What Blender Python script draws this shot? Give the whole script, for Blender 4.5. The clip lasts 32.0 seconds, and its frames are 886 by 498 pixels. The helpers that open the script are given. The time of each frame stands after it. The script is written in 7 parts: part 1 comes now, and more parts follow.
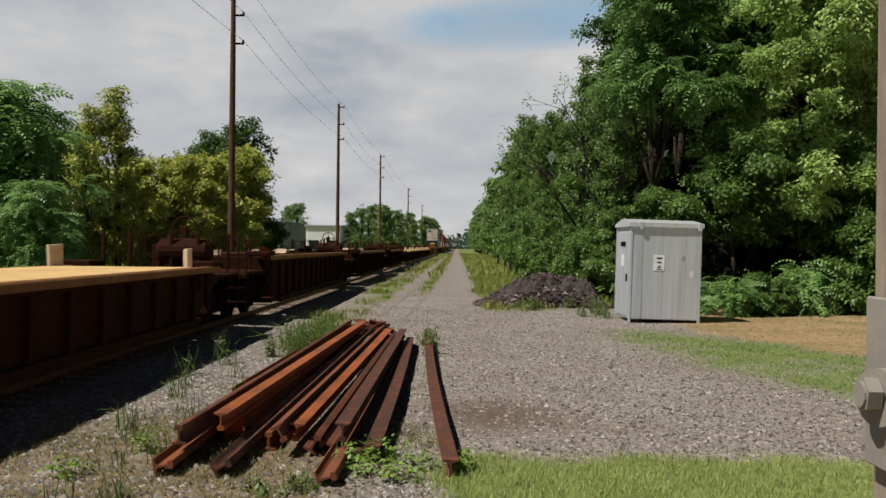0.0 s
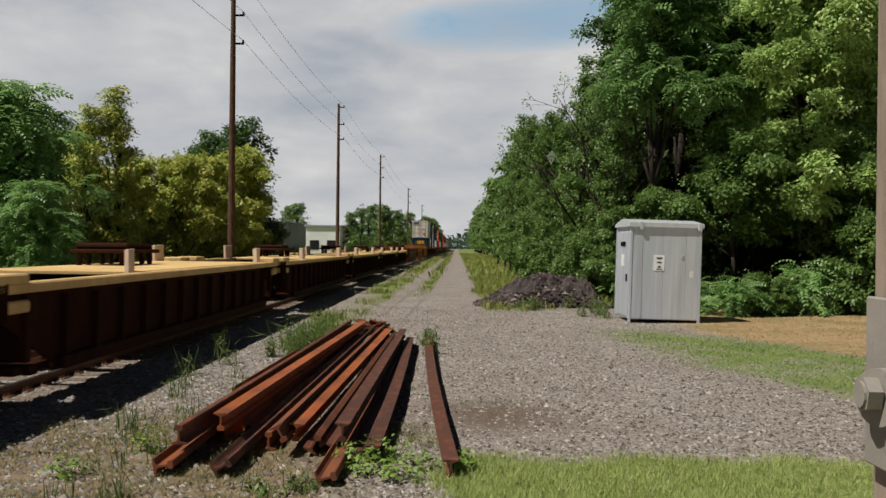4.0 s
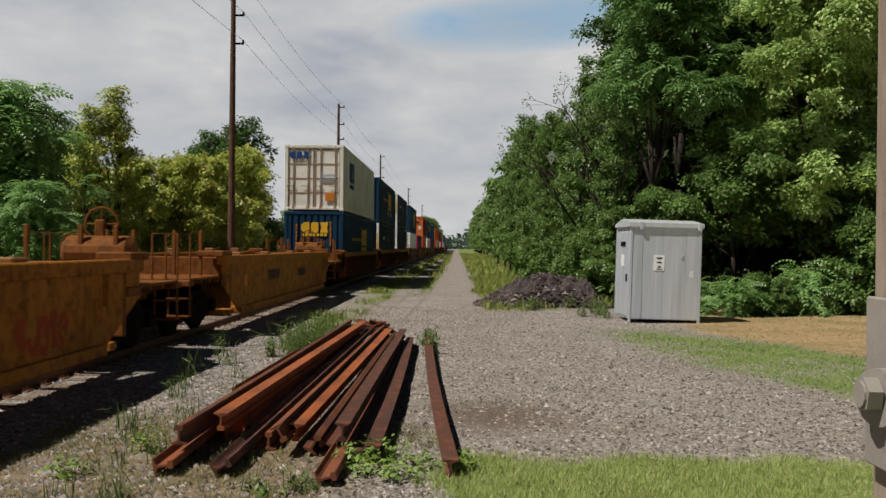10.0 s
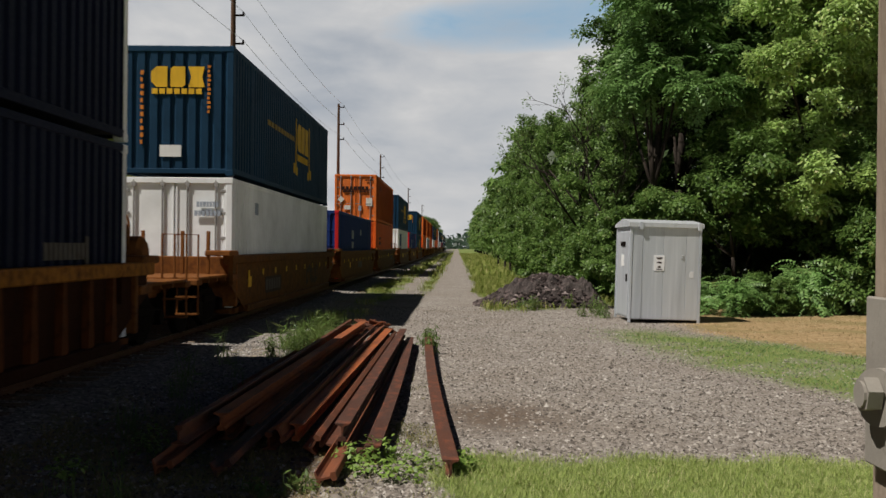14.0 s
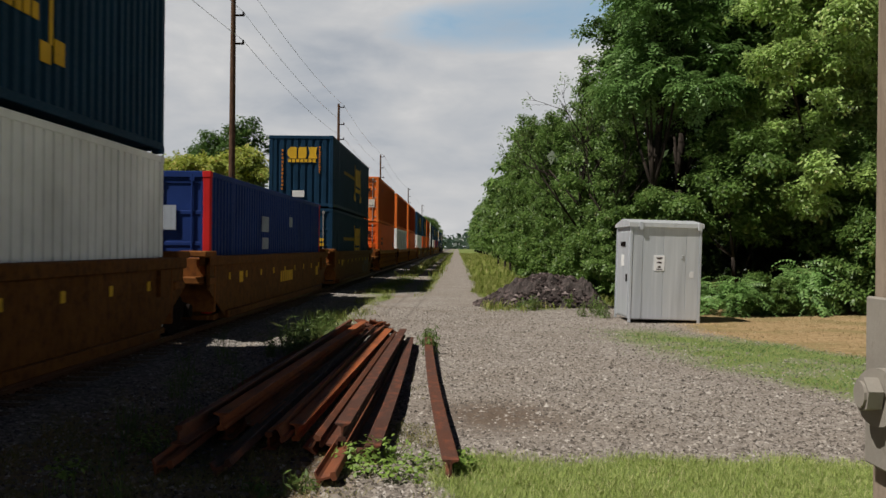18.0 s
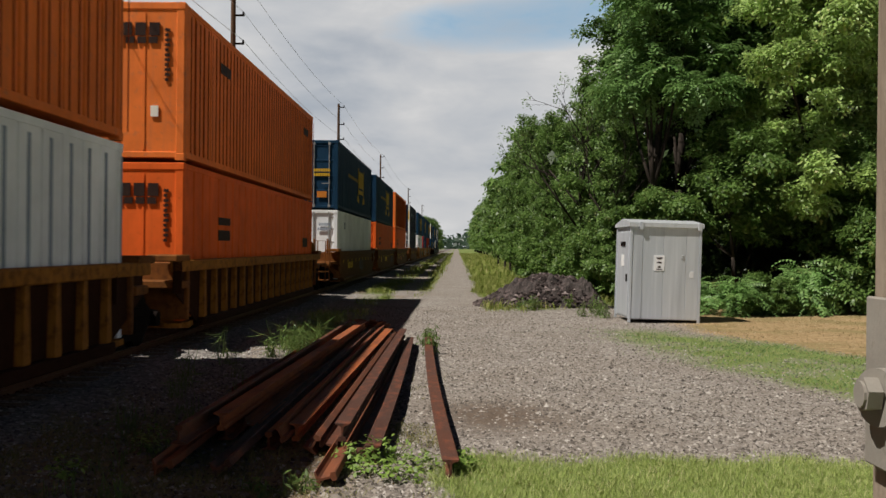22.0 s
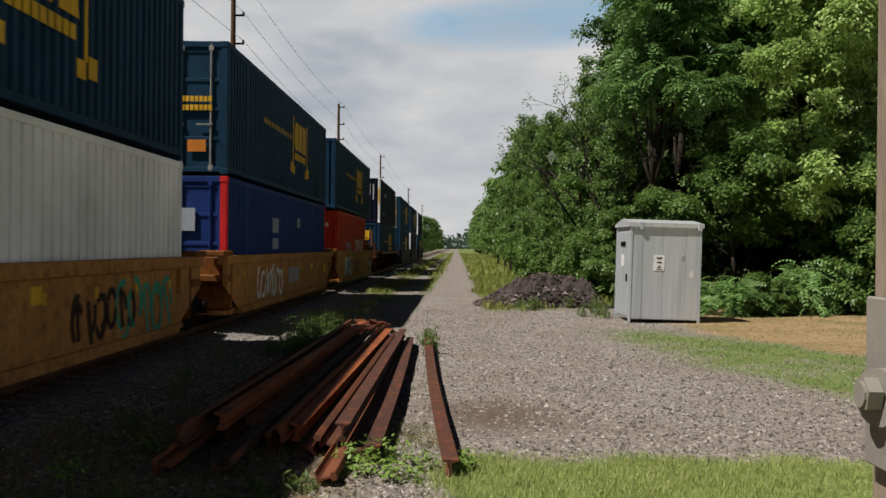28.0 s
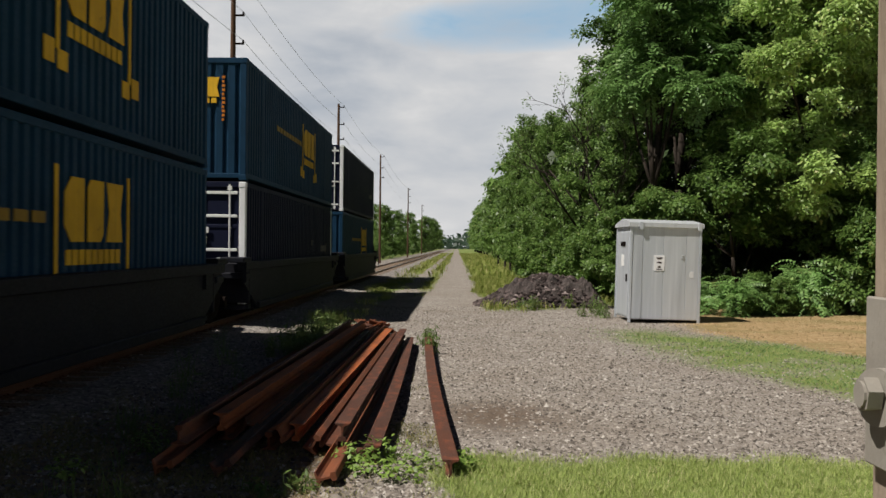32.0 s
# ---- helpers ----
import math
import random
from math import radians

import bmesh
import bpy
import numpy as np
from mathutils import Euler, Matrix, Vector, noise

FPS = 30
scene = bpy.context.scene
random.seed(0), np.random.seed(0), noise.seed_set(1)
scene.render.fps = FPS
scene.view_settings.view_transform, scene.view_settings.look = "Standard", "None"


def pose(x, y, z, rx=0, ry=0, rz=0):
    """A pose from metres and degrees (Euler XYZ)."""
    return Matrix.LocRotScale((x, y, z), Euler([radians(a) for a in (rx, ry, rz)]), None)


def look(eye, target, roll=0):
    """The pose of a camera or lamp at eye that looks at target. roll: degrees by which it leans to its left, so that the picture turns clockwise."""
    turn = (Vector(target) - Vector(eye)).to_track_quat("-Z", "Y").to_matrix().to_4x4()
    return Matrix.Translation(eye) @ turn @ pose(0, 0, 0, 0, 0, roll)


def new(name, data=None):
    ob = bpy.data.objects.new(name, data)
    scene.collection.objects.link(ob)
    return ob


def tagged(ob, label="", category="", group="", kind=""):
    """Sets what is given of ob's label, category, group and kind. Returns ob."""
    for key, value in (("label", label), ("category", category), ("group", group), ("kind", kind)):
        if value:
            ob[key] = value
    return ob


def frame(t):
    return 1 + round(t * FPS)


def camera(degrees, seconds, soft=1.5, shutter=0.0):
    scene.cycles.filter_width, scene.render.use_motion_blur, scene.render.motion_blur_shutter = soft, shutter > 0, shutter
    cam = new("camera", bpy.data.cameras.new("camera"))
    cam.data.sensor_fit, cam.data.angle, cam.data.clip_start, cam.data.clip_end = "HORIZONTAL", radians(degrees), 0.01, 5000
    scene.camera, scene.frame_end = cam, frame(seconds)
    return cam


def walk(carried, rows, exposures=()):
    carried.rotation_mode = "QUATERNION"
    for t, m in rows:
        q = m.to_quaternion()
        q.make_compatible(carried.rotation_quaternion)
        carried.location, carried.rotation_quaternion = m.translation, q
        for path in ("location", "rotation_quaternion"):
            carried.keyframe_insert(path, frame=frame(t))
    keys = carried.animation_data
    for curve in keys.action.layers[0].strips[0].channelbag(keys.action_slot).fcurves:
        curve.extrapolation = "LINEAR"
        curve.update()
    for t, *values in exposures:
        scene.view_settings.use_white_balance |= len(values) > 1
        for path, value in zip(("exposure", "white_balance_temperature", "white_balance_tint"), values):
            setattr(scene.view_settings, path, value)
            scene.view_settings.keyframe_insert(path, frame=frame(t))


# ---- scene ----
EYE = (0.0, 0.0, 1.93)
cam = camera(50.0, 32.0, soft=1.5, shutter=0.12)
STAND = look(EYE, (-1.43, 100.0, 1.69), 0.6)
walk(cam, [(0.0, STAND), (32.0, STAND)], [(0.0, 0.0), (20.0, 0.0), (22.0, 0.07), (24.0, 0.15), (26.0, 0.10), (28.0, 0.07), (29.0, 0.07), (30.0, 0.16), (32.0, 0.17)])

# ---------------- light ----------------
SUN_TO = Vector((-0.48, -0.25, 0.81)).normalized()
world = bpy.data.worlds.new("sky")
scene.world = world
world.use_nodes = True


def build_sky():
    nt = world.node_tree
    nt.nodes.clear()
    li = nt.links.new

    def node(kind, **ins):
        n = nt.nodes.new(kind)
        for k, v in ins.items():
            n.inputs[k].default_value = v
        return n

    def calc(op, a, b=None, c=None, clamp=False):
        n = nt.nodes.new("ShaderNodeMath")
        n.operation, n.use_clamp = op, clamp
        for sock, v in zip(n.inputs, (a, b, c)):
            if v is None:
                continue
            if isinstance(v, (int, float)):
                sock.default_value = v
            else:
                li(v, sock)
        return n.outputs[0]

    def stops(fac, rows):
        r = nt.nodes.new("ShaderNodeValToRGB")
        el = r.color_ramp.elements
        while len(el) < len(rows):
            el.new(0.5)
        for e, (q, c) in zip(el, rows):
            e.position, e.color = q, (*c, 1) if isinstance(c, tuple) else (c, c, c, 1)
        li(fac, r.inputs[0])
        return r.outputs[0]

    sky = nt.nodes.new("ShaderNodeTexSky")
    sky.sky_type, sky.sun_disc = "NISHITA", False
    sky.sun_elevation = math.asin(SUN_TO.z)
    sky.sun_rotation = math.atan2(SUN_TO.x, SUN_TO.y)
    sky.air_density, sky.dust_density = 0.15, 0.02
    way = nt.nodes.new("ShaderNodeTexCoord").outputs["Generated"]
    xyz = node("ShaderNodeSeparateXYZ")
    li(way, xyz.inputs[0])
    x, y, z = xyz.outputs

    def clouds(scale, stretch, loc, detail, rough, dist=0.0):
        mp = node("ShaderNodeMapping")
        mp.inputs["Scale"].default_value = stretch
        mp.inputs["Location"].default_value = loc
        li(way, mp.inputs["Vector"])
        n = node("ShaderNodeTexNoise", Scale=scale, Detail=detail, Roughness=rough, Distortion=dist)
        li(mp.outputs[0], n.inputs["Vector"])
        return n.outputs[0]

    wide = clouds(2.0, (1.0, 1.0, 3.6), (0.3, 0.1, 0.7), 8, 0.5, 0.2)
    puff = clouds(6.5, (1.0, 1.0, 2.6), (1.3, 0.4, 0.2), 9, 0.55, 0.3)
    # a long clear gap high over the path
    ya = calc("MAXIMUM", y, 0.05)
    u, v = calc("DIVIDE", x, ya), calc("DIVIDE", z, ya)
    du = calc("DIVIDE", calc("SUBTRACT", u, 0.095), 0.17)
    dv = calc("DIVIDE", calc("SUBTRACT", v, calc("MULTIPLY_ADD", u, 0.10, 0.232)), 0.030)
    e = calc("SUBTRACT", 1.0, calc("ADD", calc("MULTIPLY", du, du), calc("MULTIPLY", dv, dv)))
    e = calc("ADD", e, calc("MULTIPLY_ADD", puff, 3.6, -1.6))
    gap = calc("MULTIPLY", e, 0.62, clamp=True)
    # cloud lies in banks round the horizon and leaves the top of the sky clear
    thin = stops(z, [(0.25, 0.0), (0.32, 1.0)])
    cover = stops(calc("SUBTRACT", wide, calc("MULTIPLY", thin, 0.60)), [(0.26, 0.0), (0.42, 1.0)])
    shade = calc("ADD", calc("MULTIPLY", wide, 0.45), calc("MULTIPLY", puff, 0.55))
    colour = stops(shade, [(0.38, (7.3, 8.0, 9.0)), (0.47, (9.4, 9.8, 10.4)), (0.56, (11.2, 11.3, 11.5)), (0.68, (14.6, 14.3, 14.0))])
    mix = nt.nodes.new("ShaderNodeMixRGB")
    li(cover, mix.inputs[0])
    li(sky.outputs[0], mix.inputs[1])
    veil = nt.nodes.new("ShaderNodeMixRGB")
    li(gap, veil.inputs[0])
    li(colour, veil.inputs[1])
    veil.inputs[2].default_value = (4.3, 7.8, 11.2, 1)
    li(veil.outputs[0], mix.inputs[2])
    bg = node("ShaderNodeBackground", Strength=0.05)
    li(mix.outputs[0], bg.inputs[0])
    out = nt.nodes.new("ShaderNodeOutputWorld")
    li(bg.outputs[0], out.inputs[0])


build_sky()
sun = new("sun", bpy.data.lights.new("sun", "SUN"))
sun.data.energy = 5.0
sun.data.angle = radians(0.6)
sun.data.color = (1.0, 0.95, 0.87)
sun.matrix_world = look(SUN_TO * 200, (0, 0, 0))


# ---------------- mesh helpers ----------------
class Geo:
    """Collects vertices and faces of one mesh."""

    def __init__(self):
        self.v, self.f = [], []

    def add(self, vs, fs):
        n = len(self.v)
        self.v += [tuple(p) for p in vs]
        self.f += [tuple(i + n for i in f) for f in fs]
        return self

    def box(self, x0, x1, y0, y1, z0, z1, c=0.0):
        if c <= 0:
            vs = [(x, y, z) for z in (z0, z1) for y in (y0, y1) for x in (x0, x1)]
            return self.add(vs, [(0, 2, 3, 1), (4, 5, 7, 6), (0, 1, 5, 4), (2, 6, 7, 3), (0, 4, 6, 2), (1, 3, 7, 5)])
        c = min(c, 0.45 * min(x1 - x0, y1 - y0, z1 - z0))
        ring = lambda z, a: [(x0 + a, y0, z), (x1 - a, y0, z), (x1, y0 + a, z), (x1, y1 - a, z), (x1 - a, y1, z), (x0 + a, y1, z), (x0, y1 - a, z), (x0, y0 + a, z)]
        ins = lambda z: [(x0 + c, y0 + c, z), (x1 - c, y0 + c, z), (x1 - c, y0 + c, z), (x1 - c, y1 - c, z), (x1 - c, y1 - c, z), (x0 + c, y1 - c, z), (x0 + c, y1 - c, z), (x0 + c, y0 + c, z)]
        q = [(x0 + c, y0 + c), (x1 - c, y0 + c), (x1 - c, y1 - c), (x0 + c, y1 - c)]
        vs = [(a, b, z0) for a, b in q] + ring(z0 + c, c) + ring(z1 - c, c) + [(a, b, z1) for a, b in q]
        fs = [(3, 2, 1, 0), (20, 21, 22, 23)]
        for i in range(8):
            fs.append((4 + i, 4 + (i + 1) % 8, 12 + (i + 1) % 8, 12 + i))
        for i in range(4):
            j = (i + 1) % 4
            fs.append((i, j, 4 + 2 * i + 1, 4 + 2 * i))
            fs.append((20 + j, 20 + i, 12 + 2 * i, 12 + 2 * i + 1))
            fs.append((j, 4 + (2 * i + 2) % 8, 4 + 2 * i + 1))
            fs.append((20 + j, 12 + 2 * i + 1, 12 + (2 * i + 2) % 8))
        return self.add(vs, fs)

    def tube(self, p0, p1, r, n=8, r2=None, cap=True):
        p0, p1 = Vector(p0), Vector(p1)
        r2 = r if r2 is None else r2
        d = (p1 - p0).normalized()
        a = d.orthogonal().normalized()
        b = d.cross(a)
        vs = []
        for p, rr in ((p0, r), (p1, r2)):
            for i in range(n):
                t = 2 * math.pi * i / n
                vs.append(p + a * (rr * math.cos(t)) + b * (rr * math.sin(t)))
        fs = [(i, (i + 1) % n, n + (i + 1) % n, n + i) for i in range(n)]
        if cap:
            fs += [tuple(range(n - 1, -1, -1)), tuple(range(n, 2 * n))]
        return self.add(vs, fs)

    def sweep(self, pts, radii, n=6):
        """A closed tube through points, with a radius at each."""
        pts = [Vector(p) for p in pts]
        m = len(pts)
        vs = []
        a = None
        for k, p in enumerate(pts):
            d = (pts[min(k + 1, m - 1)] - pts[max(k - 1, 0)]).normalized()
            a = d.orthogonal().normalized() if a is None else (a - d * a.dot(d)).normalized()
            b = d.cross(a)
            for i in range(n):
                t = 2 * math.pi * i / n
                vs.append(p + (a * math.cos(t) + b * math.sin(t)) * radii[k])
        fs = [(k * n + i, k * n + (i + 1) % n, (k + 1) * n + (i + 1) % n, (k + 1) * n + i) for k in range(m - 1) for i in range(n)]
        fs += [tuple(range(n - 1, -1, -1)), tuple((m - 1) * n + i for i in range(n))]
        return self.add(vs, fs)

    def path(self, pts, r, n=6):
        return self.sweep(pts, [r] * len(pts), n)

    def prism(self, outline, frm, axis, a0, a1):
        """outline: 2D points, anticlockwise; frm maps (u, v, w) to xyz along axis."""
        n = len(outline)
        vs = [frm(u, v, a0) for u, v in outline] + [frm(u, v, a1) for u, v in outline]
        fs = [(i, (i + 1) % n, n + (i + 1) % n, n + i) for i in range(n)]
        fs += [tuple(range(n - 1, -1, -1)), tuple(range(n, 2 * n))]
        return self.add(vs, fs)

    def along_y(self, outline, y0, y1):
        return self.prism(outline, lambda u, v, w: (u, w, v), "y", y0, y1)

    def along_x(self, outline, x0, x1):
        return self.prism(outline, lambda u, v, w: (w, u, v), "x", x0, x1)

    def mesh(self, name, mat, smooth=False):
        me = bpy.data.meshes.new(name)
        me.from_pydata(self.v, [], self.f)
        bm = bmesh.new()
        bm.from_mesh(me)
        bmesh.ops.recalc_face_normals(bm, faces=bm.faces)
        bm.to_mesh(me)
        bm.free()
        if smooth:
            for p in me.polygons:
                p.use_smooth = True
        me.materials.append(mat)
        return me


def np_mesh(name, verts, faces, mat):
    """A mesh from arrays: faces all with the same number of corners."""
    me = bpy.data.meshes.new(name)
    verts = np.asarray(verts, dtype=np.float32)
    faces = np.asarray(faces, dtype=np.int32)
    k = faces.shape[1]
    me.vertices.add(len(verts))
    me.vertices.foreach_set("co", verts.ravel())
    me.loops.add(faces.size)
    me.loops.foreach_set("vertex_index", faces.ravel())
    me.polygons.add(len(faces))
    me.polygons.foreach_set("loop_start", np.arange(0, faces.size, k, dtype=np.int32))
    me.update(calc_edges=True)
    me.validate()
    if mat:
        me.materials.append(mat)
    return me


def part(name, me, parent, label=""):
    ob = new(name, me)
    ob.parent = parent
    return tagged(ob, label)


def thing(name, label, category, group="", kind="", at=(0, 0, 0), rz=0.0):
    ob = new(name)
    ob.matrix_basis = pose(*at, 0, 0, rz)
    return tagged(ob, label, category, group, kind)


# ---------------- materials ----------------
def material(name):
    m = bpy.data.materials.new(name)
    m.use_nodes = True
    nt = m.node_tree
    return m, nt, nt.nodes["Principled BSDF"], nt.links.new


def noise_tex(nt, vec, scale, detail=6.0, rough=0.6):
    n = nt.nodes.new("ShaderNodeTexNoise")
    n.inputs["Scale"].default_value = scale
    n.inputs["Detail"].default_value = detail
    n.inputs["Roughness"].default_value = rough
    if vec is not None:
        nt.links.new(vec, n.inputs["Vector"])
    return n.outputs["Fac"]


def ramp(nt, fac, stops):
    r = nt.nodes.new("ShaderNodeValToRGB")
    el = r.color_ramp.elements
    while len(el) < len(stops):
        el.new(0.5)
    for e, (p, c) in zip(el, stops):
        e.position = p
        e.color = (*c, 1) if isinstance(c, tuple) else (c, c, c, 1)
    nt.links.new(fac, r.inputs[0])
    return r.outputs[0]


def mixed(nt, fac, a, b, mode="MIX"):
    m = nt.nodes.new("ShaderNodeMixRGB")
    m.blend_type = mode
    for sock, val in zip(m.inputs, (fac, a, b)):
        if isinstance(val, tuple):
            sock.default_value = (*val, 1)
        elif isinstance(val, (int, float)):
            sock.default_value = val
        else:
            nt.links.new(val, sock)
    return m.outputs[0]


def bumped(nt, bsdf, height, strength, distance=0.01):
    b = nt.nodes.new("ShaderNodeBump")
    b.inputs["Strength"].default_value = strength
    b.inputs["Distance"].default_value = distance
    nt.links.new(height, b.inputs["Height"])
    nt.links.new(b.outputs[0], bsdf.inputs["Normal"])


def coords(nt, which="Object", scale=None):
    c = nt.nodes.new("ShaderNodeTexCoord").outputs[which]
    if scale:
        mp = nt.nodes.new("ShaderNodeMapping")
        mp.inputs["Scale"].default_value = scale
        nt.links.new(c, mp.inputs["Vector"])
        c = mp.outputs[0]
    return c


def paint(name, col, dirt=(0.09, 0.05, 0.03), amount=0.45, rough=0.65, metal=0.0, scale=1.2, streak=True, bump=0.15, gloss=0.12):
    """Weathered paint or metal: fading, rain streaks, rust or dirt spots."""
    m, nt, b, li = material(name)
    c = coords(nt)
    big = noise_tex(nt, c, scale, 5)
    fine = noise_tex(nt, c, scale * 22, 6)
    fade = ramp(nt, big, [(0.3, tuple(0.78 * x for x in col)), (0.7, tuple(min(1, 1.12 * x + 0.001) for x in col))])
    spots = ramp(nt, noise_tex(nt, c, scale * 4.5, 9, 0.7), [(0.72 - 0.28 * amount, 0.0), (0.86 - 0.16 * amount, 1.0)])
    colr = mixed(nt, spots, fade, dirt)
    if streak:
        s = noise_tex(nt, coords(nt, "Object", (9.0, 9.0, 0.35)), 1.4, 5)
        sm = ramp(nt, s, [(0.5, 0.0), (0.78, 0.55 * amount)])
        colr = mixed(nt, sm, colr, dirt)
    li(colr, b.inputs["Base Color"])
    li(ramp(nt, fine, [(0.3, max(0.05, rough - 0.12)), (0.7, min(1.0, rough + 0.15))]), b.inputs["Roughness"])
    b.inputs["Metallic"].default_value = metal
    b.inputs["Specular IOR Level"].default_value = gloss
    bumped(nt, b, fine, bump, 0.006)
    return m


def leaf_mat(name, dark, light, yellow=(0.16, 0.17, 0.03), y_amt=0.1):
    m, nt, b, li = material(name)
    g = nt.nodes.new("ShaderNodeNewGeometry")
    rnd = g.outputs["Random Per Island"]
    col = ramp(nt, rnd, [(0.0, dark), (0.55, light), (1.0 - y_amt, light), (1.0, yellow)])
    patch = noise_tex(nt, coords(nt), 0.9, 3)
    col = mixed(nt, ramp(nt, patch, [(0.4, 0.0), (0.75, 0.3)]), col, tuple(0.6 * x for x in dark))
    li(col, b.inputs["Base Color"])
    b.inputs["Roughness"].default_value = 0.42
    b.inputs["Specular IOR Level"].default_value = 0.3
    tr = nt.nodes.new("ShaderNodeBsdfTranslucent")
    li(mixed(nt, 0.5, col, tuple(min(1, 1.5 * x) for x in light)), tr.inputs["Color"])
    ms = nt.nodes.new("ShaderNodeMixShader")
    ms.inputs[0].default_value = 0.30
    out = nt.nodes["Material Output"]
    li(b.outputs[0], ms.inputs[1])
    li(tr.outputs[0], ms.inputs[2])
    li(ms.outputs[0], out.inputs["Surface"])
    return m


def island_mat(name, stops, rough=0.9, bump_scale=60.0, bump=0.3):
    m, nt, b, li = material(name)
    g = nt.nodes.new("ShaderNodeNewGeometry")
    col = ramp(nt, g.outputs["Random Per Island"], stops)
    n = noise_tex(nt, coords(nt), bump_scale, 4)
    col = mixed(nt, 0.35, col, ramp(nt, n, [(0.3, 0.4), (0.7, 1.0)]), "MULTIPLY")
    li(col, b.inputs["Base Color"])
    b.inputs["Roughness"].default_value = rough
    b.inputs["Specular IOR Level"].default_value = 0.12
    bumped(nt, b, n, bump, 0.004)
    return m


def bark_mat(name, a, c2):
    m, nt, b, li = material(name)
    n = noise_tex(nt, coords(nt, "Object", (7, 7, 1.2)), 3.0, 8)
    li(ramp(nt, n, [(0.3, a), (0.7, c2)]), b.inputs["Base Color"])
    b.inputs["Roughness"].default_value = 0.9
    b.inputs["Specular IOR Level"].default_value = 0.1
    bumped(nt, b, n, 0.7, 0.02)
    return m


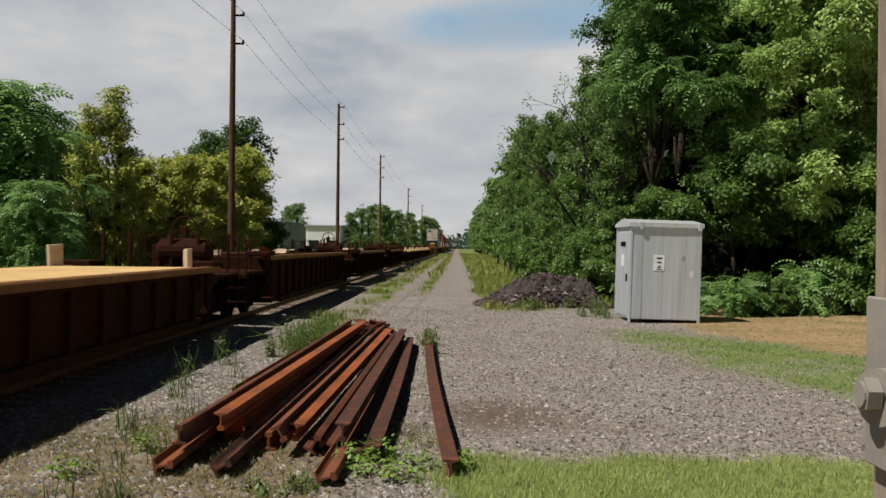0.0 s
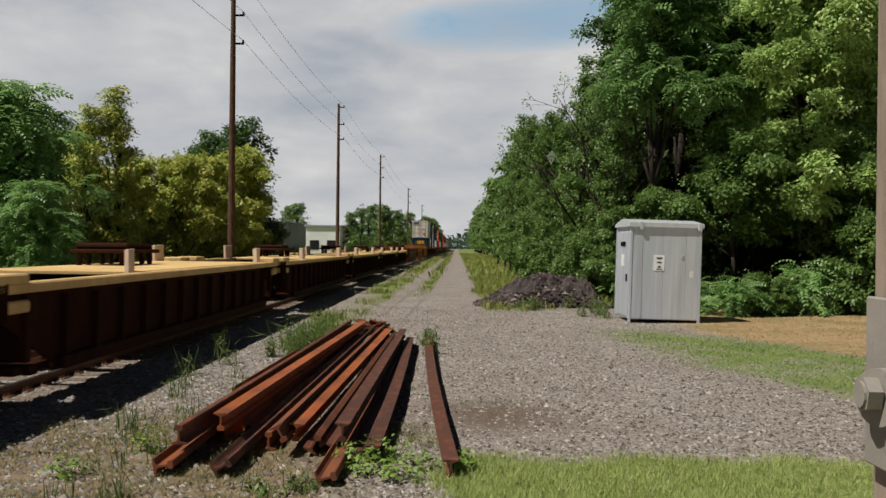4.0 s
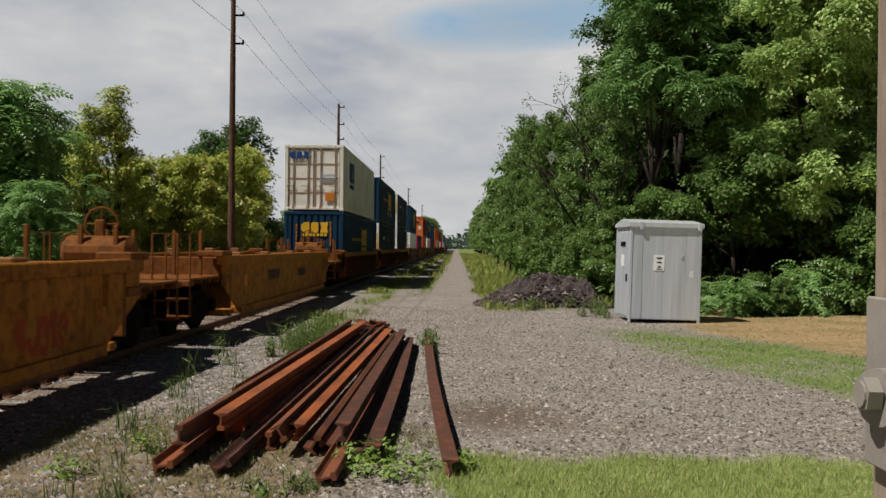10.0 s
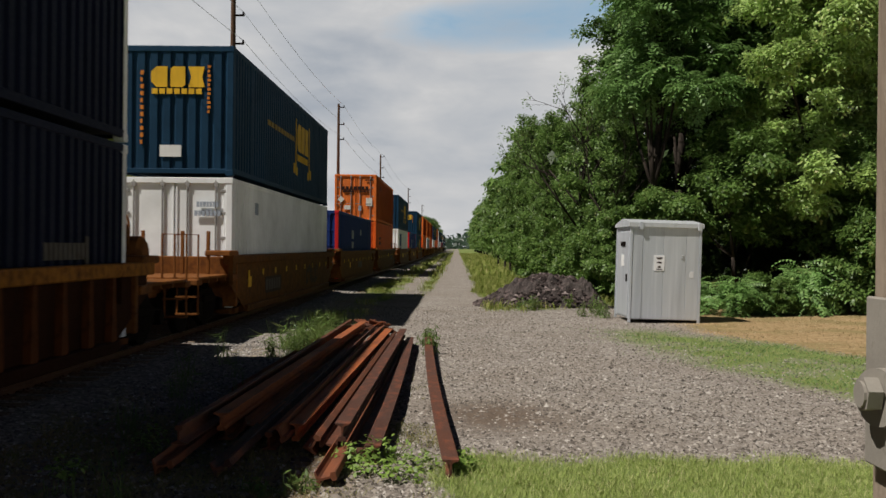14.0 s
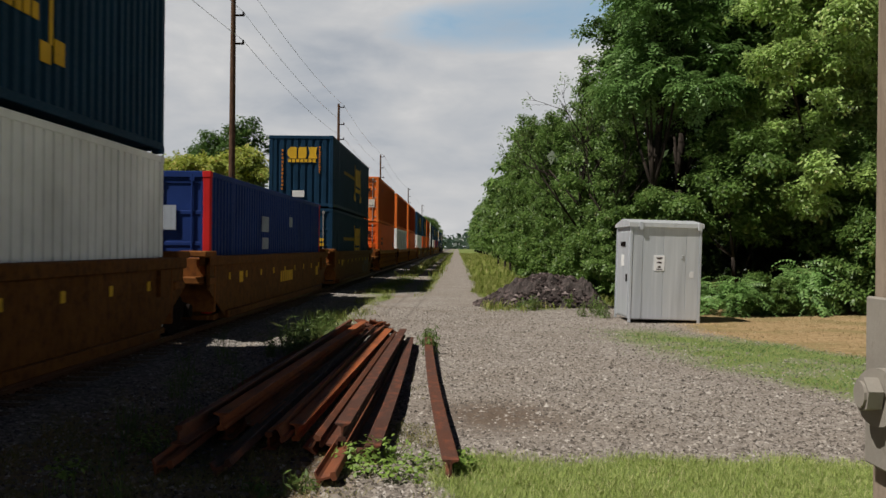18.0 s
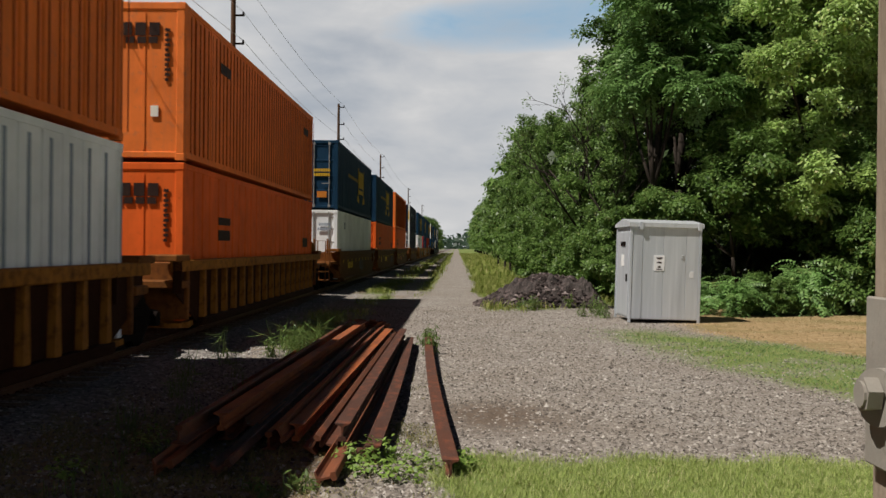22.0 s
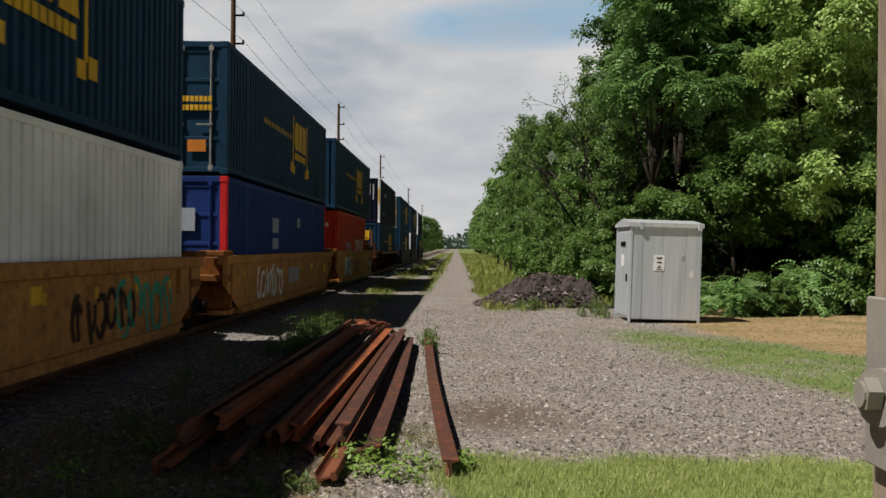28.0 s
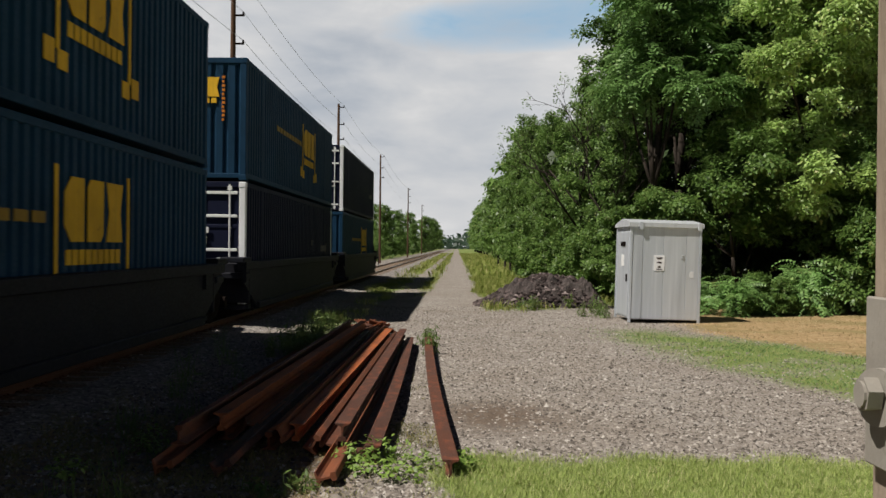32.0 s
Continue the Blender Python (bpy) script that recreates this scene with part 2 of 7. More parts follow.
RUST = (0.10, 0.035, 0.018)
M = {
    "blue": paint("blue_container_paint", (0.0072, 0.036, 0.076), (0.010, 0.018, 0.026), 0.35),
    "navy": paint("navy_container_paint", (0.0055, 0.008, 0.026), (0.012, 0.012, 0.018), 0.3),
    "black": paint("black_container_paint", (0.008, 0.009, 0.012), (0.04, 0.04, 0.04), 0.3),
    "violet": paint("violet_blue_container_paint", (0.011, 0.034, 0.16), (0.03, 0.03, 0.06), 0.3),
    "white": paint("white_container_paint", (0.84, 0.85, 0.86), (0.60, 0.56, 0.50), 0.25, scale=0.6),
    "cream": paint("cream_container_paint", (0.80, 0.76, 0.69), (0.52, 0.36, 0.22), 0.45, scale=0.6),
    "orange": paint("orange_container_paint", (0.76, 0.125, 0.018), (0.30, 0.05, 0.014), 0.45),
    "orange_worn": paint("weathered_orange_container_paint", (0.80, 0.19, 0.036), (0.40, 0.15, 0.08), 0.6),
    # dark orange that holds both the grime and the painted shade at ribs
    "groove": paint("grimy_orange_rib_shade", (0.30, 0.05, 0.012), (0.14, 0.05, 0.03), 0.6),
    # yellow for side marks: worn, and dimmed in colour for the shaded side
    "sidemark": paint("shaded_worn_yellow", (0.64, 0.38, 0.026), (0.14, 0.09, 0.03), 0.5, bump=0.05),
    "fademark": paint("faded_stencil_paint", (0.10, 0.088, 0.078), (0.05, 0.03, 0.02), 0.7, bump=0.05),
    # grey that stands for the shade in a white side's grooves
    "rib_shade": paint("grey_rib_shade", (0.30, 0.34, 0.40), (0.1, 0.1, 0.1), 0.4),
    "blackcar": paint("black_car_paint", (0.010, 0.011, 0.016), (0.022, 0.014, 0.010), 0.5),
    "rust_orange": paint("orange_rust", (0.42, 0.12, 0.04), (0.16, 0.06, 0.03), 0.8),
    "red": paint("red_container_paint", (0.50, 0.045, 0.018), (0.2, 0.03, 0.02), 0.4),
    "redpost": paint("red_post_paint", (0.55, 0.02, 0.02), (0.2, 0.03, 0.02), 0.3),
    "yellowmark": paint("yellow_marking", (0.72, 0.42, 0.03), (0.2, 0.12, 0.04), 0.35, bump=0.05),
    "dimmark": paint("faded_yellow_lettering", (0.30, 0.19, 0.03), (0.03, 0.04, 0.05), 0.6, bump=0.05),
    "bluemark": paint("blue_marking", (0.02, 0.06, 0.2), (0.1, 0.1, 0.12), 0.3, bump=0.05),
    "whitemark": paint("white_marking", (0.75, 0.75, 0.74), (0.3, 0.3, 0.28), 0.3, bump=0.05),
    "orangemark": paint("orange_marking", (0.6, 0.2, 0.03), (0.2, 0.1, 0.04), 0.3, bump=0.05),
    "blackmark": paint("black_marking", (0.03, 0.015, 0.012), (0.1, 0.04, 0.02), 0.3, bump=0.05),
    "greenmark": paint("green_marking", (0.05, 0.3, 0.2), (0.1, 0.1, 0.08), 0.2, bump=0.05),
    "greymark": paint("grey_graffiti", (0.32, 0.36, 0.42), (0.15, 0.15, 0.15), 0.5, bump=0.05),
    "steel": paint("galvanised_steel", (0.45, 0.46, 0.47), (0.2, 0.18, 0.15), 0.3, 0.4, 0.6),
    "redcar": paint("red_brown_car_paint", (0.12, 0.038, 0.012), (0.04, 0.015, 0.008), 0.9, gloss=0.03),
    "tancar": paint("bleached_yellow_car_paint", (0.46, 0.22, 0.065), (0.17, 0.075, 0.035), 0.95, gloss=0.05),
    "rodrust": paint("rust_stained_rod", (0.40, 0.30, 0.22), (0.20, 0.10, 0.05), 0.7, 0.7, 0.0, 3.0),
    "rodgrey": paint("dull_grey_rod", (0.30, 0.29, 0.28), (0.16, 0.12, 0.10), 0.5, 0.6, 0.0, 3.0),
    "yellowcar": paint("yellow_car_paint", (0.36, 0.145, 0.024), (0.085, 0.03, 0.012), 0.95, gloss=0.05),
    "dullcar": paint("dull_yellow_car_paint", (0.135, 0.054, 0.013), (0.045, 0.017, 0.008), 0.95, gloss=0.05),
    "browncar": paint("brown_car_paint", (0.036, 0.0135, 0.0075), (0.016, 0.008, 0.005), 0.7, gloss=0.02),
    "rustcar": paint("rusty_car_steel", (0.25, 0.115, 0.042), (0.09, 0.045, 0.028), 0.7),
    "endsteel": paint("rusty_end_steel", (0.20, 0.075, 0.02), (0.06, 0.024, 0.012), 0.9, gloss=0.05),
    "deck": paint("tan_car_deck", (0.66, 0.45, 0.20), (0.30, 0.17, 0.08), 0.5, 0.8),
    "creamwood": paint("pale_timber", (0.50, 0.38, 0.27), (0.25, 0.12, 0.07), 0.5, 0.85),
    "truck": paint("bogie_steel", (0.010, 0.007, 0.006), (0.03, 0.017, 0.011), 0.5, 0.8, 0.0, 3.0, False, gloss=0.02),
    "wheel": paint("wheel_steel", (0.010, 0.008, 0.007), (0.012, 0.009, 0.007), 0.5, 0.7, 0.0, 3.0, False, gloss=0.02),
    "wire": paint("weathered_wire", (0.42, 0.42, 0.43), (0.3, 0.3, 0.3), 0.3, 0.6),
    "notice": paint("white_notice_enamel", (0.84, 0.84, 0.84), (0.6, 0.6, 0.58), 0.15, 0.5, bump=0.03),
    "rubber": paint("black_rubber", (0.02, 0.02, 0.02), (0.05, 0.05, 0.05), 0.3, 0.8),
}
# ---------------- ground ----------------
TRACK = -6.3
RAIL_TOP = 0.16


def smooth(a, b, x):
    t = np.clip((x - a) / (b - a), 0, 1)
    return t * t * (3 - 2 * t)


def wobble(x, y, s, seed=0.0):
    return (np.sin(x * 1.7 * s + seed) * np.cos(y * 1.3 * s + 2 * seed) + 0.6 * np.sin(x * 3.9 * s + y * 2.3 * s + seed) + 0.4 * np.cos(y * 5.1 * s - x * 4.3 * s)) / 2.0


def lawn_mask(x, y):
    """Where short grass grows in front of the gravel."""
    w = 0.35 * wobble(x, y, 1.1, 0.7)
    return smooth(9.0, 8.4, y + w * 0.7) * smooth(-0.35, 0.25, x + w)


def strip_mask(x, y):
    """The green strip beside the shed."""
    w = 0.8 * wobble(x, y, 0.5, 2.0)
    far = 22.4 - 0.7 * (x - 3.0) - 3.0 * np.clip(x - 6.3, 0, 3)
    near = 17.2 - 3.0 * (x - 4.0)
    patch = (0.35 + 0.65 * smooth(2.4, 5.2, x)) * (0.68 + 0.32 * smooth(-0.45, 0.25, wobble(x, y, 0.9, 5.0)))
    return patch * smooth(near - 3.6, near + 1.6, y + w) * smooth(2.0, 4.2, x + 0.5 * w) * smooth(far + 2.6, far - 1.0, y + w)


def straw_mask(x, y):
    w = 0.8 * wobble(x, y, 0.5, 2.0)
    far = 22.4 - 0.7 * (x - 3.0) - 3.0 * np.clip(x - 6.3, 0, 3)
    return smooth(far - 2.0, far + 2.2, y + w) * smooth(4.9, 6.6, x + 0.3 * w)


def foot_mask(x, y):
    """Bare tan dirt round the near end of the rail pile."""
    return smooth(12.5, 9.0, y + 0.5 * wobble(x, y, 1.0, 3.3)) * smooth(-0.3, -1.5, x) * smooth(-5.0, -4.3, x)


def field_mask(x, y):
    """Tall grass and weeds between the path and the wood, and the verges of the path."""
    w = 0.5 * wobble(x, y * 0.35, 0.9, 1.0)
    right = smooth(0.75, 1.25, x + w * 0.6) * smooth(27.5, 31.0, y + 2.0 * w - 0.9 * np.clip(x - 2.0, 0, 9))
    left = smooth(-4.0, -3.4, x + 0.8 * w) * smooth(-2.2, -2.7, x + w * 0.8) * smooth(17.0, 24.0, y) * (0.35 + 0.65 * smooth(-0.2, 0.3, wobble(x, y * 0.2, 0.8, 3.0)))
    mid = np.exp(-((x + 1.35 + 0.25 * w) / 0.33) ** 2) * smooth(32.0, 50.0, y) * 0.85
    outer = smooth(-9.6, -10.6, x + w)
    return np.maximum(np.maximum(right, left), np.maximum(mid, outer))


def ground_height(x, y):
    h = 0.022 * wobble(x, y, 0.45, 0.3) + 0.010 * wobble(x, y, 1.6, 1.2)
    h = h + 0.9 * smooth(9.0, 17.0, x) * smooth(16.0, 34.0, y) * smooth(400, 60, y)
    near = np.clip(1 - np.abs(x) / 60, 0, 1)
    return np.where(np.abs(x) < 60, h * near, 0.0)


def ground_mat():
    m, nt, b, li = material("gravel_and_grass_ground")
    c = coords(nt)

    def att(n):
        a = nt.nodes.new("ShaderNodeAttribute")
        a.attribute_name = n
        return a.outputs["Fac"]

    stones = nt.nodes.new("ShaderNodeTexVoronoi")
    stones.inputs["Scale"].default_value = 24.0
    li(c, stones.inputs["Vector"])
    n_big = noise_tex(nt, c, 0.55, 6)
    n_mid = noise_tex(nt, c, 6.0, 6)
    n_fine = noise_tex(nt, c, 70.0, 5)
    sep = nt.nodes.new("ShaderNodeSeparateColor")
    li(stones.outputs["Color"], sep.inputs[0])
    gravel = ramp(nt, sep.outputs[0], [(0.0, (0.125, 0.108, 0.094)), (0.5, (0.26, 0.23, 0.20)), (0.9, (0.36, 0.325, 0.29)), (1.0, (0.52, 0.49, 0.45))])
    gravel = mixed(nt, 0.45, gravel, ramp(nt, n_mid, [(0.3, (0.15, 0.13, 0.12)), (0.7, (0.33, 0.30, 0.27))]))
    gravel = mixed(nt, ramp(nt, n_big, [(0.42, 0.0), (0.70, 0.6)]), gravel, (0.18, 0.145, 0.115))
    dirt = ramp(nt, n_mid, [(0.25, (0.14, 0.10, 0.062)), (0.75, (0.27, 0.205, 0.13))])
    grass = ramp(nt, n_fine, [(0.3, (0.11, 0.15, 0.042)), (0.7, (0.20, 0.25, 0.078))])
    grass = mixed(nt, ramp(nt, n_mid, [(0.5, 0.0), (0.72, 0.5)]), grass, (0.22, 0.18, 0.09))
    straw = ramp(nt, n_mid, [(0.3, (0.22, 0.145, 0.07)), (0.7, (0.42, 0.30, 0.165))])
    straw = mixed(nt, ramp(nt, n_big, [(0.45, 0.0), (0.65, 0.6)]), straw, (0.17, 0.15, 0.06))
    breaks = ramp(nt, n_mid, [(0.3, 0.0), (0.7, 1.0)])

    def cut(a):
        mt = nt.nodes.new("ShaderNodeMath")
        mt.operation = "MULTIPLY_ADD"
        li(a, mt.inputs[0])
        mt.inputs[1].default_value = 1.5
        ad = nt.nodes.new("ShaderNodeMath")
        ad.operation = "MULTIPLY_ADD"
        li(breaks, ad.inputs[0])
        ad.inputs[1].default_value = 0.5
        ad.inputs[2].default_value = -0.5
        li(ad.outputs[0], mt.inputs[2])
        mt.use_clamp = True
        return mt.outputs[0]

    col = mixed(nt, cut(att("dirt")), gravel, dirt)
    soil = ramp(nt, n_mid, [(0.25, (0.085, 0.062, 0.047)), (0.75, (0.17, 0.13, 0.10))])
    col = mixed(nt, cut(att("soil")), col, soil)
    col = mixed(nt, cut(att("straw")), col, straw)
    col = mixed(nt, cut(att("grass")), col, grass)
    li(col, b.inputs["Base Color"])
    b.inputs["Roughness"].default_value = 0.95
    b.inputs["Specular IOR Level"].default_value = 0.1
    bumped(nt, b, stones.outputs["Distance"], 0.6, 0.02)
    return m


def build_ground():
    gx = np.concatenate([[-3000, -1500, -700, -300, -150, -80, -50, -35, -26, -20, -16, -13], np.arange(-11, 12.01, 0.2), [13, 14.5, 17, 20, 26, 35, 50, 80, 150, 300, 700, 1500, 3000]])
    gy = np.concatenate([[-3000, -1000, -300, -100, -50, -25, -12, -5, 0, 3, 5], np.arange(6, 40.01, 0.2), np.arange(40.5, 90, 0.7), np.arange(91, 200, 4), [210, 230, 260, 300, 360, 450, 600, 850, 1300, 2000, 3500]])
    X, Y = np.meshgrid(gx, gy)
    Z = ground_height(X, Y)
    nx, ny = len(gx), len(gy)
    i = np.arange(nx * ny).reshape(ny, nx)
    faces = np.stack([i[:-1, :-1], i[:-1, 1:], i[1:, 1:], i[1:, :-1]], -1).reshape(-1, 4)
    me = np_mesh("ground", np.stack([X, Y, Z], -1).reshape(-1, 3), faces, ground_mat())
    xf, yf = X.ravel(), Y.ravel()
    grass = np.maximum(np.maximum(lawn_mask(xf, yf) * 0.9, strip_mask(xf, yf)), field_mask(xf, yf))
    far = smooth(9, 16, np.abs(xf + 1)) * np.where(xf < 0, 1, smooth(34, 40, yf))
    grass = np.maximum(grass, far)
    patchy = 0.55 * smooth(0.1, 0.5, wobble(xf, yf, 0.9, 4.0)) * smooth(-1.6, -2.2, xf) * smooth(-4.6, -4.0, xf)
    soil = np.exp(-(((xf - 0.45) / 1.0) ** 2 + ((yf - 10.9) / 1.3) ** 2)) * 0.9
    dirt = patchy
    dirt = np.maximum(dirt, 0.95 * foot_mask(xf, yf))
    for n, vals in (("grass", grass), ("straw", straw_mask(xf, yf)), ("dirt", dirt), ("soil", soil)):
        a = me.attributes.new(n, "FLOAT", "POINT")
        a.data.foreach_set("value", vals.astype(np.float32))
    for p in me.polygons:
        p.use_smooth = True
    tagged(new("ground", me), "flat lot of grey crushed gravel with grass edges", "ground", kind="structure")


build_ground()

# ---------------- track ----------------
M["ballast"] = island_mat("ballast_stone", [(0.0, (0.10, 0.09, 0.085)), (0.5, (0.22, 0.20, 0.185)), (0.85, (0.33, 0.30, 0.28)), (1.0, (0.55, 0.53, 0.50))])
M["gravel"] = island_mat("gravel_stone", [(0.0, (0.05, 0.042, 0.036)), (0.5, (0.20, 0.172, 0.148)), (0.88, (0.34, 0.30, 0.26)), (1.0, (0.50, 0.46, 0.42))])


def stone_field(name, xs, ys, zs, sizes, mat, label, category):
    """Angular stones, one joined sheet of rubble."""
    n = len(xs)
    base = np.array([(1, 0, -0.35), (0, 1, -0.35), (-1, 0, -0.35), (0, -1, -0.35), (0.2, 0.1, 0.75)], dtype=np.float32)
    rng = np.random.default_rng(5)
    v = np.repeat(base[None], n, 0) * (1 + rng.uniform(-0.38, 0.38, (n, 5, 3)))
    v += rng.uniform(-0.3, 0.3, (n, 5, 3))
    ang = rng.uniform(0, 6.28, n)
    ca, sa = np.cos(ang)[:, None], np.sin(ang)[:, None]
    vx, vy = v[..., 0] * ca - v[..., 1] * sa, v[..., 0] * sa + v[..., 1] * ca
    v = np.stack([vx, vy, v[..., 2] * 0.7], -1) * sizes[:, None, None]
    v += np.stack([xs, ys, zs], -1)[:, None, :]
    f = np.array([(0, 1, 4), (1, 2, 4), (2, 3, 4), (3, 0, 4)])
    faces = (f[None] + (np.arange(n) * 5)[:, None, None]).reshape(-1, 3)
    ob = new(name, np_mesh(name, v.reshape(-1, 3), faces, mat))
    return tagged(ob, label, category, kind="stuff")


def build_track():
    # ballast bed
    m, nt, b, li = material("ballast_bed")
    c = coords(nt)
    v = nt.nodes.new("ShaderNodeTexVoronoi")
    v.inputs["Scale"].default_value = 17.0
    li(c, v.inputs["Vector"])
    s = nt.nodes.new("ShaderNodeSeparateColor")
    li(v.outputs["Color"], s.inputs[0])
    col = ramp(nt, s.outputs[0], [(0.0, (0.09, 0.08, 0.075)), (0.6, (0.22, 0.20, 0.185)), (1.0, (0.42, 0.40, 0.37))])
    li(mixed(nt, 0.35, col, ramp(nt, noise_tex(nt, c, 1.3, 5), [(0.3, (0.11, 0.085, 0.07)), (0.7, (0.30, 0.27, 0.24))])), b.inputs["Base Color"])
    b.inputs["Roughness"].default_value = 0.95
    b.inputs["Specular IOR Level"].default_value = 0.1
    bumped(nt, b, v.outputs["Distance"], 0.8, 0.03)
    g = Geo()
    g.along_y([(TRACK - 2.7, -0.05), (TRACK + 2.7, -0.05), (TRACK + 1.75, 0.03), (TRACK - 1.75, 0.03)], -80, 900)
    tagged(new("ballast_bed", g.mesh("ballast_bed", m)), "grey crushed stone ballast bed under the track", "ballast", kind="structure")
    # rails
    rail_mat = paint("used_rail_steel", (0.13, 0.065, 0.04), (0.05, 0.03, 0.02), 0.4, 0.5, 0.5, 2.0, False)
    head_mat = paint("polished_rail_head", (0.55, 0.54, 0.52), (0.3, 0.25, 0.2), 0.2, 0.28, 1.0, 2.0, False)
    track = thing("railway_track", "straight railway track of steel rails on timber ties", "railway track", kind="structure")
    h = 0.165
    for sx in (-1, 1):
        x = TRACK + sx * 0.755
        z = RAIL_TOP - h
        o = [(-0.076, 0), (0.076, 0), (0.076, 0.012), (0.012, 0.03), (0.009, 0.115), (0.036, 0.128), (0.036, h - 0.004), (-0.036, h - 0.004), (-0.036, 0.128), (-0.009, 0.115), (-0.012, 0.03), (-0.076, 0.012)]
        part("rail", Geo().along_y([(x + u, z + w) for u, w in o], -80, 900).mesh("rail", rail_mat), track)
        top = [(-0.034, h - 0.004), (0.034, h - 0.004), (0.028, h), (-0.028, h)]
        part("rail_head", Geo().along_y([(x + u, z + w) for u, w in top], -80, 900).mesh("rail_head", head_mat), track, "polished running surface")
    # ties
    tie_mat = bark_mat("weathered_tie_timber", (0.075, 0.052, 0.038), (0.27, 0.205, 0.15))
    rng = random.Random(8)
    kinds = [Geo().box(-1.28 - 0.03 * k, 1.28 + 0.02 * k, -0.11, 0.11, -0.16, 0.0, 0.012).mesh("tie", tie_mat) for k in range(4)]
    y = -6.0
    rest = Geo()
    while y < 420:
        dx, rz = rng.uniform(-0.06, 0.06), rng.uniform(-1.2, 1.2)
        if y < 110:
            t = part("tie", rng.choice(kinds), track)
            t.matrix_basis = pose(TRACK + dx, y, 0.045 + rng.uniform(-0.008, 0.008), 0, 0, rz)
            if y < 40:
                for sx in (-1, 1):
                    p = part("tie_plate", plate_mesh(rail_mat), t)
                    p.matrix_basis = pose(sx * 0.755 - dx, 0, 0.0)
        else:
            rest.box(TRACK + dx - 1.28, TRACK + dx + 1.28, y - 0.11, y + 0.11, -0.1, 0.045)
        y += 0.53 + rng.uniform(-0.03, 0.03)
    tagged(part("far_ties", rest.mesh("far_ties", tie_mat), track), kind="stuff")
    # loose ballast stones, thicker near the camera
    g2 = np.random.default_rng(3)
    n = 30000
    y = 5 + 75 * g2.uniform(0, 1, n) ** 2.0
    x = TRACK + g2.uniform(-2.7, 3.0, n)
    z = np.interp(np.abs(x - TRACK), [0, 1.75, 2.7, 3.0], [0.03, 0.03, -0.02, 0.0]) + g2.uniform(-0.01, 0.02, n)
    stone_field("ballast_stones", x, y, z, g2.uniform(0.014, 0.032, n), M["ballast"], "loose grey ballast stones along the track", "ballast")


PLATES = {}


def plate_mesh(mat):
    if "p" not in PLATES:
        g = Geo().box(-0.17, 0.17, -0.09, 0.09, -0.002, 0.014, 0.004)
        for sx in (-1, 1):
            for sy in (-1, 1):
                g.box(sx * 0.1 - 0.012, sx * 0.1 + 0.012, sy * 0.05 - 0.012, sy * 0.05 + 0.012, 0.012, 0.04)
        PLATES["p"] = g.mesh("tie_plate", mat)
    return PLATES["p"]


build_track()

# ---------------- train ----------------
SPEED = 20.2
LEAD = 0.0
CAR_W = 1.5
FLOOR = 0.52
CL = 15.42
CH = 2.896
MOVING = []
WHEELS = []
CACHE = {}


def cached(key, make):
    if key not in CACHE:
        CACHE[key] = make()
    return CACHE[key]


def wheelset(parent, y):
    def make():
        g = Geo()
        for sx in (-1, 1):
            x = sx * 0.755
            g.tube((x - 0.065, 0, 0), (x + 0.065, 0, 0), 0.483, 24)
            g.tube((x - sx * 0.085, 0, 0), (x - sx * 0.06, 0, 0), 0.508, 24)
            g.tube((x + 0.066 * sx, 0, 0), (x + 0.1 * sx, 0, 0), 0.16, 12)
            for k in range(5):
                a = k * 2 * math.pi / 5
                g.tube((x + sx * 0.06, 0.3 * math.cos(a), 0.3 * math.sin(a)), (x + sx * 0.072, 0.3 * math.cos(a), 0.3 * math.sin(a)), 0.05, 6)
        g.tube((-1.0, 0, 0), (1.0, 0, 0), 0.085, 10)
        return g.mesh("wheelset", M["wheel"])
    ob = part("wheelset", cached("wheelset", make), parent)
    ob.matrix_basis = pose(0, y, 0.483)
    WHEELS.append((ob, y))
    return ob


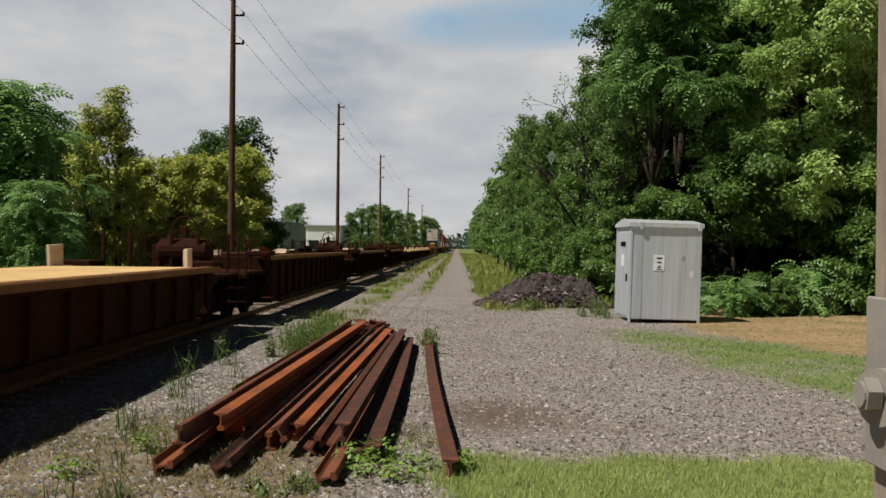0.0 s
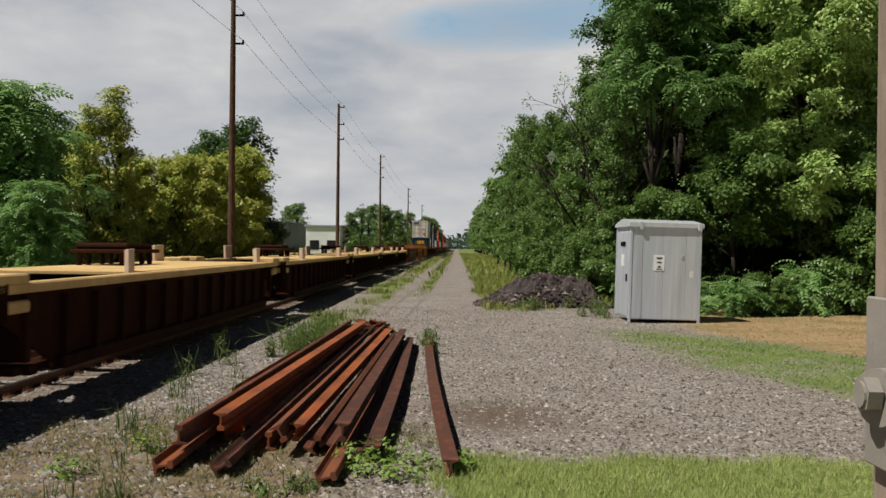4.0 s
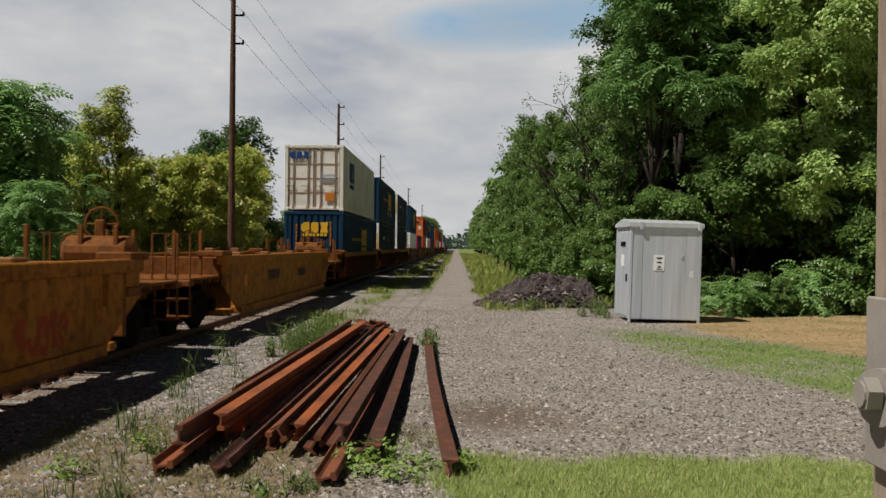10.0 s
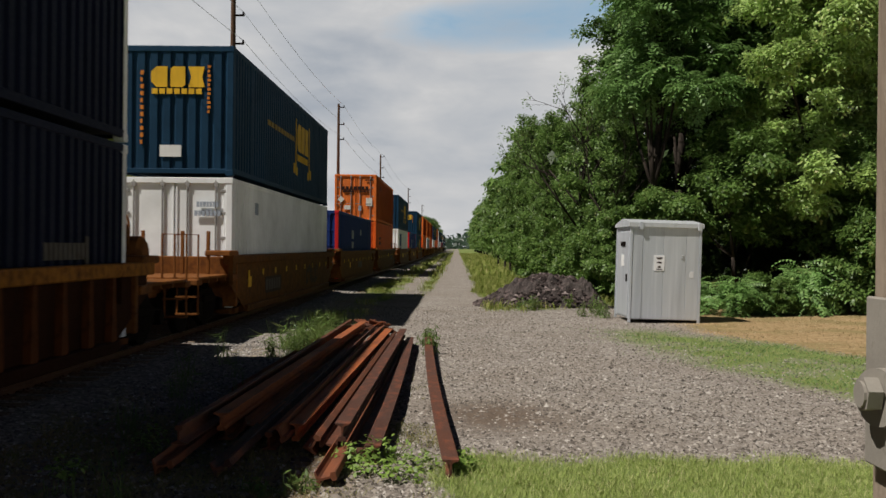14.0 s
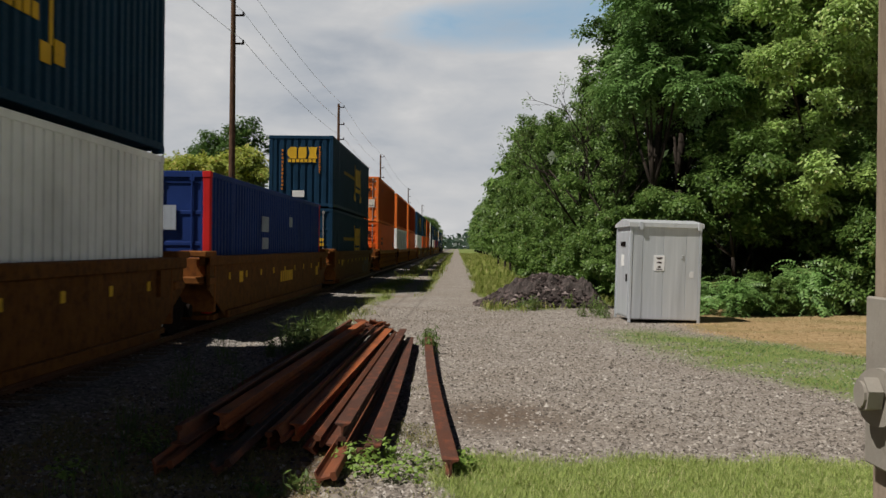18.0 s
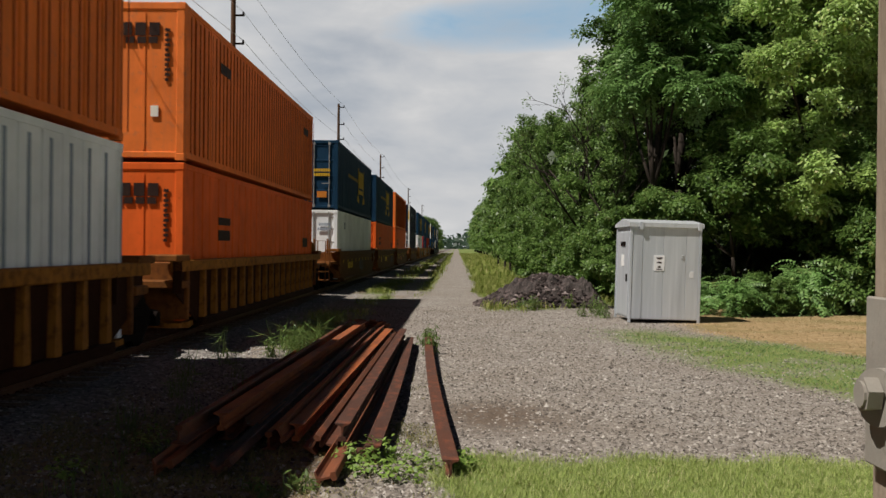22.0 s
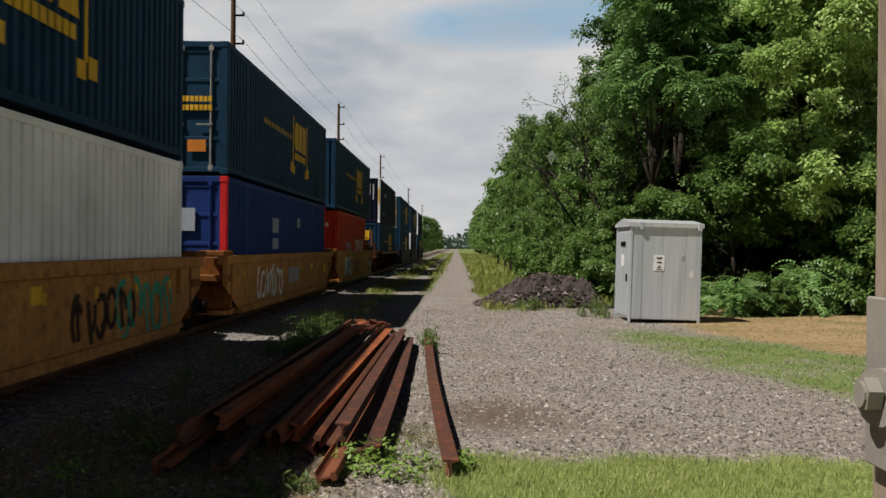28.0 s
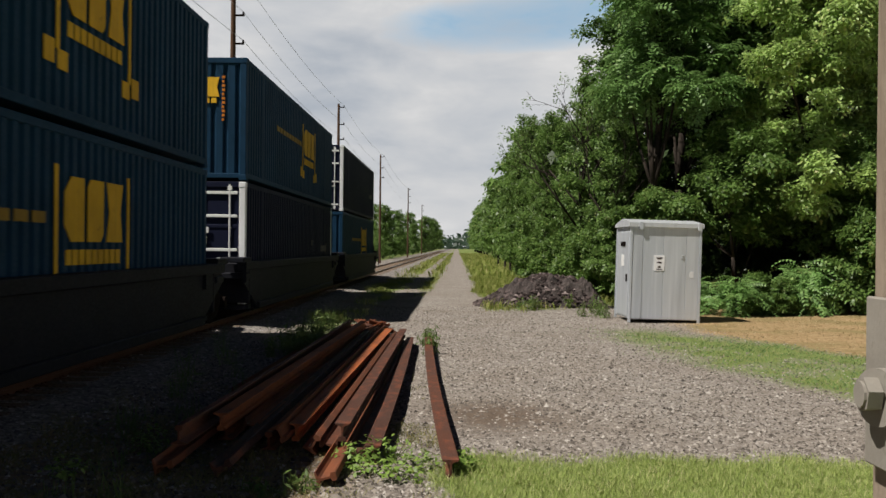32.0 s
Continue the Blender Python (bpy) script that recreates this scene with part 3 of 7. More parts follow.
def truck(parent, y):
    def side(sx):
        def make():
            g = Geo()
            o = [(-1.2, 0.40), (-1.2, 0.60), (-0.75, 0.66), (-0.42, 0.84), (0.42, 0.84), (0.75, 0.66), (1.2, 0.60), (1.2, 0.40), (0.75, 0.42), (0.45, 0.20), (-0.45, 0.20), (-0.75, 0.42)]
            g.along_x([(u, v) for u, v in o], sx * 1.0 - 0.07, sx * 1.0 + 0.07)
            for yy in (-0.9, 0.9):
                g.tube((sx * 0.92, yy, 0.483), (sx * 1.17, yy, 0.483), 0.13, 12)
            for yy in (-0.2, 0.0, 0.2):
                g.tube((sx * 1.02, yy, 0.3), (sx * 1.02, yy, 0.6), 0.075, 10)
            g.box(sx * 1.0 - 0.14, sx * 1.0 + 0.14, -0.33, 0.33, 0.58, 0.72, 0.02)
            return g.mesh("side_frame", M["truck"])
        return cached(("side", sx), make)
    t = part("bogie", cached("bolster", lambda: Geo().box(-1.05, 1.05, -0.2, 0.2, 0.55, 0.82, 0.03).tube((0, 0, 0.8), (0, 0, 0.95), 0.25, 14).mesh("bogie", M["truck"])), parent)
    t.matrix_basis = pose(0, y, 0)
    rig = lambda: Geo().box(-0.66, 0.66, -0.62, -0.36, 0.22, 0.62, 0.03).box(-0.66, 0.66, 0.36, 0.62, 0.22, 0.62, 0.03).box(-0.12, 0.12, -1.25, 1.25, 0.42, 0.66, 0.02).box(-0.6, 0.6, 1.18, 1.3, 0.25, 0.8, 0.02).box(-0.6, 0.6, -1.3, -1.18, 0.25, 0.8, 0.02).mesh("brake_gear", M["truck"])
    part("brake_gear", cached("brake_gear", rig), t)
    part("side_frame", side(-1), t)
    part("side_frame", side(1), t)
    for yy in (-0.9, 0.9):
        wheelset(t, yy)
    return t


def well_car(s0, length, well0, well1, style, front_open=True, rear_open=True, label="", graffiti=0, tall=1.54):
    """One well car unit, from its front coupling point s0. Local y runs backwards along the train, z from the rail top."""
    mat = M[style]
    car = thing("well_car", label, "rail car", "train of well cars", at=(TRACK, s0 - LEAD, RAIL_TOP))
    MOVING.append((car, s0 - LEAD, RAIL_TOP))
    W = CAR_W
    L = well1 - well0
    ribbed = graffiti >= 0
    # on ribbed cars the shade between ribs is put into dark brown plates
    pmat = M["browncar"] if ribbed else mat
    zb = 0.28

    def sill(sx):
        g = Geo()
        x0 = sx * (W - (0.16 if ribbed else 0.10))
        out = sx * W
        c0, c1 = well0 - 0.6, well1 + 0.6
        # side plate, sloped up at both ends
        o = [(c0, 0.95), (well0 + 0.9, zb), (well1 - 0.9, zb), (c1, 0.95), (c1, tall), (c0, tall)]
        g.along_x(o, min(x0, x0 + sx * 0.03), max(x0, x0 + sx * 0.03))
        # bottom chord
        g.box(min(x0 - sx * 0.15, out), max(x0 - sx * 0.15, out), well0 + 0.9, well1 - 0.9, zb - 0.06, zb + 0.1, 0.015)
        for a, b in ((well0 + 0.9, c0), (well1 - 0.9, c1)):
            g.box(min(x0, out), max(x0, out), min(a, b), min(a, b) + 0.02, 0.9, tall)
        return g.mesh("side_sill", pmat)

    for sx in (-1, 1):
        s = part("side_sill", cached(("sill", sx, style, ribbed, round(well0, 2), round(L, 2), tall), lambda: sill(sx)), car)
        cm = M[{"browncar": "rustcar", "redcar": "yellowcar"}.get(style, style)]
        ch = lambda: Geo().box(min(sx * (W - 0.22), sx * W), max(sx * (W - 0.22), sx * W), well0 - 0.6, well1 + 0.6, tall - (0.12 if style == "browncar" else 0.2), tall, 0.02).mesh("top_chord", cm)
        part("top_chord", cached(("chord", sx, style, round(well0, 2), round(L, 2), tall), ch), car)
        if graffiti >= 0:
            n = 17 if style != "browncar" else 13
            w = 1.0 if style != "browncar" else 0.55
            rib = cached(("rib", sx, style, tall), lambda: Geo().along_x([(-0.10 * w, zb + 0.08), (0.10 * w, zb + 0.08), (0.05 * w, tall - 0.18), (-0.05 * w, tall - 0.18)], min(sx * (W - 0.135), sx * (W - 0.03)), max(sx * (W - 0.135), sx * (W - 0.03))).mesh("rib", mat))
            for k in range(n):
                r = part("rib", rib, s)
                r.matrix_basis = pose(0, well0 + 1.1 + (L - 2.2) * k / (n - 1), 0)
    # well floor cross members
    def floor():
        g = Geo()
        k = 0
        y = well0 + 0.2
        while y < well1 - 0.2:
            g.box(-W + 0.12, W - 0.12, y, y + 0.22, zb - 0.05, zb + 0.06)
            y += 1.45
        for x in (-1.15, 1.15):
            g.box(x - 0.14, x + 0.14, well0, well1, zb - 0.04, zb + 0.05)
        return g.mesh("well_floor", mat)
    part("well_floor", cached(("floor", style, round(well0, 2), round(L, 2)), floor), car)
    return car


def car_end(car, y, d, reach, mat, open_end, tall, brake=False):
    """The end of a car: platform over the bogie, bulkhead, rails and coupler. d: -1 at the front end."""
    W = CAR_W
    ya, yb = sorted((y, y + d * reach))
    part("draft_sill", Geo().box(-0.45, 0.45, ya, yb, 0.72, 1.08, 0.03).mesh("draft_sill", mat), car)
    p = part("end_platform", Geo().box(-W + 0.02, W - 0.02, min(y, y + d * 0.55), max(y, y + d * 0.55), 0.98, 1.12, 0.02).mesh("end_platform", mat), car)
    part("bulkhead", Geo().box(-W + 0.06, W - 0.06, min(y, y - d * 0.12), max(y, y - d * 0.12), 0.4, tall - 0.04, 0.02).mesh("bulkhead", mat), car)
    for sx in (-1, 1):
        q = Geo().box(min(sx * 0.95, sx * W * 0.995), max(sx * 0.95, sx * W * 0.995), min(y + d * 0.05, y + d * 0.85), max(y + d * 0.05, y + d * 0.85), tall - 0.02, tall + 0.1, 0.02)
        part("end_cap", q.mesh("end_cap", mat), car)
    if open_end:
        ye = y + d * (reach - 0.35)
        deck = Geo().box(-W + 0.1, W - 0.1, ye - 0.16, ye + 0.16, 0.98, 1.1, 0.02)
        part("end_sill", deck.mesh("end_sill", mat), car)
        for sx in (-1, 1):
            h = Geo()
            x = sx * (W - 0.14)
            h.path([(x, ye, 0.5), (x, ye, 1.95), (x - sx * 0.45, ye, 1.95), (x - sx * 0.45, ye, 1.0)], 0.022)
            part("handrail", h.mesh("handrail", mat), car)
            st = Geo()
            for zz in (0.42, 0.75):
                st.box(min(x, x - sx * 0.4), max(x, x - sx * 0.4), ye - 0.12, ye + 0.12, zz, zz + 0.03)
            st.path([(x, ye, 0.42), (x, ye, 1.0)], 0.02).path([(x - sx * 0.4, ye, 0.42), (x - sx * 0.4, ye, 1.0)], 0.02)
            part("step", st.mesh("step", mat), car)
        pl = Geo().box(-W + 0.12, W - 0.12, min(y + d * 0.5, ye), max(y + d * 0.5, ye), 1.08, 1.13, 0.01)
        for k in range(4):
            yk = y + d * (0.7 + k * (reach - 1.2) / 3)
            pl.box(-W + 0.14, W - 0.14, yk - 0.04, yk + 0.04, 1.0, 1.09)
        part("end_deck", pl.mesh("end_deck", mat), car)
        post = cached(("end_post", mat.name), lambda: Geo().box(-0.035, 0.035, -0.035, 0.035, 1.1, 2.05, 0.008).mesh("end_post", mat))
        for x in (-0.95, -0.4, 0.45, 1.0):
            q = part("end_post", post, car)
            q.matrix_basis = pose(x, y + d * 0.75, 0)
        if d > 0:
            yt = y + d * 0.95
            part("air_reservoir", Geo().tube((0.2, yt, 1.62), (1.15, yt, 1.62), 0.27, 16).tube((0.12, yt, 1.62), (0.2, yt, 1.62), 0.18, 16, 0.27).tube((1.15, yt, 1.62), (1.23, yt, 1.62), 0.27, 16, 0.18).box(0.3, 0.4, yt - 0.2, yt + 0.2, 1.1, 1.45).box(0.95, 1.05, yt - 0.2, yt + 0.2, 1.1, 1.45).mesh("air_reservoir", mat), car, "rusty air reservoir")
            w = Geo().path([(0.55 + 0.27 * math.cos(0.4488 * k), yt + 0.4, 2.08 + 0.27 * math.sin(0.4488 * k)) for k in range(15)], 0.02)
            for k in range(4):
                w.tube((0.55, yt + 0.38, 2.08), (0.55 + 0.27 * math.cos(1.5708 * k), yt + 0.4, 2.08 + 0.27 * math.sin(1.5708 * k)), 0.013, 6)
            w.box(0.47, 0.63, yt + 0.3, yt + 0.38, 1.1, 2.15, 0.02)
            part("brake_wheel", w.mesh("brake_wheel", mat), car)
        c = Geo().box(-0.13, 0.13, min(ye, ye + d * 0.6), max(ye, ye + d * 0.6), 0.7, 0.95, 0.03)
        c.box(-0.2, 0.22, min(ye + d * 0.45, ye + d * 0.72), max(ye + d * 0.45, ye + d * 0.72), 0.68, 0.98, 0.05)
        part("coupler", c.mesh("coupler", M["truck"]), car)
        if brake:
            b = Geo()
            n = 14
            ring = [(-0.75 + 0.28 * math.cos(2 * math.pi * k / n), ye + d * 0.05, 1.7 + 0.28 * math.sin(2 * math.pi * k / n)) for k in range(n + 1)]
            b.path(ring, 0.018)
            for k in range(0, n, 3):
                b.tube((-0.75, ye + d * 0.02, 1.7), ring[k], 0.012, 6)
            b.box(-0.85, -0.65, ye - 0.06, ye + 0.06, 1.05, 1.75, 0.02)
            part("brake_wheel", b.mesh("brake_wheel", mat), car)
        truck(car, y + d * 1.15)
    return p


# panel of a container side or end with upright corrugations; runs along u from 0 to length, out is +w
def corrugated(length, z0, z1, pitch, depth, flat=0.5):
    n = max(1, int(round(length / pitch)))
    p = length / n
    a, f = p * flat, p * (1 - flat) * 0.2
    prof = []
    for k in range(n):
        u = k * p
        prof += [(u, 0.0), (u + a, 0.0), (u + a + f, -depth), (u + p - f, -depth)]
    prof.append((length, 0.0))
    return prof


def container(s, z, body, front="corr", rear="door", posts=None, group="stacked containers", label="", mark=None, side_mark=None, pitch=0.28, ribs="corr", CL=CL):
    """A long container unless told, whose front end stands at s. Local y runs from the front end to the rear."""
    W = 1.295
    H = CH
    base = RAIL_TOP + z
    ob = thing("shipping_container", label, "container", group, at=(TRACK, s - LEAD, base))
    MOVING.append((ob, s - LEAD, base))
    mat = M[body]
    pm = M[posts] if posts else mat

    def side(sx):
        g = Geo()
        plain = body in ("white", "cream")
        pr = corrugated(CL - 0.3, 0, 0, pitch if ribs == "corr" else 0.62, (0.075 if plain else 0.058) if ribs == "corr" else 0.034, (0.74 if plain else 0.5) if ribs == "corr" else 0.86)
        vs, fs = [], []
        for u, w in pr:
            x = sx * (W - 0.012 + w)
            vs += [(x, 0.15 + u, 0.16), (x, 0.15 + u, H - 0.1)]
        for i in range(len(pr) - 1):
            fs.append((2 * i, 2 * i + 2, 2 * i + 3, 2 * i + 1))
        g.add(vs, fs)
        for y in (1.95, CL - 2.05):
            g.box(min(sx * (W - 0.03), sx * W), max(sx * (W - 0.03), sx * W), y - 0.07, y + 0.07, 0.1, H - 0.05, 0.008)
        return g.mesh("side_wall", mat)

    for sx in (-1, 1):
        part("side_wall", cached(("cside", body, sx, pitch, ribs, CL), lambda: side(sx)), ob)

    def frm():
        g = Geo()
        for sx in (-1, 1):
            a, b = sorted((sx * (W - 0.07), sx * W))
            g.box(a, b, 0.12, CL - 0.12, 0.06, 0.18, 0.01)
            g.box(a, b, 0.12, CL - 0.12, H - 0.11, H, 0.01)
        for y in (0.0, CL - 0.12):
            g.box(-W + 0.1, W - 0.1, y, y + 0.12, 0.05, 0.16, 0.01)
            g.box(-W + 0.1, W - 0.1, y, y + 0.12, H - 0.13, H, 0.01)
        g.box(-W + 0.06, W - 0.06, 0.1, CL - 0.1, 0.1, 0.14)
        return g.mesh("frame", mat)

    part("frame", cached(("cframe", body, CL), frm), ob)

    def roof():
        g = Geo()
        vs, fs = [], []
        pr = corrugated(CL - 0.24, 0, 0, 0.45, 0.015)
        for u, w in pr:
            vs += [(-W + 0.06, 0.12 + u, H - 0.02 + w), (W - 0.06, 0.12 + u, H - 0.02 + w)]
        for i in range(len(pr) - 1):
            fs.append((2 * i, 2 * i + 1, 2 * i + 3, 2 * i + 2))
        return g.add(vs, fs).mesh("roof", mat)

    part("roof", cached(("croof", body, CL), roof), ob)
    post = lambda: Geo().box(-0.075, 0.075, -0.075, 0.075, 0.0, H, 0.012).box(-0.085, 0.085, -0.085, 0.085, 0.0, 0.13, 0.01).box(-0.085, 0.085, -0.085, 0.085, H - 0.13, H + 0.002, 0.01).mesh("corner_post", pm)
    for sx in (-1, 1):
        for y in (0.075, CL - 0.075):
            p = part("corner_post", cached(("post", posts or body), post), ob, "white corner post" if posts == "white" else ("red corner post" if posts else ""))
            p.matrix_basis = pose(sx * (W - 0.075), y, 0)

    # front end wall
    if front == "corr":
        def endwall():
            g = Geo()
            pr = corrugated(2 * W - 0.3, 0, 0, 0.286, 0.045, 0.55)
            vs, fs = [], []
            for u, w in pr:
                vs += [(-W + 0.15 + u, 0.02 - w, 0.14), (-W + 0.15 + u, 0.02 - w, H - 0.12)]
            for i in range(len(pr) - 1):
                fs.append((2 * i, 2 * i + 2, 2 * i + 3, 2 * i + 1))
            return g.add(vs, fs).mesh("end_wall", mat)
        part("end_wall", cached(("cend", body), endwall), ob)
    elif front == "smooth":
        def endwall():
            return Geo().box(-W + 0.14, W - 0.14, 0.02, 0.06, 0.14, H - 0.12, 0.008).mesh("end_wall", mat)
        face = part("end_wall", cached(("csm", body), endwall), ob)
        for x in (-0.55, 0.0, 0.55):
            q = part("rib", cached(("endrib", body), lambda: Geo().box(-0.02, 0.02, 0.005, 0.03, 0.2, H - 0.2).mesh("rib", mat)), face)
            q.matrix_basis = pose(x, 0, 0)
        part("cover_plate", cached(("endcover", body), lambda: Geo().box(-0.5, 0.1, 0.0, 0.028, 0.2, 1.7, 0.006).mesh("cover_plate", mat)), face)
    else:
        rows = {"door": 4, "hdoor": 5, "bars": 3, "flatdoor": 0}[front]
        def door(sx):
            g = Geo()
            a, b = sorted((sx * 0.015, sx * (W - 0.15)))
            g.box(a, b, 0.05, 0.09, 0.15, H - 0.13, 0.006)
            return g.mesh("door", mat)

        def ridge(sx):
            a, b = sorted((sx * 0.015, sx * (W - 0.15)))
            if front == "hdoor":
                return Geo().box(a + 0.06, b - 0.06, 0.012, 0.055, 0.12, hh - 0.12, 0.03).mesh("ridge", mat)
            return Geo().box(a + 0.04, b - 0.04, 0.03, 0.055, hh - (0.05 if body == "cream" else 0.07), hh + 0.01, 0.01).mesh("ridge", M["rodrust"] if body == "cream" else mat)

        def edge(sx):
            return Geo().box(-0.025, 0.025, 0.025, 0.055, 0.16, H - 0.14, 0.008).mesh("door_edge", M["rodrust"] if body == "cream" else mat)

        hh = (H - 0.36) / max(rows, 1)
        rodm = M["whitemark"] if front == "bars" else (M["rodrust"] if body == "cream" else (mat if body in ("red", "violet") else M["rodgrey"]))
        if front == "flatdoor":
            rodm = M["rodgrey"]
            hinge = cached("hinge", lambda: Geo().box(-0.1, 0.1, 0.02, 0.06, -0.035, 0.035, 0.008).mesh("hinge", M["rodgrey"]))
            for sx in (-1, 1):
                for zz in (0.35, 0.95, 1.55, 2.1, 2.6):
                    q = part("hinge", hinge, ob, "grey door hinge")
                    q.matrix_basis = pose(sx * (W - 0.17), 0, zz)
        rod = lambda: Geo().tube((0, 0, 0.06), (0, 0, H - 0.06), 0.022, 8).box(-0.05, 0.05, -0.02, 0.05, 0.1, 0.2).box(-0.05, 0.05, -0.02, 0.05, H - 0.2, H - 0.1).box(-0.035, 0.035, -0.03, 0.04, 1.05, 1.12).box(-0.3, 0.02, -0.045, -0.025, 1.07, 1.1).mesh("lock_rod", rodm)
        for sx in (-1, 1):
            d = part("door", cached(("door", body, front, sx), lambda: door(sx)), ob)
            for r in range(rows):
                q = part("ridge", cached(("ridge", body, front, sx), lambda: ridge(sx)), d)
                q.matrix_basis = pose(0, 0, 0.18 + r * hh)
            for x in (0.04, W - 0.175):
                q = part("door_edge", cached(("dedge", body, front), lambda: edge(sx)), d)
                q.matrix_basis = pose(sx * x, 0, 0)
            for x in (0.28, 0.92):
                r = part("lock_rod", cached(("rod", body, front), rod), d)
                r.matrix_basis = pose(sx * x, 0.015, 0)
        if front == "bars":
            bar = lambda: Geo().box(-1.1, 1.1, 0.0, 0.03, 0, 0.07, 0.008).mesh("cross_bar", M["whitemark"])
            for zz in (0.25, 1.25, 2.05, 2.6):
                c = part("cross_bar", cached("cbar", bar), ob, "white cross bar")
                c.matrix_basis = pose(0, 0.0, zz)
    # rear end wall, seen from behind only
    part("rear_wall", cached(("crear", body, CL), lambda: Geo().box(-W + 0.14, W - 0.14, CL - 0.08, CL - 0.03, 0.14, H - 0.12, 0.01).mesh("rear_wall", mat)), ob)
    if mark:
        end_mark(ob, mark, front)
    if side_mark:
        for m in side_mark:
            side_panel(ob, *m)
    return ob


# ---- markings: logos as plain shapes, lettering as bars ----
def logo_chunks(w, h):
    """Outlines of three chunky plain shapes, about w wide and h high together: two blocks with cut corners and a waisted one."""
    b, g = w / 3, 0.03 * w
    c = 0.30 * b
    one = [(c, 0), (b - g, 0), (b - g, h), (c, h), (0, h - c), (0, c)]
    two = [(b + g, 0), (2 * b - g - 0.5 * c, 0), (2 * b - g, 0.5 * c), (2 * b - g, 0.56 * h), (2 * b - g, h), (b + g + 0.5 * c, h), (b + g, h - 0.5 * c), (b + g, 0.44 * h)]
    three = [(2 * b + g, 0), (3 * b, 0), (2.86 * b, 0.5 * h), (3 * b, h), (2 * b + g, h), (2.16 * b + g, 0.5 * h)]
    return one, two, three


def end_mark(ob, marks, front):
    y = -0.012 if front in ("corr", "smooth") else -0.014
    for kind, x, z, w, h, mat in marks:
        g = Geo()
        rects = [] if kind == "logo" else [(0, w, 0, h)]
        if kind == "logo":
            for j, o in enumerate(logo_chunks(w, h)):
                shape = lambda: Geo().prism([(x - w / 2 + u, z - h / 2 + v) for u, v in o], lambda u, v, q: (u, q, v), "y", y, y + 0.02).mesh("marking", M[mat])
                part("marking", cached(("ec", j, x, z, w, h, mat, y), shape), ob)
            continue
        if kind == "text":
            rects = [(k * w / 7, (k + 0.75) * w / 7, 0, h) for k in range(7)]
        if kind == "column":
            rects = [(0, w * (0.7 + 0.3 * (k % 3 > 0)), k * h / 11, (k + 0.6) * h / 11) for k in range(11)]
        if kind == "diamond":
            vs = [(x, y, z - h / 2), (x + w / 2, y, z), (x, y, z + h / 2), (x - w / 2, y, z)]
            vs += [(a, y + 0.02, c) for a, b, c in vs]
            g.add(vs, [(0, 1, 2, 3), (7, 6, 5, 4), (0, 4, 5, 1), (1, 5, 6, 2), (2, 6, 7, 3), (3, 7, 4, 0)])
            rects = []
        for a, b, c, d in rects:
            g.box(x - w / 2 + a, x - w / 2 + b, y, y + 0.02, z - h / 2 + c, z - h / 2 + d)
        q = part("lettering" if kind in ("text", "column") else "marking", cached(("em", kind, x, z, w, h, mat, y), lambda: g.mesh("marking", M[mat])), ob)
        if kind in ("text", "column"):
            tagged(q, kind="stuff")


def scrawl(g, x, y0, z0, w, h, seed, width=0.07):
    """Sprayed marks that spell nothing: bent flat strokes on the plane at x."""
    rng = random.Random(seed)
    n = max(2, int(w / (0.62 * h)))
    for k in range(n):
        cy, r = y0 + (k + 0.5) * w / n, 0.30 * h * rng.uniform(0.8, 1.2)
        for j in range(rng.choice((2, 2, 3))):
            a, turn = rng.uniform(0, 6.28), rng.choice((0.4, 2.2, 3.6, -2.6))
            cz = z0 + h * rng.uniform(0.35, 0.65)
            pts = []
            for i in range(8):
                t = i / 7
                if abs(turn) < 1:
                    pts.append((cy + r * (0.9 - 1.8 * t) * math.cos(a), cz + (t - 0.5) * h * rng.uniform(0.88, 1.0)))
                else:
                    pts.append((cy + r * math.cos(a + turn * t), cz + 0.42 * h * math.sin(a + turn * t)))
            lift = x + 0.0012 * (3 * (k % 2) + j)
            vs, fs = [], []
            for i, (u, v) in enumerate(pts):
                p, q = pts[max(i - 1, 0)], pts[min(i + 1, 7)]
                d = math.hypot(q[0] - p[0], q[1] - p[1]) + 1e-6
                nu, nv = -(q[1] - p[1]) / d * width / 2, (q[0] - p[0]) / d * width / 2
                vs += [(lift, u + nu, v + nv), (lift, u - nu, v - nv)]
            fs = [(2 * i, 2 * i + 1, 2 * i + 3, 2 * i + 2) for i in range(7)]
            g.add(vs, fs)


def side_panel(ob, kind, yc, z, w, h, mat):
    x = 1.295
    g = Geo()
    rects = [] if kind == "logo" else [(0, w, 0, h)]
    if kind == "scrawl":
        scrawl(g, x + 0.004, yc - w / 2, z - h / 2, w, h, int(10 * yc + 7 * w), 0.085)
        rects = []
    if kind == "logo":
        for j, o in enumerate(logo_chunks(w, h)):
            part("marking", cached(("sc", j, yc, z, w, h, mat), lambda: Geo().along_x([(yc - w / 2 + u, z - h / 2 + v) for u, v in o], x - 0.01, x + 0.004).mesh("marking", M[mat])), ob)
        return
    if kind == "text":
        rects = [(k * w / 9, (k + 0.75) * w / 9, 0, h) for k in range(9)]
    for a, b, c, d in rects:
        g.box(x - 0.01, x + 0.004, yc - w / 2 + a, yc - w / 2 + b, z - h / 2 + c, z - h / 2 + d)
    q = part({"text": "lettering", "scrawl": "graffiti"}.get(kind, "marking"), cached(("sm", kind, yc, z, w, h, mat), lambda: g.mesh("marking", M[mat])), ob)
    if kind in ("text", "scrawl"):
        tagged(q, kind="stuff")


YM, BMK, WM, OM, KM = "yellowmark", "bluemark", "whitemark", "orangemark", "blackmark"
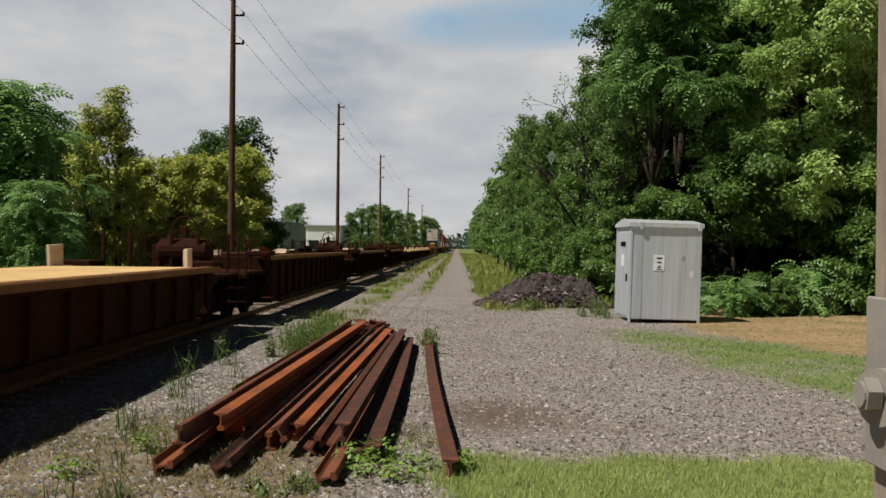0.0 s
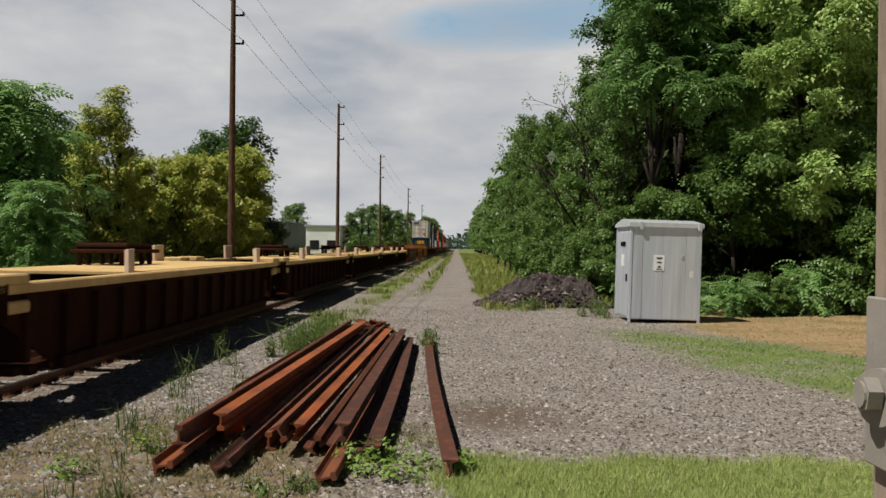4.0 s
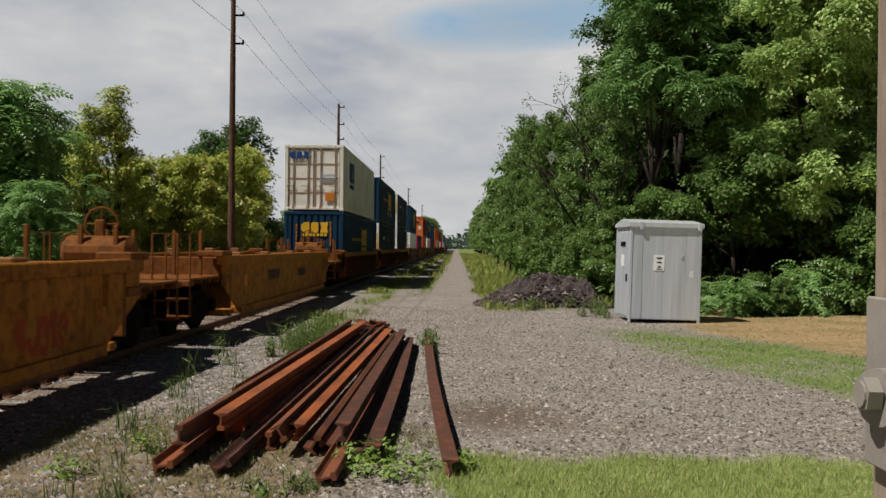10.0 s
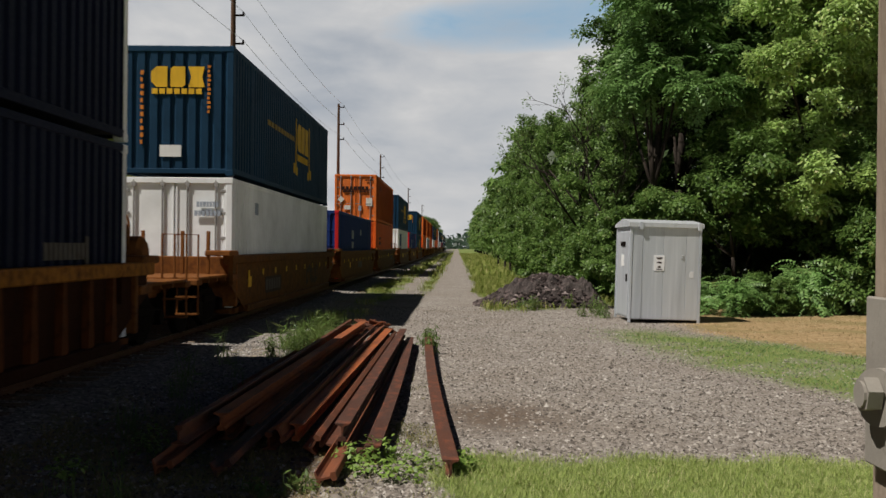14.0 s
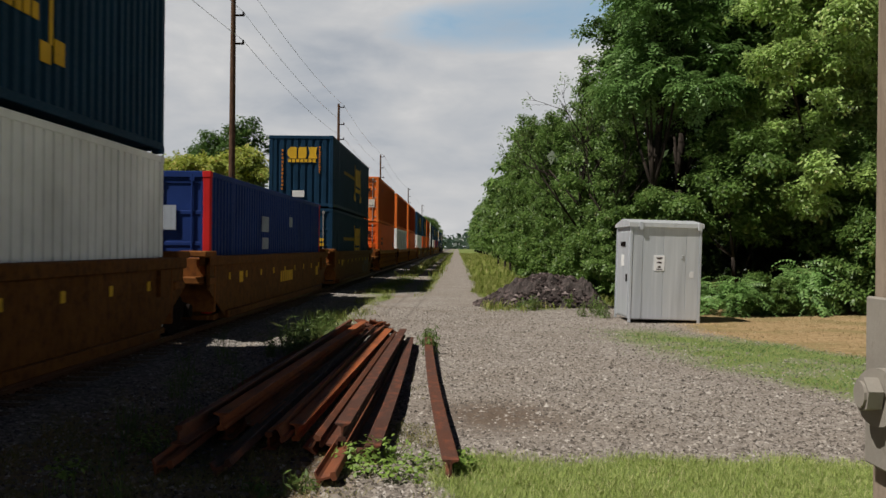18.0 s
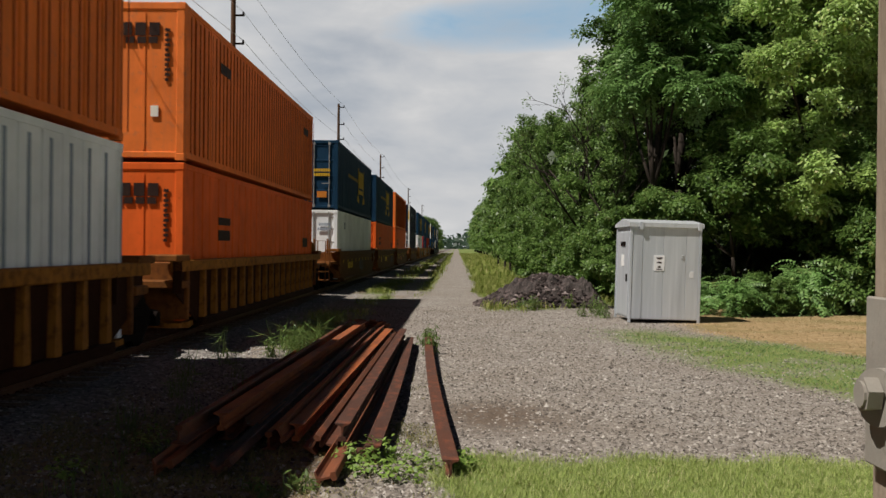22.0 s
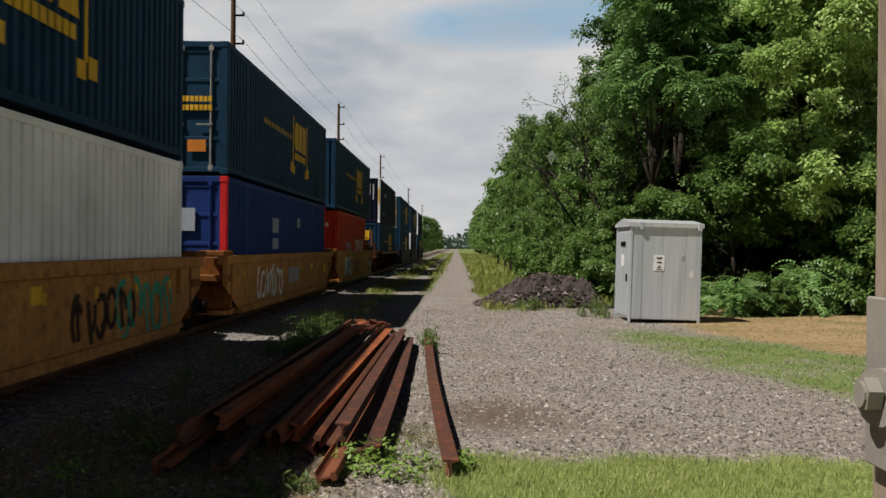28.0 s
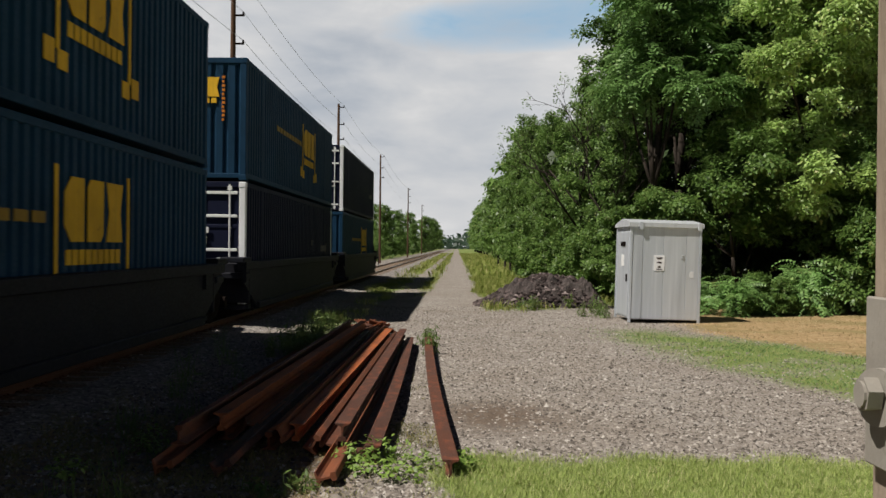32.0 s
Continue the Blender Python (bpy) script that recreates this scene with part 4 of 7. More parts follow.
BLUE_SIDE = [("logo", 9.6, 1.85, 2.1, 0.85, "sidemark"), ("text", 9.6, 1.22, 2.0, 0.2, "sidemark"), ("text", 6.0, 1.72, 4.2, 0.14, "dimmark"), ("bar", 8.3, 1.65, 0.1, 1.5, "sidemark"), ("bar", 10.9, 1.65, 0.1, 1.5, "sidemark"), ("bar", 8.05, 0.85, 0.3, 0.3, "sidemark"), ("bar", 8.45, 0.78, 0.3, 0.25, "sidemark"), ("bar", 10.75, 0.78, 0.3, 0.25, "sidemark"), ("bar", 11.15, 0.85, 0.3, 0.3, "sidemark")]
BLUE_CORR = [("logo", 0.05, 2.2, 1.2, 0.46, YM), ("text", 0.05, 1.88, 1.15, 0.12, YM), ("column", -0.75, 1.55, 0.07, 1.7, OM), ("column", 0.75, 1.95, 0.07, 1.1, OM), ("bar", -0.1, 0.55, 0.48, 0.26, WM)]
BLUE_DOOR = [("logo", -0.65, 2.45, 0.85, 0.3, YM), ("text", -0.65, 1.62, 0.7, 0.1, YM), ("text", -0.65, 1.46, 0.7, 0.1, YM), ("text", 0.62, 1.64, 0.7, 0.12, YM), ("text", 0.62, 1.45, 0.7, 0.12, YM), ("bar", 0.62, 0.62, 0.4, 0.26, OM), ("bar", -0.65, 0.55, 0.45, 0.3, WM)]
WHITE_DOOR = [("logo", -0.65, 2.45, 0.85, 0.3, BMK), ("text", 0.62, 1.55, 0.7, 0.1, "greymark"), ("text", 0.62, 1.38, 0.7, 0.1, "greymark"), ("bar", 0.7, 0.62, 0.4, 0.36, OM)]
WHITE_SIDE = [("logo", 3.4, 1.9, 2.0, 0.95, BMK), ("text", 3.4, 1.25, 1.8, 0.2, BMK)]
WHITE_SIDE_LOW = [("logo", 3.3, 1.95, 2.4, 1.1, BMK), ("text", 3.3, 1.2, 2.2, 0.24, BMK)]
WHITE_CORR = [("logo", 0.0, 2.1, 1.25, 0.48, BMK), ("text", 0.0, 1.75, 1.1, 0.12, "greymark")]
UMAX = [("diamond", -0.8, 1.95, 0.45, 0.45, WM), ("text", -0.1, 2.15, 0.55, 0.12, WM), ("diamond", 0.33, 2.15, 0.22, 0.28, WM), ("column", 0.62, 2.15, 0.09, 0.75, WM), ("column", 0.85, 2.0, 0.09, 1.05, WM), ("bar", 1.2, 1.75, 0.09, 1.0, YM)]
UMAX_SIDE = [("text", 4.4, 1.95, 1.5, 0.2, "greymark"), ("bar", 8.2, 1.9, 0.12, 0.3, "greymark"), ("text", 3.2, 0.7, 0.8, 0.14, "greymark")]
BARS = [("text", 0.1, 1.75, 0.7, 0.14, WM), ("text", 0.1, 1.52, 0.6, 0.16, WM), ("diamond", 0.2, 0.8, 0.55, 0.55, WM)]
BARS_SIDE = [("text", 13.2, 1.3, 1.3, 0.22, "fademark"), ("bar", 10.4, 1.5, 0.14, 0.2, "fademark"), ("bar", 13.9, 1.3, 0.1, 0.4, "fademark")]
ORANGE_END = [("text", 0.0, 2.05, 1.7, 0.22, KM), ("bar", -0.45, 1.86, 0.65, 0.09, KM), ("text", 0.5, 1.86, 0.55, 0.09, KM), ("text", 0.85, 2.55, 0.5, 0.09, KM), ("diamond", -0.9, 1.35, 0.42, 0.42, "cream"), ("bar", 0.85, 1.2, 0.38, 0.5, "cream"), ("bar", -0.5, 0.85, 0.4, 0.26, "cream"), ("bar", 0.28, 0.8, 0.18, 0.32, "greymark")]
ORANGE_SMOOTH = [("text", 0.0, 2.4, 1.8, 0.24, KM), ("text", 0.1, 2.2, 1.5, 0.12, KM), ("diamond", -0.55, 1.7, 0.42, 0.42, "cream"), ("bar", 0.75, 0.9, 0.14, 0.2, "cream"), ("column", 0.98, 1.95, 0.09, 1.0, KM)]
ORANGE_LOW = [("text", 0.0, 2.25, 1.7, 0.22, KM), ("text", 0.1, 2.05, 1.6, 0.1, KM)]
# thin dark bars paint rib shade and grime; the two wider ones are markings
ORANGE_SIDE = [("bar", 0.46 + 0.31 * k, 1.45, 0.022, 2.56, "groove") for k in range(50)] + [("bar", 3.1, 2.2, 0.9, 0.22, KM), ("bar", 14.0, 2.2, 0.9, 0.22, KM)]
ORANGE_SIDE_LOW = [("bar", 3.1, 1.6, 1.0, 0.22, KM), ("bar", 3.1, 1.9, 1.0, 0.16, KM), ("bar", 14.0, 1.5, 0.9, 0.3, KM)]
VIOLET_DOOR = [("diamond", -0.75, 1.85, 0.55, 0.45, WM), ("bar", 0.3, 1.95, 0.6, 0.5, "greymark"), ("text", 0.35, 0.75, 0.6, 0.5, WM), ("bar", -0.6, 0.8, 0.5, 0.25, "greymark")]
VIOLET_SIDE = [("text", 5.6, 1.95, 0.9, 0.4, "greymark"), ("text", 5.6, 1.45, 0.8, 0.3, "greymark"), ("text", 9.4, 2.1, 0.5, 0.3, "greymark"), ("text", 11.8, 0.75, 2.4, 0.55, WM), ("text", 9.4, 0.75, 1.8, 0.5, "redpost"), ("bar", 15.0, 1.0, 0.35, 0.3, WM)]
RED_SIDE = [("scrawl", 4.0, 1.30, 2.2, 0.5, "greymark"), ("scrawl", 8.6, 1.42, 3.6, 0.62, WM)]

KINDS = {
    "blue_corr": dict(body="blue", front="corr", mark=BLUE_CORR, side_mark=BLUE_SIDE, label="dark blue corrugated steel container with yellow block logo"),
    "blue_door": dict(body="blue", front="door", mark=BLUE_DOOR, side_mark=BLUE_SIDE, label="dark blue container with panelled doors and yellow markings"),
    "white_door": dict(body="cream", front="door", mark=WHITE_DOOR, side_mark=WHITE_SIDE, label="rust-streaked white container with panelled doors and blue logo"),
    "white_door_low": dict(body="white", front="door", mark=WHITE_DOOR, side_mark=WHITE_SIDE_LOW, label="white container with doors and large blue side logo"),
    "white_plain": dict(body="white", front="flatdoor", mark=[("text", 0.75, 2.3, 0.5, 0.12, "greymark"), ("text", 0.75, 2.1, 0.6, 0.12, "greymark")], side_mark=[("bar", 2.6, 2.3, 0.35, 0.3, "greymark")], label="plain white container with smooth doors, bottom of a stack"),
    "white_corr": dict(body="white", front="corr", mark=WHITE_CORR, side_mark=WHITE_SIDE_LOW, label="white corrugated container with large blue block logo"),
    # upright grey side bars: groove shade put into colour
    "white_ribs": dict(body="white", front="smooth", mark=[("column", -0.2, 2.0, 0.1, 1.0, "greymark"), ("column", 0.05, 1.9, 0.1, 1.2, "greymark")], side_mark=[("bar", 0.75 + 0.61 * k, 1.45, 0.07, 2.5, "rib_shade") for k in range(25)], ribs="ribs", label="white container with widely spaced upright side ribs"),
    "umax": dict(body="navy", front="corr", posts="white", mark=UMAX, side_mark=UMAX_SIDE, label="navy corrugated container with white corner posts and markings"),
    "bars": dict(body="navy", front="bars", posts="white", mark=BARS, side_mark=BARS_SIDE, label="navy container with white-barred doors and corner posts"),
    "violet": dict(body="violet", front="door", posts="redpost", mark=VIOLET_DOOR, side_mark=VIOLET_SIDE, label="violet blue container with red corner posts and white lettering bars"),
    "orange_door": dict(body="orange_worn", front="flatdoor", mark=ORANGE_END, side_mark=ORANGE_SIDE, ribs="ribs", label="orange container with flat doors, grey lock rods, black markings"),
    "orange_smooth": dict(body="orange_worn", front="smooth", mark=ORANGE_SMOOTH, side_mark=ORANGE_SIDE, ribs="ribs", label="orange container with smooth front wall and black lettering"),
    "orange_low": dict(body="orange", front="hdoor", mark=ORANGE_LOW, side_mark=ORANGE_SIDE_LOW, ribs="ribs", label="orange container with horizontally ridged doors, bottom of stack"),
    "orange_plain": dict(body="orange", front="smooth", mark=ORANGE_SMOOTH, side_mark=ORANGE_SIDE_LOW, ribs="ribs", label="orange container with smooth front wall, bottom of stack"),
    "red_low": dict(body="red", front="door", mark=[("text", 0.6, 2.3, 0.6, 0.15, WM), ("text", 0.6, 0.9, 0.6, 0.3, WM)], side_mark=RED_SIDE, CL=11.8, label="short red container with pale graffiti along its side"),
}


# stacks: front of the container along the train, top, bottom
STACKS = [
    (243.7, "white_door", "blue_corr"), (263.0, "blue_corr", "umax"), (281.7, "umax", "bars"),
    (303.9, "blue_corr", "white_plain"), (322.9, None, "violet"), (341.6, "orange_door", "orange_low"),
    (364.3, "blue_corr", "white_corr"), (382.8, None, "violet"), (401.8, "blue_corr", "blue_door"),
    (424.1, "orange_door", "orange_low"), (443.1, "orange_smooth", "white_ribs"), (461.7, "orange_smooth", "orange_plain"),
    (484.2, "blue_door", "white_plain"), (503.2, "blue_door", "orange_low"), (521.9, "orange_smooth", "orange_low"),
    (545.0, "umax", "bars"), (567.4, "blue_door", "white_door_low"), (586.2, "blue_door", "violet"), (604.6, "blue_corr", "red_low"),
    (627.4, "umax", "blue_corr"), (649.9, "blue_door", "blue_corr"), (668.8, "blue_corr", "bars"), (688.0, "bars", "blue_corr"),
]
# car sets: stack numbers, paint, whether the sides are ribbed
SETS = [((0, 1, 2), "redcar", True), ((3, 4, 5), "dullcar", False), ((6, 7, 8), "dullcar", False), ((9, 10, 11), "yellowcar", True), ((12, 13, 14), "dullcar", False),
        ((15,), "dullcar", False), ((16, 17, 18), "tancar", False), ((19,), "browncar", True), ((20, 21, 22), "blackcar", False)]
LOW = {19: 1.38, 20: 1.38, 21: 1.38, 22: 1.38}


def unit(sf, style, ribbed, first, last, tall=None, label="", reach0=3.2, reach1=3.2, well=CL + 0.3):
    """A car unit with its well from sf - 0.15; first and last tell whether its ends carry couplers."""
    tall = tall or (1.48 if ribbed else 1.54)
    w0, w1 = 0.0, well
    car = well_car(sf - 0.15, 0, w0, w1, style, label=label, graffiti=0 if ribbed else -1, tall=tall)
    end = M["endsteel"] if style in ("yellowcar", "dullcar", "redcar", "tancar") else M[style]
    car_end(car, w0, -1, reach0 if first else 1.2, end, first, tall, brake=first)
    car_end(car, w1, 1, reach1 if last else 1.2, end, last, tall)
    if not last:
        truck(car, w1 + 1.13)
    if not ribbed and style in ("dullcar", "tancar") and well > 15:
        for k in range(9):
            y = 1.3 + (well - 2.6) * k / 8
            part("reflector", cached(("reflector", round(y, 2)), lambda: Geo().box(CAR_W - 0.072, CAR_W - 0.062, y - 0.07, y + 0.07, 1.02, 1.17).mesh("reflector", M["sidemark"])), car, "worn yellow reflector")
    return car


def car_marks(car, marks, tall):
    """Stencils, plates and graffiti on the near side of a car: bars and strokes."""
    for kind, y, z, w, h, mat in marks:
        g = Geo()
        x = CAR_W - (0.07 if kind != "chord" else 0.0)
        if kind in ("tag", "text"):
            x += 0.003
        if kind == "tag":
            scrawl(g, x + 0.002, y - w / 2, z - h / 2, w, h, int(y * 10 + w * 7), 0.11)
        elif kind == "text":
            for k in range(6):
                g.box(x, x + 0.004, y - w / 2 + k * w / 6, y - w / 2 + (k + 0.72) * w / 6, z - h / 2, z + h / 2)
        else:
            g.box(x, x + 0.004, y - w / 2, y + w / 2, z - h / 2, z + h / 2)
        q = part({"text": "lettering", "tag": "graffiti"}.get(kind, "marking"), g.mesh("marking", M[mat]), car)
        if kind in ("text", "tag"):
            tagged(q, kind="stuff")


CAR_MARKS = {
    3: [("bar", 4.3, 0.75, 2.2, 0.42, "blackmark"), ("text", 4.3, 0.75, 2.0, 0.28, "fademark"), ("bar", 1.4, 0.9, 0.35, 0.25, "yellowmark"), ("tag", 11.0, 0.8, 2.4, 0.6, "blackmark")],
    4: [("bar", 3.6, 0.9, 0.4, 0.25, "yellowmark"), ("text", 8.0, 0.85, 1.8, 0.3, "fademark")],
    5: [("text", 12.4, 0.95, 2.2, 0.32, "fademark"), ("bar", 9.2, 1.15, 0.4, 0.22, "yellowmark"), ("bar", 15.2, 0.55, 0.5, 0.4, "fademark")],
    6: [("text", 5.0, 0.95, 2.0, 0.3, "yellowmark"), ("bar", 2.0, 1.0, 0.35, 0.25, "yellowmark"), ("bar", 9.0, 0.95, 0.35, 0.25, "yellowmark")],
    7: [("bar", 2.4, 1.05, 0.35, 0.25, "yellowmark"), ("text", 8.2, 0.9, 2.0, 0.3, "yellowmark"), ("bar", 14.0, 0.9, 0.5, 0.3, "yellowmark")],
    8: [("bar", 2.4, 1.05, 0.35, 0.25, "yellowmark"), ("tag", 12.6, 0.75, 3.0, 0.7, "fademark")],
    12: [("text", 4.0, 0.9, 2.0, 0.28, "yellowmark"), ("tag", 9.0, 0.8, 2.2, 0.5, "fademark")],
    13: [("bar", 3.0, 0.9, 0.5, 0.3, "yellowmark"), ("text", 7.0, 0.9, 1.8, 0.28, "yellowmark"), ("text", 12.5, 0.8, 1.8, 0.4, "fademark")],
    14: [("bar", 3.0, 0.9, 0.5, 0.3, "yellowmark"), ("tag", 6.0, 0.8, 1.6, 0.4, "orangemark"), ("bar", 9.8, 0.95, 0.4, 0.3, "yellowmark")],
    16: [("tag", 4.6, 0.8, 3.2, 0.85, "blackmark"), ("tag", 5.4, 0.75, 4.6, 0.8, "greymark"), ("tag", 13.2, 0.8, 2.6, 0.8, "greenmark"), ("bar", 1.2, 0.95, 0.4, 0.4, "yellowmark"), ("tag", 11.5, 0.8, 2.4, 0.6, "blackmark"), ("bar", 9.3, 1.15, 0.3, 0.22, "yellowmark")],
    17: [("tag", 4.4, 0.85, 3.4, 0.75, "whitemark"), ("text", 8.0, 0.9, 1.8, 0.45, "greymark"), ("bar", 11.5, 1.1, 0.4, 0.25, "yellowmark"), ("bar", 14.6, 0.95, 0.5, 0.3, "yellowmark")],
    18: [("bar", 3.8, 0.85, 2.2, 0.7, "greymark"), ("tag", 3.8, 0.85, 2.6, 0.85, "whitemark"), ("tag", 3.9, 0.8, 2.2, 0.7, "bluemark"), ("tag", 7.5, 0.8, 2.6, 0.65, "blackmark"), ("bar", 13.9, 0.8, 1.2, 0.55, "blackmark"), ("text", 13.9, 0.8, 1.0, 0.35, "greymark"), ("bar", 11.6, 1.2, 0.6, 0.14, "yellowmark")],
}


def chock(w, d, seed):
    """A few rough blocks of timber lying together."""
    rng = random.Random(seed)
    g = Geo()
    for k in range(4):
        a, b = rng.uniform(0, 0.5 * w), rng.uniform(0, 0.6 * d)
        h = rng.uniform(0.07, 0.17)
        o = [(b, 0.0), (b + 0.42 * d, 0.0), (b + 0.36 * d, h), (b + 0.10 * d, h * rng.uniform(0.7, 1.1))]
        g.along_x(o, a, a + rng.uniform(0.3, 0.5) * w)
    g.tube((0, 0.3 * d, 0.1), (w * 0.8, 0.6 * d, 0.13), 0.035, 7)
    return g.mesh("chock", M["creamwood"])


def build_train():
    names = {"yellowcar": "weathered yellow steel well car carrying stacked containers", "dullcar": "grimy dull yellow well car carrying containers", "browncar": "rusty brown ribbed well car carrying stacked containers", "redcar": "red-brown ribbed well car with yellow top chords", "tancar": "bleached yellow well car with sprayed graffiti", "blackcar": "black painted steel well car carrying stacked containers"}
    for nums, style, ribbed in SETS:
        for k, n in enumerate(nums):
            s, top, low = STACKS[n]
            car = unit(s, style, ribbed, k == 0, k == len(nums) - 1, LOW.get(n), label=names[style])
            if n in CAR_MARKS:
                car_marks(car, CAR_MARKS[n], 1.54)
            container(s + (1.0 if low == "red_low" else 0.0), FLOOR - RAIL_TOP + 0.0, **KINDS[low])
            if top:
                container(s, FLOOR - RAIL_TOP + CH + 0.04, **KINDS[top])
    # empty cars ahead
    for a, b, style, ribbed in ((197.6, 219.2, "yellowcar", False), (219.2, 240.7, "yellowcar", False), (175.5, 197.6, "dullcar", False)):
        car = unit(a + 3.3, style, ribbed, True, True, label="empty weathered yellow well car", reach0=3.15, reach1=3.15, well=b - a - 6.4)
        if style == "dullcar":
            car_marks(car, [("bar", 2.2, 0.8, 2.2, 0.5, "blackmark"), ("text", 2.2, 0.8, 2.0, 0.3, "fademark"), ("tag", 5.4, 0.85, 2.0, 0.5, "fademark"), ("text", 10.6, 0.95, 1.8, 0.3, "fademark"), ("bar", 4.2, 1.15, 0.4, 0.2, "orangemark")], 1.54)
        else:
            car_marks(car, [("text", 5.0, 1.0, 1.6, 0.26, "blackmark"), ("text", 9.5, 0.95, 1.4, 0.22, "blackmark"), ("bar", 1.6, 0.95, 0.3, 0.25, "orangemark"), ("tag", 12.4, 0.7, 1.4, 0.4, "groove")], 1.54)
        # inner walls and gear of the empty well
        for yy in (1.6, 4.8, 8.6, 12.0):
            q = part("container_guide", cached("guide", lambda: Geo().box(-1.36, -1.1, -0.2, 0.2, 1.45, 1.66, 0.02).box(1.12, 1.34, -0.2, 0.2, 1.45, 1.6, 0.02).mesh("container_guide", M["rustcar"])), car, "rusty container guide")
            q.matrix_basis = pose(0, yy, 0)
    for a, b in ((-22.5, -0.3), (-0.3, 21.9), (21.9, 44.4), (44.4, 66.5), (66.5, 88.0)):
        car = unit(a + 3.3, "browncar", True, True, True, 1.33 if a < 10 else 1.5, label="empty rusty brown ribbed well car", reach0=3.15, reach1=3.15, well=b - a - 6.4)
        q = part("hand_brake", cached("brake_box", lambda: Geo().box(-1.3, -1.12, 11.4, 11.62, 1.4, 1.68, 0.03).tube((-1.2, 11.36, 1.64), (-1.2, 11.7, 1.60), 0.11, 9).tube((-1.3, 11.5, 1.6), (-0.9, 11.56, 1.52), 0.04, 6).box(-1.0, -0.86, 11.44, 11.64, 1.4, 1.58, 0.02).mesh("hand_brake", M["rust_orange"])), car, "orange painted brake gear")
        if a < 10:
            fit_out(car, b - a - 6.4, 0.15)
        else:
            for x0, x1, y0, y1 in ((-1.35, -0.8, 4.0, 4.5), (-1.38, -0.9, 9.6, 10.0), (-1.35, -0.4, 13.4, 14.8)):
                q = part("chock", cached(("chock", y0), lambda: chock(x1 - x0, y1 - y0, int(y0 * 10))), car, "pale worn timber chock on the sill")
                q.matrix_basis = pose(x0, y0, 1.44, 0, 0, 20 * math.sin(5 * y0))
    joints = (88.5, 106.9, 124.0, 141.0, 158.0, 174.9)
    for k in range(5):
        shelf_unit(joints[k], joints[k + 1], k == 0, k == 4)


def shelf_unit(a, b, first, last):
    """An empty unit of the articulated car: a tan shelf along the far side, pale stakes and a folded hitch."""
    r0, r1 = (3.0 if first else 1.2), (3.0 if last else 1.2)
    L = b - a - r0 - r1
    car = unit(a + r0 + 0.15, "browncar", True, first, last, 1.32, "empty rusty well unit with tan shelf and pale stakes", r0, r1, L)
    fit_out(car, L, 0.3)
    for ob in car.children:
        if ob.name.split(".")[0] in ("top_chord", "end_cap", "end_platform"):
            ob.material_slots[0].link = "OBJECT"
            ob.material_slots[0].material = M["deck"]
    return car


def fit_out(car, L, start):
    y0, y1 = start * L, L - 0.6
    part("shelf", cached(("shelf", round(L, 2), start), lambda: Geo().box(-1.40, 1.27, y0, y1, 1.27, 1.33, 0.01).mesh("shelf", M["deck"])), car, "tan steel shelf")
    stake = cached("stake", lambda: Geo().box(-0.05, 0.05, -0.15, 0.15, 1.2, 1.74, 0.008).mesh("stake", M["creamwood"]))
    for x, y in ((-1.3, y0), (1.2, y0 - 0.15), (-1.3, y1), (1.2, y1)):
        q = part("stake", stake, car, "pale worn stake")
        q.matrix_basis = pose(x, y, 0 if x < 0 else -0.06, 3 if x < 0 else -4, 0, 25 * x)

    def hitch():
        g = Geo().box(-0.55, 0.55, -1.1, 1.1, 1.62, 1.7, 0.02)
        for sx in (-1, 1):
            for yy in (-0.9, -0.45, 0.3, 0.8):
                g.box(sx * 0.42 - 0.04, sx * 0.42 + 0.04, yy - 0.05, yy + 0.05, 1.36, 1.66, 0.01)
        g.box(-0.4, 0.4, -0.5, 1.0, 1.7, 1.82, 0.03)
        g.tube((-0.5, -0.8, 1.76), (0.5, -0.8, 1.76), 0.07, 10)
        g.tube((-0.45, 1.0, 1.75), (-0.45, 1.9, 1.95), 0.03, 6)
        return g.mesh("hitch", M["browncar"])
    h = part("hitch", cached("hitch", hitch), car, "folded rusty hitch")
    h.matrix_basis = pose(-0.75, 0.5 * (y0 + y1), -0.05)


build_train()
# ---------------- pile of old rails ----------------
def rust_mat():
    m, nt, b, li = material("rusted_rail_steel")
    c = coords(nt)
    info = nt.nodes.new("ShaderNodeObjectInfo")
    base = ramp(nt, info.outputs["Random"], [(0.0, (0.04, 0.022, 0.018)), (0.45, (0.085, 0.036, 0.024)), (0.78, (0.19, 0.062, 0.027)), (1.0, (0.42, 0.115, 0.033))])
    n = noise_tex(nt, coords(nt, "Object", (1.0, 0.25, 1.0)), 5.0, 8, 0.65)
    f = noise_tex(nt, c, 90.0, 5)
    col = mixed(nt, ramp(nt, n, [(0.40, 0.0), (0.68, 0.75)]), base, (0.065, 0.036, 0.028))
    col = mixed(nt, ramp(nt, f, [(0.5, 0.0), (0.8, 0.5)]), col, (0.24, 0.10, 0.055))
    flake = noise_tex(nt, coords(nt, "Object", (1.0, 0.5, 1.0)), 9.0, 7, 0.6)
    col = mixed(nt, ramp(nt, flake, [(0.5, 0.0), (0.7, 0.6)]), col, (0.25, 0.075, 0.036))
    li(col, b.inputs["Base Color"])
    b.inputs["Roughness"].default_value = 0.72
    b.inputs["Specular IOR Level"].default_value = 0.2
    bumped(nt, b, f, 0.35, 0.004)
    return m


M["rust"] = rust_mat()
